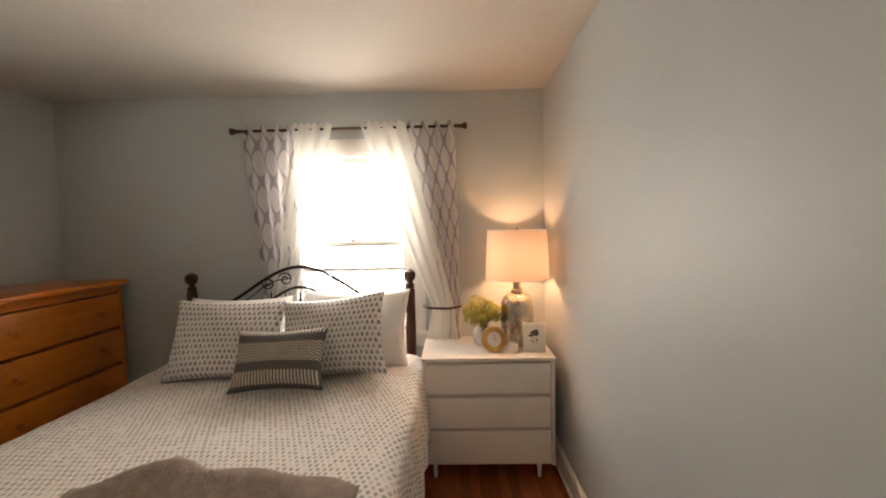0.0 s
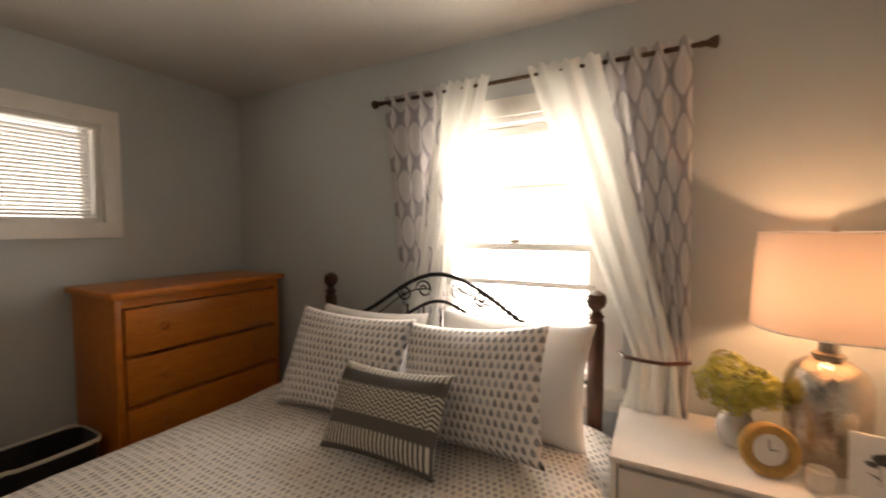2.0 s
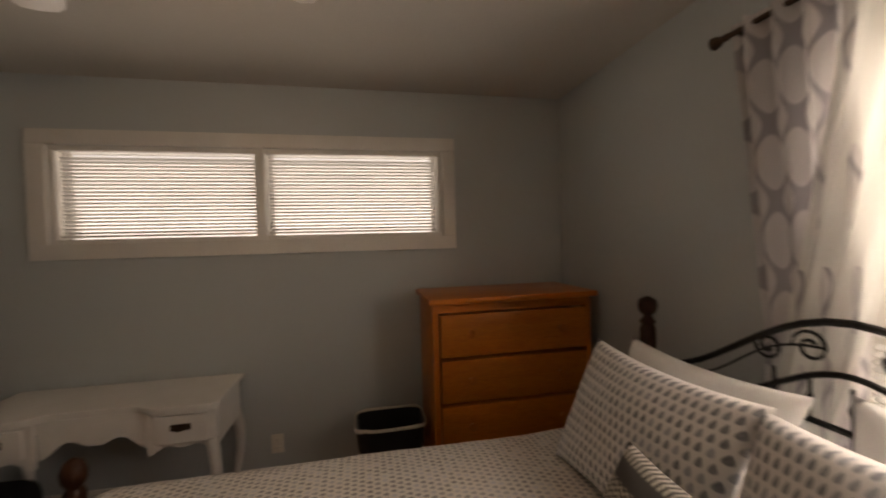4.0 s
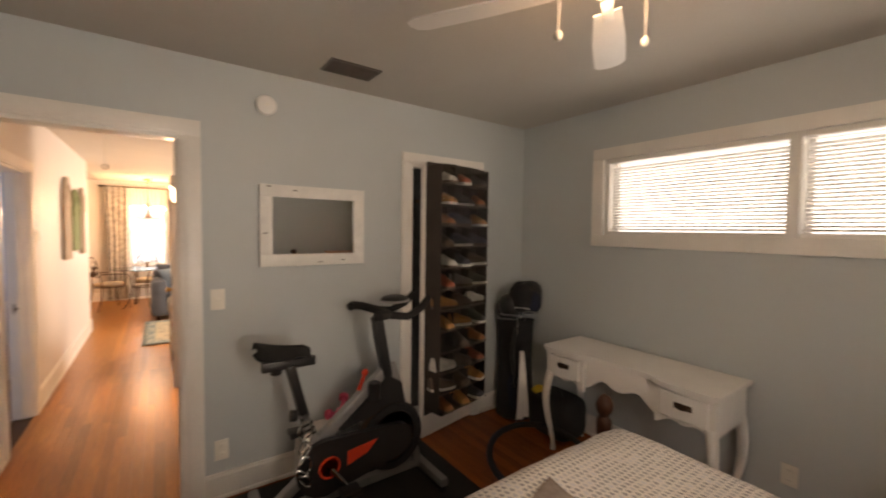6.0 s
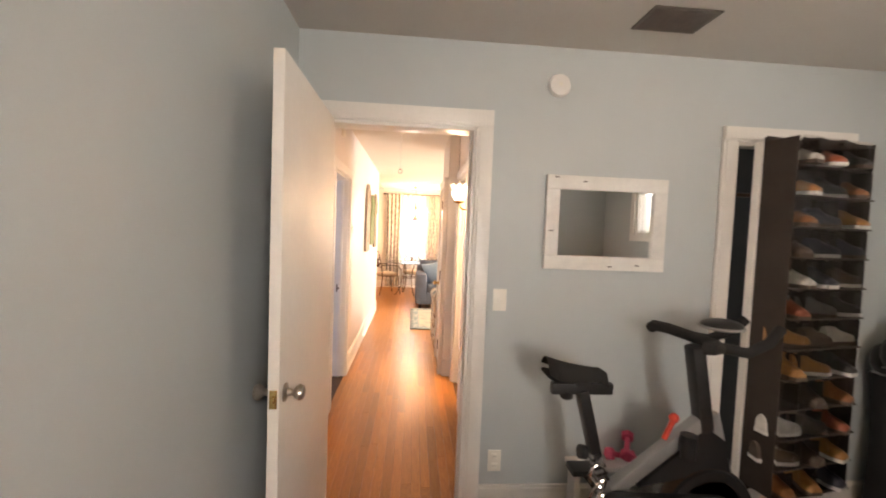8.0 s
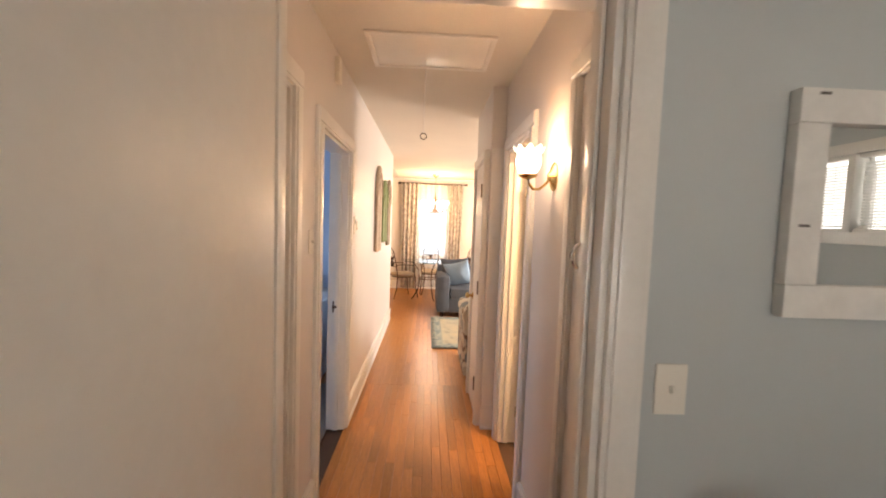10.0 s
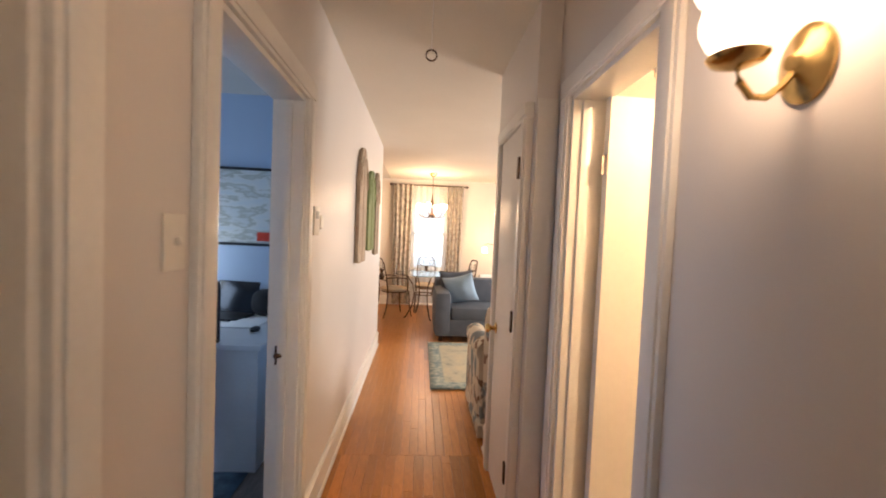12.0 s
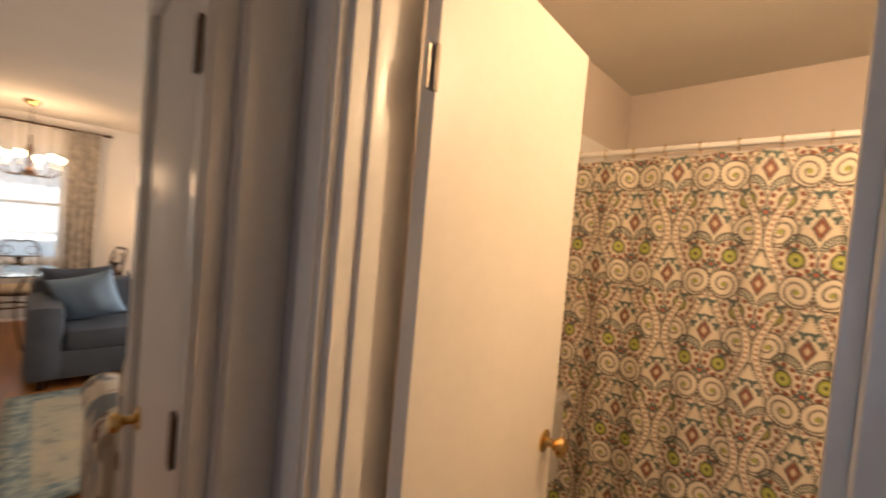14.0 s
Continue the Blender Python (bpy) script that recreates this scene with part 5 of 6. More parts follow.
sole_mat = speckled("white_rubber_sole", (0.72, 0.71, 0.68), 0.6)
rnd = random.Random(11)
for r in range(12):
    z = 0.24 + r * 0.150
    shelf = part("shelf_cloth", G().box((0.02, 0.010, z - 0.008), (0.54, 0.185 - 0.03 * (r == 11), z), 0.003), brown_cloth, org)
    part("pocket", G().sheet(lambda s, t: (0.025 + 0.51 * s, 0.172 + 0.012 * math.sin(math.pi * 3 * s) ** 2 + 0.006 * noise.noise(Vector((s * 7, t * 3, r))), z + 0.132 * t), 18, 3), clear_mat, org, "clear vinyl pocket front", 180)
for k in range(4):
    part("divider", G().box((0.02 + k * 0.1733 - 0.002 * (k > 0), 0.010, 0.235), (0.023 + k * 0.1733, 0.165 if k in (0, 3) else 0.10, 2.02)), brown_cloth, org)


def shoe(m, mat, sole, label):
    """A shoe, toe towards local -y."""
    t = thing("shoe", label, "shoe", group="shoes in the organiser")
    t.matrix_world = m
    up = G()
    n = 9
    prof = [(-0.105, 0.030, 0.022), (-0.085, 0.040, 0.036), (-0.05, 0.043, 0.046), (-0.01, 0.037, 0.060), (0.03, 0.033, 0.078), (0.07, 0.034, 0.082), (0.10, 0.028, 0.080)]
    rings = []
    for y, w, h in prof:
        rings.append([(w * math.cos(math.pi * k / n), y, 0.016 + h * math.sin(math.pi * k / n) ** 0.7) for k in range(n + 1)])
    up.add([p for r in rings for p in r], [(i * (n + 1) + k, i * (n + 1) + k + 1, (i + 1) * (n + 1) + k + 1, (i + 1) * (n + 1) + k) for i in range(len(prof) - 1) for k in range(n)] + [tuple(range(n + 1)), tuple(range((len(prof) - 1) * (n + 1), len(prof) * (n + 1)))])
    part("upper", up, mat, t, "", 60)
    out = [(w * 1.12 * s, y) for s, seq in ((1, prof), (-1, prof[::-1])) for y, w, h in seq]
    part("sole", G().prism(out, 0.0, 0.018), sole, t)
    part("lace", G().box((-0.018, -0.03, 0.068), (0.018, -0.024, 0.074), 0.002, pose(0, 0, -0.004, -18, 0, 0)).box((-0.018, -0.012, 0.078), (0.018, -0.006, 0.084), 0.002, pose(0, 0, -0.004, -14, 0, 0)), sole, t)
    return t


ORG = pose(-2.90, -3.86, 0, 0, 0, 11)
for r in range(12):
    for c in range(3):
        if rnd.random() < 0.06:
            continue
        k = rnd.randrange(8)
        z = 0.241 + r * 0.150
        m = ORG @ pose(0.107 + c * 0.173 + rnd.uniform(-0.012, 0.012), 0.098, z, 0, 0, 180 + rnd.uniform(-16, 16) + rnd.choice((0, 0, 75)))
        name = ("tan leather", "black leather", "light tan", "brown", "pale grey", "charcoal", "russet", "dark navy")[k]
        shoe(m, shoe_mats[k], sole_mat if rnd.random() < 0.3 else shoe_mats[3], name + " shoe in a clear organiser pocket")
for k, (x, col) in enumerate(((-2.45, (0.02, 0.02, 0.025)), (-2.40, (0.08, 0.012, 0.012)), (-2.36, (0.03, 0.03, 0.035)))):
    solid("hanging_garment", G().sheet(lambda s, t: (x + 0.03 * math.sin(9 * s + k), -4.25 + 0.24 * s, 1.75 - 1.1 * t + 0.05 * s * (1 - t)), 14, 10), speckled("garment_cloth", col, 0.95, 0.2), "dark garment hanging in the closet", "garment", "clothes in the closet", smooth=180)
solid("closet_rail", G().bar((-3.48, -4.13, 1.79), (-1.18, -4.13, 1.79), 0.014), bronze_mat, "dark hanging rail inside the closet", "closet rail")

# ---- exercise bike ----
solid("exercise_mat", G().box((-2.35, -3.82, 0.0), (-0.94, -3.02, 0.008), 0.003), rubber_mat, "black rubber exercise mat under the bike", "mat")
bike = thing("exercise_bike", "black and silver spin bike with red accents", "exercise bike", (0, -3.44, 0.008))


def beam(p, q, w, h, mat, nm, label=""):
    """A bar of oval section from p to q."""
    p, q = Vector(p), Vector(q)
    d = q - p
    m = Matrix.Translation(p) @ d.to_track_quat("Z", "Y").to_matrix().to_4x4()
    return part(nm, G().box((-w / 2, -h / 2, 0), (w / 2, h / 2, d.length), min(w, h) * 0.25, m), mat, bike, label)


beam((-1.20, -0.26, 0.055), (-1.20, 0.26, 0.055), 0.05, 0.05, silver_mat, "rear_stabilizer", "silver rear foot bar")
beam((-2.15, -0.27, 0.055), (-2.15, 0.27, 0.055), 0.05, 0.05, silver_mat, "front_stabilizer", "silver front foot bar")
for x in (-1.20, -2.15):
    for y in (-0.24, 0.24):
        part("levelling_foot", G().lathe([(0.028, 0), (0.028, 0.012), (0.010, 0.016), (0.010, 0.035)], (x, y, 0), 12), rubber_mat, bike)
beam((-1.20, 0, 0.07), (-2.15, 0, 0.07), 0.05, 0.05, silver_mat, "base_beam")
beam((-1.22, 0, 0.08), (-1.52, 0, 0.30), 0.055, 0.05, silver_mat, "rear_strut")
beam((-1.52, 0, 0.22), (-1.40, 0, 0.58), 0.06, 0.05, silver_mat, "seat_tube", "silver seat tube with dark stripes")
beam((-1.415, 0, 0.53), (-1.335, 0, 0.84), 0.060, 0.050, black_mat, "seat_post", "black sliding seat post")
beam((-1.20, 0, 0.845), (-1.47, 0, 0.845), 0.035, 0.05, black_mat, "seat_slider", "black seat slider bar")
beam((-1.45, 0, 0.36), (-1.93, 0, 0.74), 0.055, 0.06, silver_mat, "main_beam", "silver slanted main beam")
beam((-1.93, 0, 0.74), (-2.12, 0, 0.08), 0.05, 0.05, silver_mat, "front_fork")
beam((-1.90, 0, 0.66), (-1.83, 0, 1.04), 0.070, 0.060, black_mat, "handlebar_post")
seat = G()


def seat_fn(s, t):
    a, y = 2 * s - 1, t
    w = 0.035 + 0.085 * max(0, (t - 0.30) / 0.70) ** 0.8 if t > 0.30 else 0.032
    w *= 1 - 0.5 * max(0, (t - 0.9) / 0.1) ** 2
    return (-1.44 + 0.27 * t, a * w, 0.935 + 0.045 * t ** 2 - 0.055 * abs(a) ** 2.2 - 0.02 * max(0, 0.12 - t) / 0.12)


seat.sheet(seat_fn, 14, 16).sheet(lambda s, t: (seat_fn(s, t)[0], seat_fn(s, t)[1] * 0.85, 0.875 + 0.03 * t), 14, 16)
part("saddle", seat, rubber_mat, bike, "black padded saddle", 180)
part("saddle_clamp", G().box((-1.36, -0.03, 0.862), (-1.30, 0.03, 0.90), 0.006), black_mat, bike)
part("slider_knob", G().lathe([(0.012, 0), (0.028, 0.01), (0.028, 0.03), (0.018, 0.036)], (-1.27, 0, 0.795), 14), black_mat, bike)
part("post_knob", G().lathe([(0.012, 0), (0.03, 0.01), (0.03, 0.04)], n=14, m=pose(-1.38, 0, 0.56, 0, 80, 0)), black_mat, bike)
part("frame_cover", G().prism([(-1.60, 0.42), (-1.90, 0.68), (-1.99, 0.62), (-2.02, 0.46), (-1.80, 0.46)], -0.028, 0.028, "y"), black_mat, bike, "black moulded frame cover")
fly = part("flywheel", G().lathe([(0.02, -0.03), (0.15, -0.03), (0.155, -0.045), (0.195, -0.045), (0.20, -0.035), (0.20, 0.035), (0.195, 0.045), (0.155, 0.045), (0.15, 0.03), (0.02, 0.03)], n=44, m=pose(-1.93, 0, 0.30, 90, 0, 0)), black_mat, bike, "heavy dark flywheel")
part("flywheel_rim", G().lathe([(0.201, -0.03), (0.205, -0.02), (0.205, 0.02), (0.201, 0.03)], n=44, m=pose(-1.93, 0, 0.30, 90, 0, 0)), bronze_mat, fly)
guard = [(-1.50 + 0.15 * math.cos(a), 0.27 + 0.15 * math.sin(a)) for a in [-math.pi / 2 + math.pi * i / 14 for i in range(15)]] + [(-1.93 + 0.10 * math.cos(a), 0.30 + 0.10 * math.sin(a)) for a in [math.pi / 2 + math.pi * i / 14 for i in range(15)]]
gd = part("belt_guard", G().prism(guard, 0.050, 0.085, "y"), black_mat, bike, "black belt guard")
part("red_ring", G().lathe([(0.048, 0.0), (0.048, 0.004), (0.060, 0.004), (0.060, 0.0)], n=28, m=pose(-1.52, 0.085, 0.27, -90, 0, 0)), red_mat, gd, "red ring")
part("red_panel", G().prism([(-1.62, 0.33), (-1.80, 0.35), (-1.74, 0.29), (-1.62, 0.25)], 0.085, 0.089, "y"), red_mat, gd, "red panel")
for s, zz in ((1, -0.15), (-1, 0.15)):
    cr = part("crank", G().bar((-1.52, s * 0.10, 0.27), (-1.52 - 0.09 * s, s * 0.115, 0.27 + zz * 0.8), 0.014), chrome_mat, bike)
    part("pedal", G().box((-1.57 - 0.09 * s, s * 0.115 - 0.0, 0.255 + zz * 0.8), (-1.46 - 0.09 * s, s * 0.115 + s * 0.09, 0.285 + zz * 0.8), 0.006) if s > 0 else G().box((-1.57 - 0.09 * s, s * 0.205, 0.255 + zz * 0.8), (-1.46 - 0.09 * s, s * 0.115, 0.285 + zz * 0.8), 0.006), black_mat, cr)
hb = part("handlebar", G().tube([(-1.74, 0.17, 1.075), (-1.76, 0.19, 1.080), (-1.81, 0.16, 1.075), (-1.86, 0.08, 1.062), (-1.87, 0, 1.06), (-1.86, -0.08, 1.062), (-1.81, -0.16, 1.075), (-1.76, -0.19, 1.080), (-1.74, -0.17, 1.075)], 0.026, 12), rubber_mat, bike, "black foam handlebar")
for s in (1, -1):
    part("aero_bar", G().tube([(-1.86, s * 0.10, 1.06), (-1.98, s * 0.11, 1.04), (-2.08, s * 0.10, 1.08), (-2.14, s * 0.09, 1.14)], 0.022, 10), rubber_mat, hb)
part("console", G().blob((-1.95, 0.0, 1.13), (0.085, 0.075, 0.028), 20, pose(0, 0, 0)), black_mat, hb, "black console")
part("console_trim", G().tube([(-1.95 + 0.087 * math.cos(k * tp / 24), 0.077 * math.sin(k * tp / 24), 1.122) for k in range(24)], 0.006, 6, True), silver_mat, hb)
part("resistance_knob", G().bar((-1.72, 0, 0.62), (-1.755, 0, 0.70), 0.012).blob((-1.76, 0, 0.715), (0.022, 0.022, 0.022), 12), red_mat, bike, "red resistance knob")
part("bottle_cage", G().lathe([(0.032, 0), (0.034, 0.10), (0.028, 0.10)], (-1.79, 0.06, 0.57), 14), black_mat, bike)
for k in range(3):
    part("dark_stripe", G().box((-0.031, -0.026, 0.24 + k * 0.03), (0.031, 0.026, 0.252 + k * 0.03), 0, Matrix.Translation((-1.52, 0, 0.22)) @ Vector((0.12, 0, 0.36)).to_track_quat("Z", "Y").to_matrix().to_4x4()), black_mat, bike)
cl = thing("cable_lock", "coiled dark cable hung on the bike seat tube", "cable")
g = G()
for k in range(5):
    g.tube([(-1.40 + 0.035 * math.cos(a + k) + 0.006 * k, -3.38 + 0.012 * k, 0.50 - 0.055 * k + 0.05 * math.sin(a)) for a in [i * tp / 14 for i in range(14)]], 0.006, 6, True)
part("coil", g, chrome_mat, cl)
part("buckle", G().blob((-1.41, -3.37, 0.25), (0.04, 0.02, 0.035), 12), black_mat, cl)


def dumbbell(m, mat, label):
    t = thing("dumbbell", label, "dumbbell", group="small dumbbells")
    t.matrix_world = m
    part("grip", G().lathe([(0.014, -0.05), (0.014, 0.05)], n=12, m=pose(0, 0, 0, 0, 90, 0)), mat, t)
    for s in (-1, 1):
        part("weight_head", G().lathe([(0.02, 0.045), (0.033, 0.050), (0.035, 0.075), (0.024, 0.085)], n=6, m=pose(0, 0, 0, 0, 90 * s, 0)), mat, t)


rack = thing("dumbbell_shelf", "narrow white wall ledge holding pink dumbbells", "ledge")
part("board", G().box((-1.95, -3.852, 0.290), (-1.45, -3.74, 0.312), 0.003), white_mat, rack)
for x in (-1.93, -1.50):
    part("upright", G().box((x, -3.85, 0.0), (x + 0.03, -3.76, 0.290), 0.003), white_mat, rack)
dumbbell(pose(-1.73, -3.80, 0.347, 0, -12, 8), pink_mat, "pink vinyl hand dumbbell on the ledge")
dumbbell(pose(-1.76, -3.79, 0.405, 0, 20, 60), pink_mat, "pink vinyl hand dumbbell on the ledge")

# ---- golf bag and corner clutter ----
gb = thing("golf_bag", "black stand golf bag with hooded clubs and towel", "golf bag", (-3.23, -3.66, 0))
GM = pose(0, 0, 0, 5, -4, 0)
part("bag_body", G().lathe([(0.13, 0.0), (0.16, 0.02), (0.155, 0.15), (0.14, 0.45), (0.145, 0.62), (0.155, 0.78), (0.16, 0.81), (0.14, 0.81)], n=24, m=GM), dark_mat, gb)
part("side_pocket", G().blob((0.03, 0.11, 0.40), (0.09, 0.05, 0.25), 16, GM, 0.6), dark_mat, gb)
part("shoe_pocket", G().blob((0.09, 0.05, 0.22), (0.05, 0.08, 0.16), 16, GM, 0.6), navy_mat, gb)
part("strap", G().tube([(0.10, 0.09, 0.78), (0.17, 0.12, 0.62), (0.15, 0.12, 0.44), (0.11, 0.09, 0.30)], 0.016, 8), black_mat, gb)
rnd = random.Random(3)
for k in range(7):
    a = k * tp / 7
    x, y = 0.065 * math.cos(a), 0.065 * math.sin(a)
    top = 0.95 + rnd.uniform(-0.08, 0.14)
    cb = part("club", G().bar((x, y, 0.7), (x * 1.3, y * 1.3, top), 0.006, 6), chrome_mat, gb)
    part("head_cover", G().blob((x * 1.5, y * 1.5 + 0.02, top + 0.03), (0.085, 0.095, 0.095 + 0.02 * (k % 2)), 14, None, 0.8), (black_mat, dark_mat, navy_mat)[k % 3], cb)
    part("cover_band", G().tube([(x * 1.5 + 0.074 * math.cos(i * tp / 14), y * 1.5 + 0.02 + 0.083 * math.sin(i * tp / 14), top - 0.045 + 0.01 * math.sin(i)) for i in range(14)], 0.006, 6, True), (silver_mat, white_cloth)[k % 2], cb)
part("towel", G().sheet(lambda s, t: (0.09 + (0.03 + 0.11 * t) * (s - 0.5) * 1.2 + 0.03 * t, 0.15 + 0.012 * math.sin(14 * s) + 0.05 * t, 0.60 - 0.52 * t), 12, 12), white_cloth, gb, "white towel hanging down", 180)
bp = thing("duffel_bag", "black duffel bag on the floor beneath the desk", "bag", (-3.27, -3.28, 0))
part("bag_body", G().blob((-0.03, 0, 0.15), (0.15, 0.20, 0.16), 22, None, 0.45), dark_mat, bp)
part("handle", G().tube([(0.0, -0.10, 0.27), (0.02, -0.07, 0.35), (0.02, 0.07, 0.35), (0.0, 0.10, 0.27)], 0.010, 8), black_mat, bp)
part("yellow_tag", G().sheet(lambda s, t: (-0.05 + 0.14 * s, -0.16 + 0.12 * t, 0.30 + 0.03 * math.sin(3 * s + t)), 6, 6), speckled("yellow_cloth", (0.5, 0.38, 0.04), 0.8), bp)
solid("exercise_hoop", G().tube([(-2.78 + 0.36 * math.cos(k * tp / 48), -2.98 + 0.30 * math.sin(k * tp / 48), 0.10 - 0.075 * math.sin(k * tp / 48)) for k in range(48)], 0.020, 10, True), rubber_mat, "black foam hoop lying on the bedroom floor", "hoop")
solid("hoop_pad", G().blob((-2.78, -2.72, 0.02), (0.12, 0.05, 0.02), 12, None, 0.6), dark_mat, "folded dark cloth on the bedroom floor", "cloth")

# ---- hallway ----
sc = thing("wall_sconce", "brass wall sconce with a lit fluted glass shade", "wall lamp", (-1.03, -4.70, 1.715))
part("back_plate", G().lathe([(0.058, 0), (0.058, 0.006), (0.045, 0.014), (0.022, 0.020), (0.012, 0.030)], n=28, m=pose(0, 0, 0, 0, 90, 0) @ Matrix.Diagonal((1.05, 0.8, 1, 1))), brass_mat, sc)
part("arm", G().tube([(0.02, 0, -0.01), (0.04, 0, -0.035), (0.065, 0, -0.055), (0.09, 0, -0.055), (0.108, 0, -0.035), (0.115, 0, -0.01)], 0.006), brass_mat, sc)
part("cup", G().lathe([(0.010, -0.015), (0.036, -0.005), (0.042, 0.004), (0.026, 0.008)], (0.115, 0, 0), 20), brass_mat, sc)
g = G()
for i, (r, z) in enumerate(((0.026, 0.006), (0.042, 0.022), (0.050, 0.045), (0.051, 0.065), (0.046, 0.086), (0.053, 0.104), (0.063, 0.112))):
    for k in range(36):
        f_ = 1 + (0.05 if i > 1 else 0.0) * math.cos(k * tp / 36 * 9) * (1 + 0.6 * (i > 4))
        g.v.append((0.115 + r * f_ * math.cos(k * tp / 36), r * f_ * math.sin(k * tp / 36), z + (0.012 * math.cos(k * tp / 36 * 9) if i == 6 else 0)))
        g.uv.append((0, 0))
for i in range(6):
    for k in range(36):
        g.f.append((i * 36 + k, i * 36 + (k + 1) % 36, (i + 1) * 36 + (k + 1) % 36, (i + 1) * 36 + k))
part("glass_shade", g, frost_mat, sc, "glowing frosted glass shade", 180).visible_shadow = False

th = thing("thermostat", "cream wall thermostat with a round dial beside it", "thermostat", (0.06, -5.965, 1.465))
part("body", G().box((-0.028, -0.045, -0.065), (0.0, 0.045, 0.065), 0.005), cream_mat, th)
part("sensor_dial", G().lathe([(0.032, 0), (0.034, 0.018), (0.028, 0.026)], n=20, m=pose(0, -0.10, -0.005, 0, -90, 0)), cream_mat, th)
part("display", G().box((-0.0295, -0.025, 0.01), (-0.028, 0.025, 0.045)), speckled("grey_lcd", (0.30, 0.31, 0.28), 0.3), th)
for yc, wd, zb, zt, mt, lb in ((-7.37, 0.42, 1.17, 2.09, board_a, "tall arched weathered whitewashed wall panel"), (-7.94, 0.50, 1.245, 1.995, board_b, "arched weathered green wooden wall panel"), (-8.43, 0.36, 1.18, 2.05, board_a, "arched weathered grey wooden wall panel")):
    ap = thing("arched_wall_panel", lb, "wall art", (0.06, yc, 0), group="arched wall panels")
    nb = 4
    for k in range(nb):
        a, b = -wd / 2 + wd * k / nb + 0.002, -wd / 2 + wd * (k + 1) / nb - 0.002
        pts = [(a, zb + 0.01 * (k % 2)), (b, zb + 0.01 * (k % 2))] + [(b + (a - b) * i / 6, zt - 0.30 + 0.30 * math.sqrt(max(0, 1 - ((b + (a - b) * i / 6) / (wd / 2)) ** 2))) for i in range(7)]
        part("plank", G().prism(pts, -0.030 - 0.003 * (k % 2), -0.006, "x"), mt, ap)
    part("crosspiece", G().box((-0.006, -wd / 2 + 0.03, zb + 0.15), (0.0, wd / 2 - 0.03, zb + 0.22)), mt, ap)
    part("carved_band", G().tube([(-0.034, -wd / 2 + 0.03 + (wd - 0.06) * i / 16, zt - 0.32 + 0.25 * math.sqrt(max(0, 1 - (2 * i / 16 - 1) ** 2))) for i in range(17)], 0.010, 6), mt, ap)
hatch = thing("attic_hatch", "white attic hatch panel in the hallway ceiling", "attic hatch", kind="structure")
for nm, a, b in (("panel", (-0.80, -5.55, 2.462), (-0.17, -5.15, 2.4695)), ("trim_strip", (-0.83, -5.58, 2.458), (-0.14, -5.55, 2.469)), ("trim_strip", (-0.83, -5.15, 2.458), (-0.14, -5.12, 2.469)), ("trim_strip", (-0.83, -5.55, 2.458), (-0.80, -5.15, 2.469)), ("trim_strip", (-0.17, -5.55, 2.458), (-0.14, -5.15, 2.469))):
    part(nm, G().box(a, b, 0.002), trim_mat, hatch)
cord = thing("pull_cord", "thin ceiling pull cord with a round knob", "pull cord", (-0.455, -5.45, 0))
part("cord", G().bar((0, 0, 2.035), (0, 0, 2.463), 0.002, 6), white_cloth, cord)
part("cord_ring", G().tube([(0.018 * math.cos(k * tp / 16), 0, 2.018 + 0.018 * math.sin(k * tp / 16)) for k in range(16)], 0.003, 6, True), bronze_mat, cord)
chime = thing("door_chime", "small cream chime box high on the hallway wall", "door chime", (0.06, -5.40, 2.36))
part("body", G().box((-0.03, -0.03, -0.07), (0, 0.03, 0.07), 0.004), cream_mat, chime)

# ---- living and dining room ----
so = thing("sofa", "blue-grey fabric sofa with rolled arms", "sofa", (-0.66, -9.30, 0))
part("base", G().box((-2.15, -0.90, 0.07), (-0.02, -0.03, 0.30), 0.03), grey_sofa, so)
for x in (-0.22, -2.15):
    part("arm", G().box((x, -0.92, 0.07), (x + 0.22, -0.0, 0.66), 0.08), grey_sofa, so, "padded sofa arm")
part("back", G().box((-2.13, -0.95, 0.25), (-0.02, -0.72, 0.78), 0.08), grey_sofa, so)
for x0 in (-0.22 - 0.85, -0.22 - 1.70):
    part("seat_cushion", G().box((x0 + 0.005, -0.74, 0.29), (x0 + 0.845, -0.02, 0.46), 0.05), grey_sofa, so)
    part("back_cushion", G().box((x0 + 0.005, -0.78, 0.44), (x0 + 0.845, -0.56, 0.80), 0.07), grey_sofa, so)
for x in (-0.10, -2.05):
    for y in (-0.08, -0.84):
        part("foot", G().box((x - 0.03, y - 0.03, 0), (x + 0.03, y + 0.03, 0.07), 0.004), walnut_mat, so)
cushion("sofa_cushion", 0.44, 0.44, 0.17, ltblue_cloth, pose(-1.03, -9.67, 0.665, 70, 14, -14), "light blue square throw cushion on the sofa")
cushion("dark_sofa_cushion", 0.48, 0.44, 0.17, grey_sofa, pose(-0.98, -9.85, 0.70, 76, 4, -4), "dark grey cushion behind the blue one")
sofa_throw = solid("sofa_throw", G().sheet(lambda q, t: (-2.1 + 0.75 * q, -9.96 - 0.30 * t, 0.60 + 0.24 * math.sin(math.pi * t) ** 0.5 + 0.006 * noise.noise(Vector((q * 6, t * 6, 2)))), 24, 20), white_cloth, "cream throw folded over the sofa back", "blanket", smooth=180)
sofa_throw.modifiers.new("thick", "SOLIDIFY").thickness = 0.010
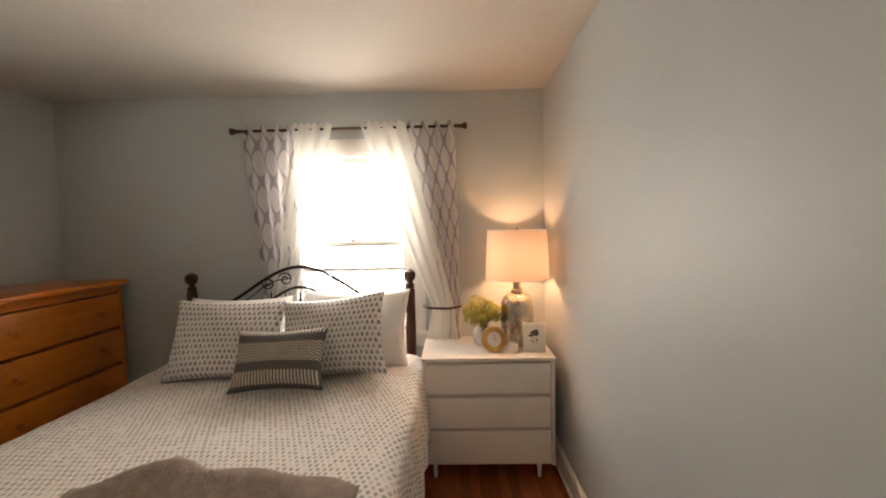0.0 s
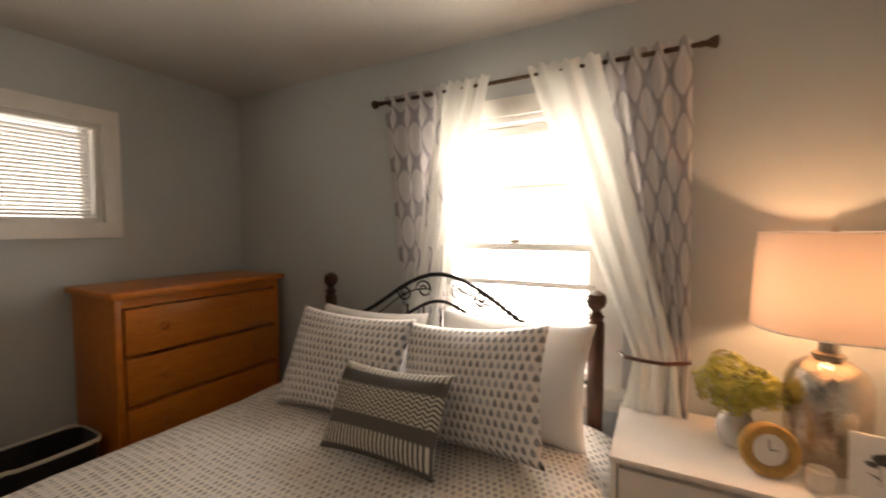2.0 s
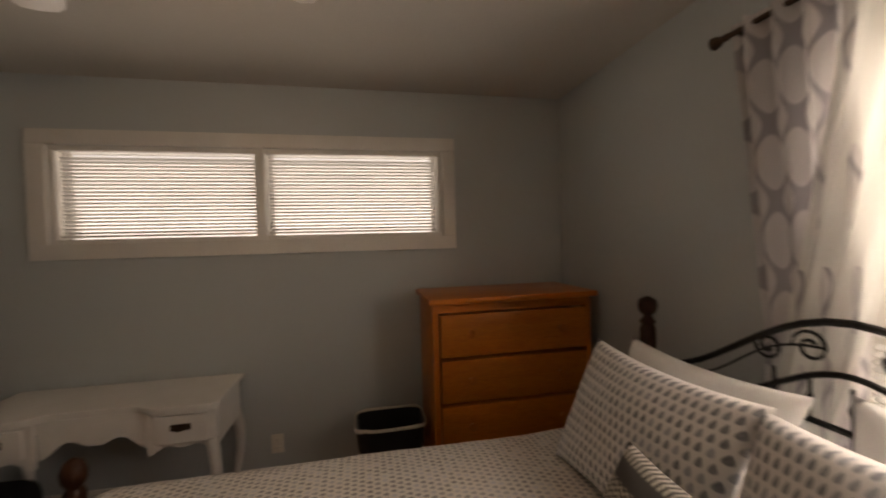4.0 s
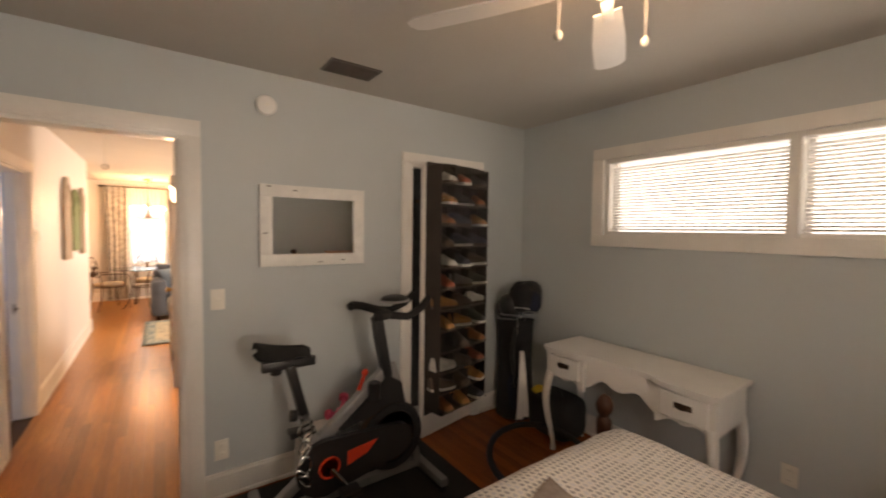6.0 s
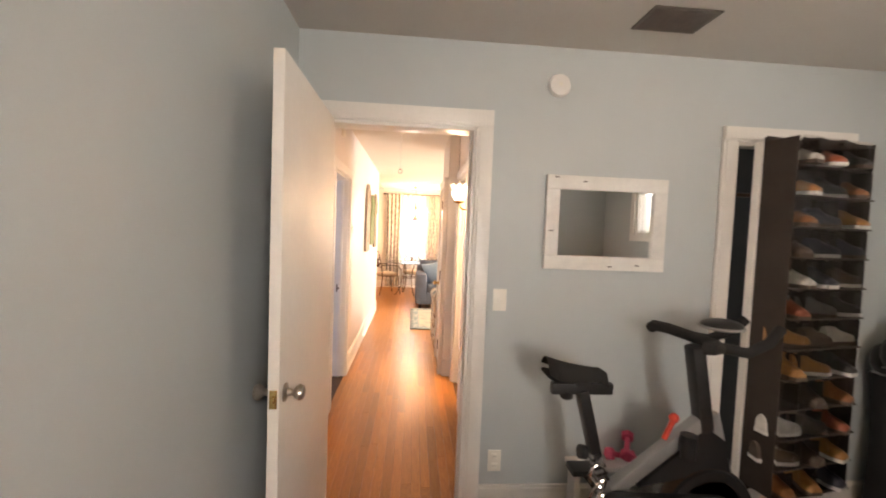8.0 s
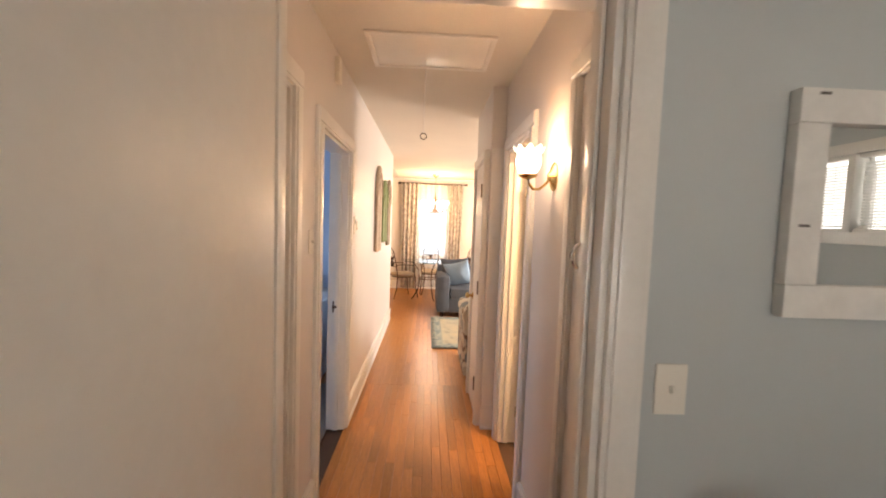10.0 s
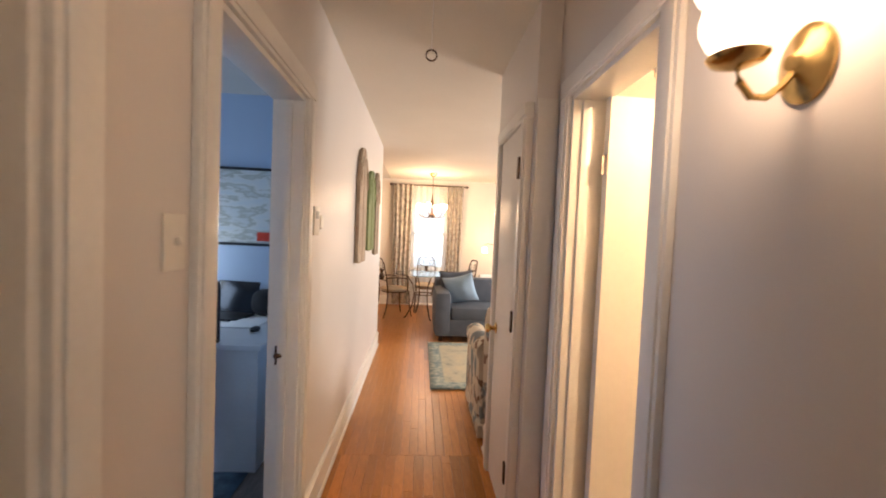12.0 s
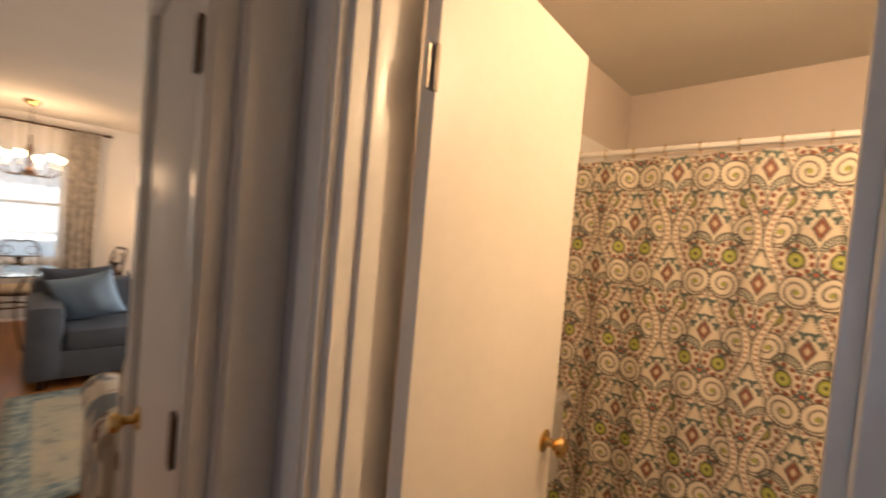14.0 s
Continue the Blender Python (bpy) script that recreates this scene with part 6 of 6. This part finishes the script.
solid("area_rug", G().sheet(lambda s, t: (-2.585 + 2.0 * s, -9.25 + 1.56 * t, 0.010 + 0.002 * noise.noise(Vector((s * 9, t * 9, 0)))), 30, 22, lambda s, t: (2 * s, 1.45 * t)), rug_mat, "faded sage and cream rug before the sofa", "rug", smooth=180).modifiers.new("thick", "SOLIDIFY").thickness = -0.009
ac = thing("armchair", "armchair in cream fabric with a floral scroll print", "armchair", (-0.88, -7.52, 0))
part("seat_base", G().box((-0.74, 0.02, 0.10), (-0.02, 0.72, 0.36), 0.03), floral_mat, ac)
part("backrest", G().box((-0.72, 0.56, 0.12), (-0.04, 0.76, 0.94), 0.08), floral_mat, ac)
for x in (-0.76, -0.14):
    part("armrest", G().box((x, 0.0, 0.10), (x + 0.14, 0.66, 0.62), 0.05).lathe([(0.075, 0), (0.082, 0.02), (0.082, 0.60), (0.07, 0.62)], n=20, m=pose(x + 0.075, 0.64, 0.60, 90, 0, 0)), floral_mat, ac, "rolled floral armrest")
part("seat_cushion", G().box((-0.62, 0.0, 0.35), (-0.15, 0.58, 0.50), 0.05), floral_mat, ac)
part("skirt", G().box((-0.755, 0.005, 0.03), (-0.005, 0.735, 0.12), 0.004), floral_mat, ac)
for x in (-0.68, -0.08):
    for y in (0.06, 0.66):
        part("foot", G().box((x - 0.025, y - 0.025, 0), (x + 0.025, y + 0.025, 0.05), 0.003), walnut_mat, ac)

dt = thing("dining_table", "round glass dining table on a scrolled bronze base", "dining table", (-0.52, -10.85, 0))
part("tabletop", G().lathe([(0.50, 0.738), (0.505, 0.744), (0.50, 0.75)], n=48), table_glass, dt, "clear glass top")
part("base_ring", G().tube([(0.17 * math.cos(k * tp / 24), 0.17 * math.sin(k * tp / 24), 0.40) for k in range(24)], 0.010, 6, True), bronze_mat, dt)
for k in range(4):
    a = k * math.pi / 2 + 0.4
    part("leg", G().tube([(r * math.cos(a), r * math.sin(a), z) for r, z in ((0.34, 0.012), (0.30, 0.03), (0.20, 0.20), (0.16, 0.40), (0.20, 0.58), (0.30, 0.70), (0.28, 0.736), (0.22, 0.73))], 0.012), bronze_mat, dt)


def iron_chair(m):
    t = thing("dining_chair", "bronze metal dining chair with beige padded seat", "chair", group="chairs round the dining table")
    part("seat", G().blob((0, 0, 0.46), (0.22, 0.22, 0.045), 22, None, 0.7), beige_cloth, t)
    part("seat_ring", G().tube([(0.21 * math.cos(k * tp / 20), 0.21 * math.sin(k * tp / 20), 0.42) for k in range(20)], 0.010, 6, True), bronze_mat, t)
    for s in (-1, 1):
        part("leg", G().tube([(0.19 * s, -0.19, 0.43), (0.20 * s, -0.20, 0.2), (0.22 * s, -0.24, 0.0)], 0.011), bronze_mat, t)
        part("leg", G().tube([(0.18 * s, 0.19, 0.43), (0.19 * s, 0.21, 0.2), (0.21 * s, 0.27, 0.0)], 0.011), bronze_mat, t)
        part("back_post", G().tube([(0.18 * s, 0.19, 0.42), (0.18 * s, 0.22, 0.65), (0.16 * s, 0.27, 0.90), (0.12 * s, 0.29, 0.965)], 0.011), bronze_mat, t)
        part("armrest", G().tube([(0.18 * s, 0.23, 0.66), (0.23 * s, 0.05, 0.67), (0.24 * s, -0.12, 0.655), (0.21 * s, -0.16, 0.60), (0.20 * s, -0.16, 0.43)], 0.010), bronze_mat, t)
    part("top_rail", G().tube([(-0.12, 0.29, 0.965), (-0.06, 0.29, 0.985), (0, 0.29, 0.965), (0.06, 0.29, 0.985), (0.12, 0.29, 0.965)], 0.010), bronze_mat, t)
    for z in (0.62, 0.80):
        part("back_rail", G().bar((-0.17, 0.225 + (z - 0.62) * 0.12, z), (0.17, 0.225 + (z - 0.62) * 0.12, z), 0.008), bronze_mat, t)
    part("back_splat", G().lathe([(0.03, 0.62), (0.055, 0.68), (0.02, 0.74), (0.045, 0.80)], (0, 0.235, 0), 12), bronze_mat, t)
    for k in range(2):
        part("back_scroll", G().tube([(0.10 * (2 * k - 1) + 0.04 * math.cos(a), 0.255, 0.87 + 0.05 * math.sin(a)) for a in [i * tp / 16 for i in range(16)]], 0.006, 6, True), bronze_mat, t)
    t.matrix_world = m
    return t


ch0 = iron_chair(pose(-0.02, -10.95, 0, 0, 0, -62))
copy_thing(ch0, pose(-0.58, -11.52, 0, 0, 0, 182))
copy_thing(ch0, pose(-1.14, -11.10, 0, 0, 0, 105))
cn = thing("chandelier", "bronze chandelier with six lit candle bulbs", "chandelier", (-0.62, -11.1, -0.085))
part("ceiling_cup", G().lathe([(0.02, 2.50), (0.06, 2.53), (0.065, 2.56)], n=20), brass_mat, cn)
part("chain", G().tube([(0.004 * math.sin(i * 2), 0.004 * math.cos(i * 2), 2.51 - 0.022 * i) for i in range(14)], 0.005, 6), bronze_mat, cn)
part("stem", G().lathe([(0.010, 1.78), (0.035, 1.80), (0.045, 1.84), (0.020, 1.88), (0.014, 2.0), (0.030, 2.06), (0.012, 2.12), (0.010, 2.21)], n=16), bronze_mat, cn)
for k in range(6):
    a = k * tp / 6 + 0.25
    arm = part("arm", G().tube([(r * math.cos(a), r * math.sin(a), z) for r, z in ((0.02, 1.84), (0.08, 1.79), (0.17, 1.79), (0.235, 1.84), (0.24, 1.88))], 0.007), bronze_mat, cn)
    part("candle_sleeve", G().lathe([(0.022, 1.88), (0.024, 1.885), (0.010, 1.89), (0.010, 1.95)], (0.24 * math.cos(a), 0.24 * math.sin(a), 0), 12), cream_mat, arm)
    part("bulb", G().lathe([(0.012, 1.945), (0.034, 1.965), (0.040, 1.995), (0.030, 2.02), (0.002, 2.03)], (0.24 * math.cos(a), 0.24 * math.sin(a), 0), 12), bulb_mat, arm, "glowing candle bulb").visible_shadow = False
rd = thing("dining_curtain_rod", "dark curtain rod above the dining window", "curtain rod")
part("rod", G().bar((-1.29, -11.92, 2.355), (0.14, -11.92, 2.355), 0.013), bronze_mat, rd)
for x in (-1.31, 0.16):
    part("finial", G().blob((x, -11.92, 2.355), (0.035, 0.022, 0.022), 12), bronze_mat, rd)
for k in range(8):
    x = -1.2 + k * 0.19
    part("curtain_ring", G().tube([(x, -11.92 + 0.024 * math.cos(a), 2.350 + 0.024 * math.sin(a)) for a in [i * tp / 12 for i in range(12)]], 0.003, 5, True), bronze_mat, rd)
curtain("floral_curtain", bokeh_mat, "taupe floral curtain beside the dining window", (-0.26, 0.11), (-0.25, 0.09), (-0.25, 0.09), 2.355, 1.0, 0.03, -11.90, 4, 0.03, 0.6, group="dining curtains")
curtain("floral_curtain", bokeh_mat, "taupe floral curtain beside the dining window", (-1.24, -0.95), (-1.23, -0.95), (-1.23, -0.95), 2.355, 1.0, 0.03, -11.90, 4, 0.03, 0.6, group="dining curtains")
curtain("sheer_dining_curtain", thin_sheer, "white sheer panel drawn across the dining window", (-0.97, -0.24), (-0.96, -0.25), (-0.96, -0.25), 2.34, 1.0, 0.05, -11.942, 6, 0.010, 0.9, group="dining curtains")
fl_ = thing("floor_lamp", "dark floor lamp with three lit glass lantern shades", "floor lamp", (-1.84, -11.62, 0))
part("base_plate", G().lathe([(0.14, 0), (0.14, 0.012), (0.03, 0.03)], n=28), bronze_mat, fl_)
part("pole", G().bar((0, 0, 0.02), (0, 0, 1.72), 0.011), bronze_mat, fl_)
for a, z, rad in ((0.1, 1.10, 0.18), (3.6, 1.42, 0.07), (3.0, 1.12, 0.09)):
    x, y = rad * math.cos(a), rad * math.sin(a)
    arm = part("arm", G().tube([(0, 0, z + 0.16), (x * 0.7, y * 0.7, z + 0.18), (x, y, z + 0.16), (x, y, z + 0.11)], 0.006), bronze_mat, fl_)
    part("glass_shade", G().lathe([(0.045, z), (0.055, z + 0.03), (0.05, z + 0.09), (0.025, z + 0.115)], (x, y, 0), 18), frost_mat, arm, "glowing amber glass shade").visible_shadow = False
    part("shade_cage", G().tube([(x + 0.057 * math.cos(k * tp / 16), y + 0.057 * math.sin(k * tp / 16), z + 0.03) for k in range(16)], 0.004, 5, True), bronze_mat, arm)

# ---- office ----
od = thing("office_desk", "white office desk with a solid end cabinet", "desk")
part("side_top", G().box((0.44, -7.38, 0.72), (0.98, -6.40, 0.75), 0.004), white_mat, od)
part("end_cabinet", G().box((0.46, -7.36, 0.0), (0.70, -6.42, 0.719), 0.004), white_mat, od)
part("main_top", G().box((0.98, -7.38, 0.72), (2.4, -6.95, 0.75), 0.004), white_mat, od)
part("end_panel", G().box((2.36, -7.36, 0.0), (2.4, -6.97, 0.719), 0.003), white_mat, od)
lp = thing("laptop", "open black laptop on the white desk", "laptop", (0.98, -7.10, 0.75), 170)
part("keyboard_base", G().box((-0.17, -0.12, 0.0), (0.17, 0.12, 0.018), 0.004), black_mat, lp)
part("screen", G().box((-0.17, 0, 0), (0.17, 0.010, 0.24), 0.004, pose(0, 0.12, 0.015, -15, 0, 0)), screen_mat, lp)
solid("paper_stack", G().box((0.62, -7.05, 0.7505), (0.86, -6.78, 0.760), 0.002, pose(0, 0, 0)), paper_mat, "loose white papers on the office desk", "papers")
solid("computer_mouse", G().blob((0.60, -6.72, 0.7665), (0.03, 0.05, 0.017), 14), black_mat, "small black computer mouse on the desk", "mouse")
solid("desk_bag", G().blob((0.72, -7.22, 0.85), (0.10, 0.09, 0.10), 16, None, 0.7), dark_mat, "slumped dark bag on the office desk", "bag")
oc = thing("office_chair", "tall black padded office chair", "office chair", (1.02, -6.25, 0), 160)
part("backrest", G().box((-0.24, 0.20, 0.50), (0.24, 0.33, 1.12), 0.06), dark_mat, oc)
part("seat", G().box((-0.26, -0.26, 0.42), (0.26, 0.26, 0.53), 0.05), dark_mat, oc)
for s in (-1, 1):
    part("armrest", G().tube([(0.27 * s, 0.22, 0.60), (0.30 * s, 0.1, 0.68), (0.30 * s, -0.15, 0.68), (0.28 * s, -0.16, 0.48)], 0.022), black_mat, oc)
part("gas_lift", G().lathe([(0.03, 0.10), (0.03, 0.42)], n=14), black_mat, oc)
for k in range(5):
    a = k * tp / 5
    lg = part("base_spoke", G().bar((0, 0, 0.11), (0.28 * math.cos(a), 0.28 * math.sin(a), 0.07), 0.02), black_mat, oc)
    part("caster", G().blob((0.28 * math.cos(a), 0.28 * math.sin(a), 0.03), (0.03, 0.03, 0.03), 10), black_mat, lg)
oa = thing("framed_map", "wide coastal chart in a thin black frame", "picture", (1.15, -7.385, 1.58))
for nm, a, b in (("frame_top", (-0.45, -0.012, 0.29), (0.45, 0.015, 0.31)), ("frame_bottom", (-0.45, -0.012, -0.31), (0.45, 0.015, -0.29)), ("frame_side", (-0.45, -0.012, -0.29), (-0.43, 0.015, 0.29)), ("frame_side", (0.43, -0.012, -0.29), (0.45, 0.015, 0.29))):
    part(nm, G().box(a, b, 0.002), black_mat, oa)
part("print", G().box((-0.43, -0.010, -0.29), (0.43, -0.002, 0.29)), art_mat, oa, "pale chart print")
part("red_label", G().box((-0.38, -0.002, -0.27), (-0.28, 0.0, -0.20)), red_mat, oa)
ol = thing("desk_lamp", "small lit white lamp on the office desk", "lamp", (1.5, -7.15, 0.75))
part("stem", G().lathe([(0.06, 0), (0.06, 0.015), (0.012, 0.03), (0.012, 0.34)], n=18), chrome_mat, ol)
part("shade", G().lathe([(0.09, 0.33), (0.075, 0.47)], n=24), glow("lit_white_shade", (0.85, 0.92, 1.0), 2.2), ol, "glowing white shade").visible_shadow = False
solid("office_rug", G().sheet(lambda s, t: (0.5 + 1.7 * s, -6.5 + 1.3 * t, 0.004 + 0.002 * noise.noise(Vector((s * 9, t * 9, 0)))), 20, 16), carpet_bl, "mottled blue office rug on laminate", "rug", smooth=180).modifiers.new("thick", "SOLIDIFY").thickness = -0.005
of = thing("office_fan", "grey office ceiling fan seen through the doorway", "ceiling fan", (1.55, -6.2, 0))
part("hub", G().lathe([(0.03, 2.47), (0.03, 2.36), (0.10, 2.34), (0.10, 2.24), (0.05, 2.20)], n=20), silver_mat, of)
for k in range(4):
    part("blade", moved(G().prism([(0.14, -0.05), (0.58, -0.07), (0.60, 0.07), (0.14, 0.05)], -0.004, 0.004), pose(0, 0, 2.29, 0, 0, 20 + 90 * k) @ pose(0, 0, 0, 8, 0, 0)), silver_mat, of)

# ---- bathroom ----
sr = thing("shower_rod", "white curtain rod above the tub with hooks", "shower rod")
part("rod", G().bar((-2.62, -6.15, 1.915), (-2.62, -4.42, 1.915), 0.013), white_mat, sr)
for k in range(13):
    y = -6.08 + k * 0.132
    part("hook", G().tube([(-2.62 + 0.018 * math.cos(a), y, 1.910 + 0.026 * math.sin(a)) for a in [i * tp / 12 for i in range(12)]], 0.0025, 5, True), brass_mat, sr)


def shower(s, t):
    y = -6.10 + 1.62 * s
    return (-2.62 + (0.008 + 0.008 * t) * math.sin(s * tp * 9 + 1.2 * noise.noise(Vector((s * 4, t, 0)))) + 0.02 * noise.noise(Vector((s * 3, t * 2, 4))), y, 1.885 - 0.010 * abs(math.sin(s * math.pi * 13)) * (1 - t) - 1.80 * t)


solid("shower_curtain", G().sheet(shower, 160, 30, lambda s, t: (1.85 * s, 1.80 * t)), paisley_mat, "cream shower curtain with multicolour paisley scrolls", "shower curtain", smooth=180)
tub = thing("bathtub", "white built-in bathtub behind the curtain", "bathtub")
part("apron", G().box((-2.74, -6.14, 0.0), (-2.68, -4.44, 0.45), 0.02), ceramic_mat, tub)
part("rim", G().box((-3.39, -6.14, 0.42), (-3.30, -4.44, 0.47), 0.01), ceramic_mat, tub)
part("basin_floor", G().box((-3.39, -6.14, 0.0), (-2.75, -4.44, 0.08), 0.01), ceramic_mat, tub)
bl_ = thing("tub_surround", "white tub surround panel with a trim strip", "tub surround", kind="structure")
part("panel", G().box((-3.396, -6.14, 0.45), (-3.385, -4.44, 2.06), 0.002), white_mat, bl_)
part("end_panel", G().box((-3.385, -6.145, 0.45), (-2.60, -6.135, 2.06), 0.002), white_mat, bl_)
bv = thing("bath_vent", "cream louvred wall register high in the bathroom", "air vent", (-1.82, -6.148, 2.375))
part("frame", G().box((-0.20, 0, -0.09), (0.20, 0.012, -0.07), 0.003).box((-0.20, 0, 0.07), (0.20, 0.012, 0.09), 0.003).box((-0.20, 0, -0.07), (-0.18, 0.012, 0.07), 0.003).box((0.18, 0, -0.07), (0.20, 0.012, 0.07), 0.003), cream_mat, bv)
part("backing", G().box((-0.18, 0, -0.07), (0.18, 0.002, 0.07)), vent_mat, bv)
for k in range(8):
    part("fin", G().box((0.008 + k * 0.0225, 0.002, -0.07), (0.012 + k * 0.0225, 0.010, 0.07)), cream_mat, bv)
part("damper_plate", G().box((-0.18, 0.002, -0.07), (0.0, 0.009, 0.07), 0.002), cream_mat, bv)
toil = thing("toilet", "white toilet beyond the open bathroom door", "toilet", (-2.2, -5.88, 0), 180)
part("tank", G().box((-0.22, -0.24, 0.38), (0.22, -0.05, 0.75), 0.03), ceramic_mat, toil)
part("tank_lid", G().box((-0.23, -0.25, 0.75), (0.23, -0.04, 0.785), 0.01), ceramic_mat, toil)
part("bowl", G().lathe([(0.12, 0), (0.11, 0.12), (0.18, 0.33), (0.19, 0.39), (0.15, 0.39)], (0, -0.32 + 0.12, 0), 24), ceramic_mat, toil)
toil.matrix_world = pose(-2.2, -5.86, 0, 0, 0, 0) @ pose(0, -0.02, 0)
wh = thing("wall_hook", "thin black wire hook on the bathroom wall", "hook", (-1.98, -6.15, 1.66))
part("hook_wire", G().tube([(0.0, 0.004, 0.0), (0.0, 0.012, -0.05), (0.0, 0.045, -0.065), (0.0, 0.065, -0.03)], 0.003, 6).tube([(0.0, 0.004, 0.0), (0.01, 0.03, 0.05), (0.02, 0.05, 0.10)], 0.003, 6), iron_mat, wh)
part("hook_plate", G().box((-0.012, 0.0, -0.03), (0.012, 0.006, 0.03), 0.002), iron_mat, wh)
bt = thing("bath_ceiling_light", "small lit round bathroom ceiling light", "ceiling light", (-1.75, -4.75, 0))
part("base", G().lathe([(0.12, 2.455), (0.12, 2.47)], n=24), white_mat, bt)
part("globe", G().lathe([(0.004, 2.33), (0.07, 2.35), (0.10, 2.40), (0.10, 2.455)], n=24), frost_mat, bt, "glowing glass globe").visible_shadow = False

# ---- strip floors, laid along the hall ----


def strips(floor, xa, xb, ya, yb, mat, seed, limit, name="plank", w=0.0575):
    """Oak strips with staggered ends; past the limit they are joined into one part."""
    rr = random.Random(seed)
    lengths = (0.9, 1.2, 1.5)
    meshes = [G().box((-w / 2 + 0.0006, -L / 2 + 0.0006, -0.012), (w / 2 - 0.0006, L / 2 - 0.0006, 0.0), 0.0009).mesh("plank", mat) for L in lengths]
    rest, made = G(), 0
    n = int(round((xb - xa) / w))
    for i in range(n):
        x = xa + (i + 0.5) * (xb - xa) / n
        y = yb + rr.uniform(0.0, 0.8)
        while y > ya:
            k = rr.randrange(3)
            L = lengths[k]
            lo, hi = max(y - L, ya), min(y, yb)
            if hi - lo > 0.003:
                whole = abs((hi - lo) - L) < 1e-6
                if made < limit:
                    ob = new(name, meshes[k])
                    ob.parent = floor
                    ob.matrix_basis = pose(x, (lo + hi) / 2, rr.uniform(-0.0004, 0.0002)) @ Matrix.Diagonal((1, (hi - lo) / L, 1, 1))
                    made += 1
                else:
                    rest.add([(x + sx * (w / 2 - 0.0006), yy, z) for z in (-0.012, 0.0) for sx, yy in ((-1, lo + 0.0006), (1, lo + 0.0006), (1, hi - 0.0006), (-1, hi - 0.0006))], [(4, 5, 6, 7), (0, 1, 5, 4), (1, 2, 6, 5), (2, 3, 7, 6), (3, 0, 4, 7)])
            y -= L
    if rest.v:
        ob = part("floor_strips", rest, mat, floor, "", None)
        tagged(ob, kind="stuff")


strips(floor_hall, -1.03, 0.06, -6.62, -3.93, oak_mat, 1, 300)
strips(floor_bed, -3.49, 0.0, -3.93, 0.0, oak_dark, 2, 300)
strips(floor_liv, -2.9, 0.5, -12.0, -6.62, oak_mat, 3, 240)
strips(floor_liv, -4.4, -2.9, -12.0, -6.62, oak_mat, 4, 0)
strips(floor_liv, 0.5, 2.08, -12.0, -9.12, oak_mat, 5, 0)
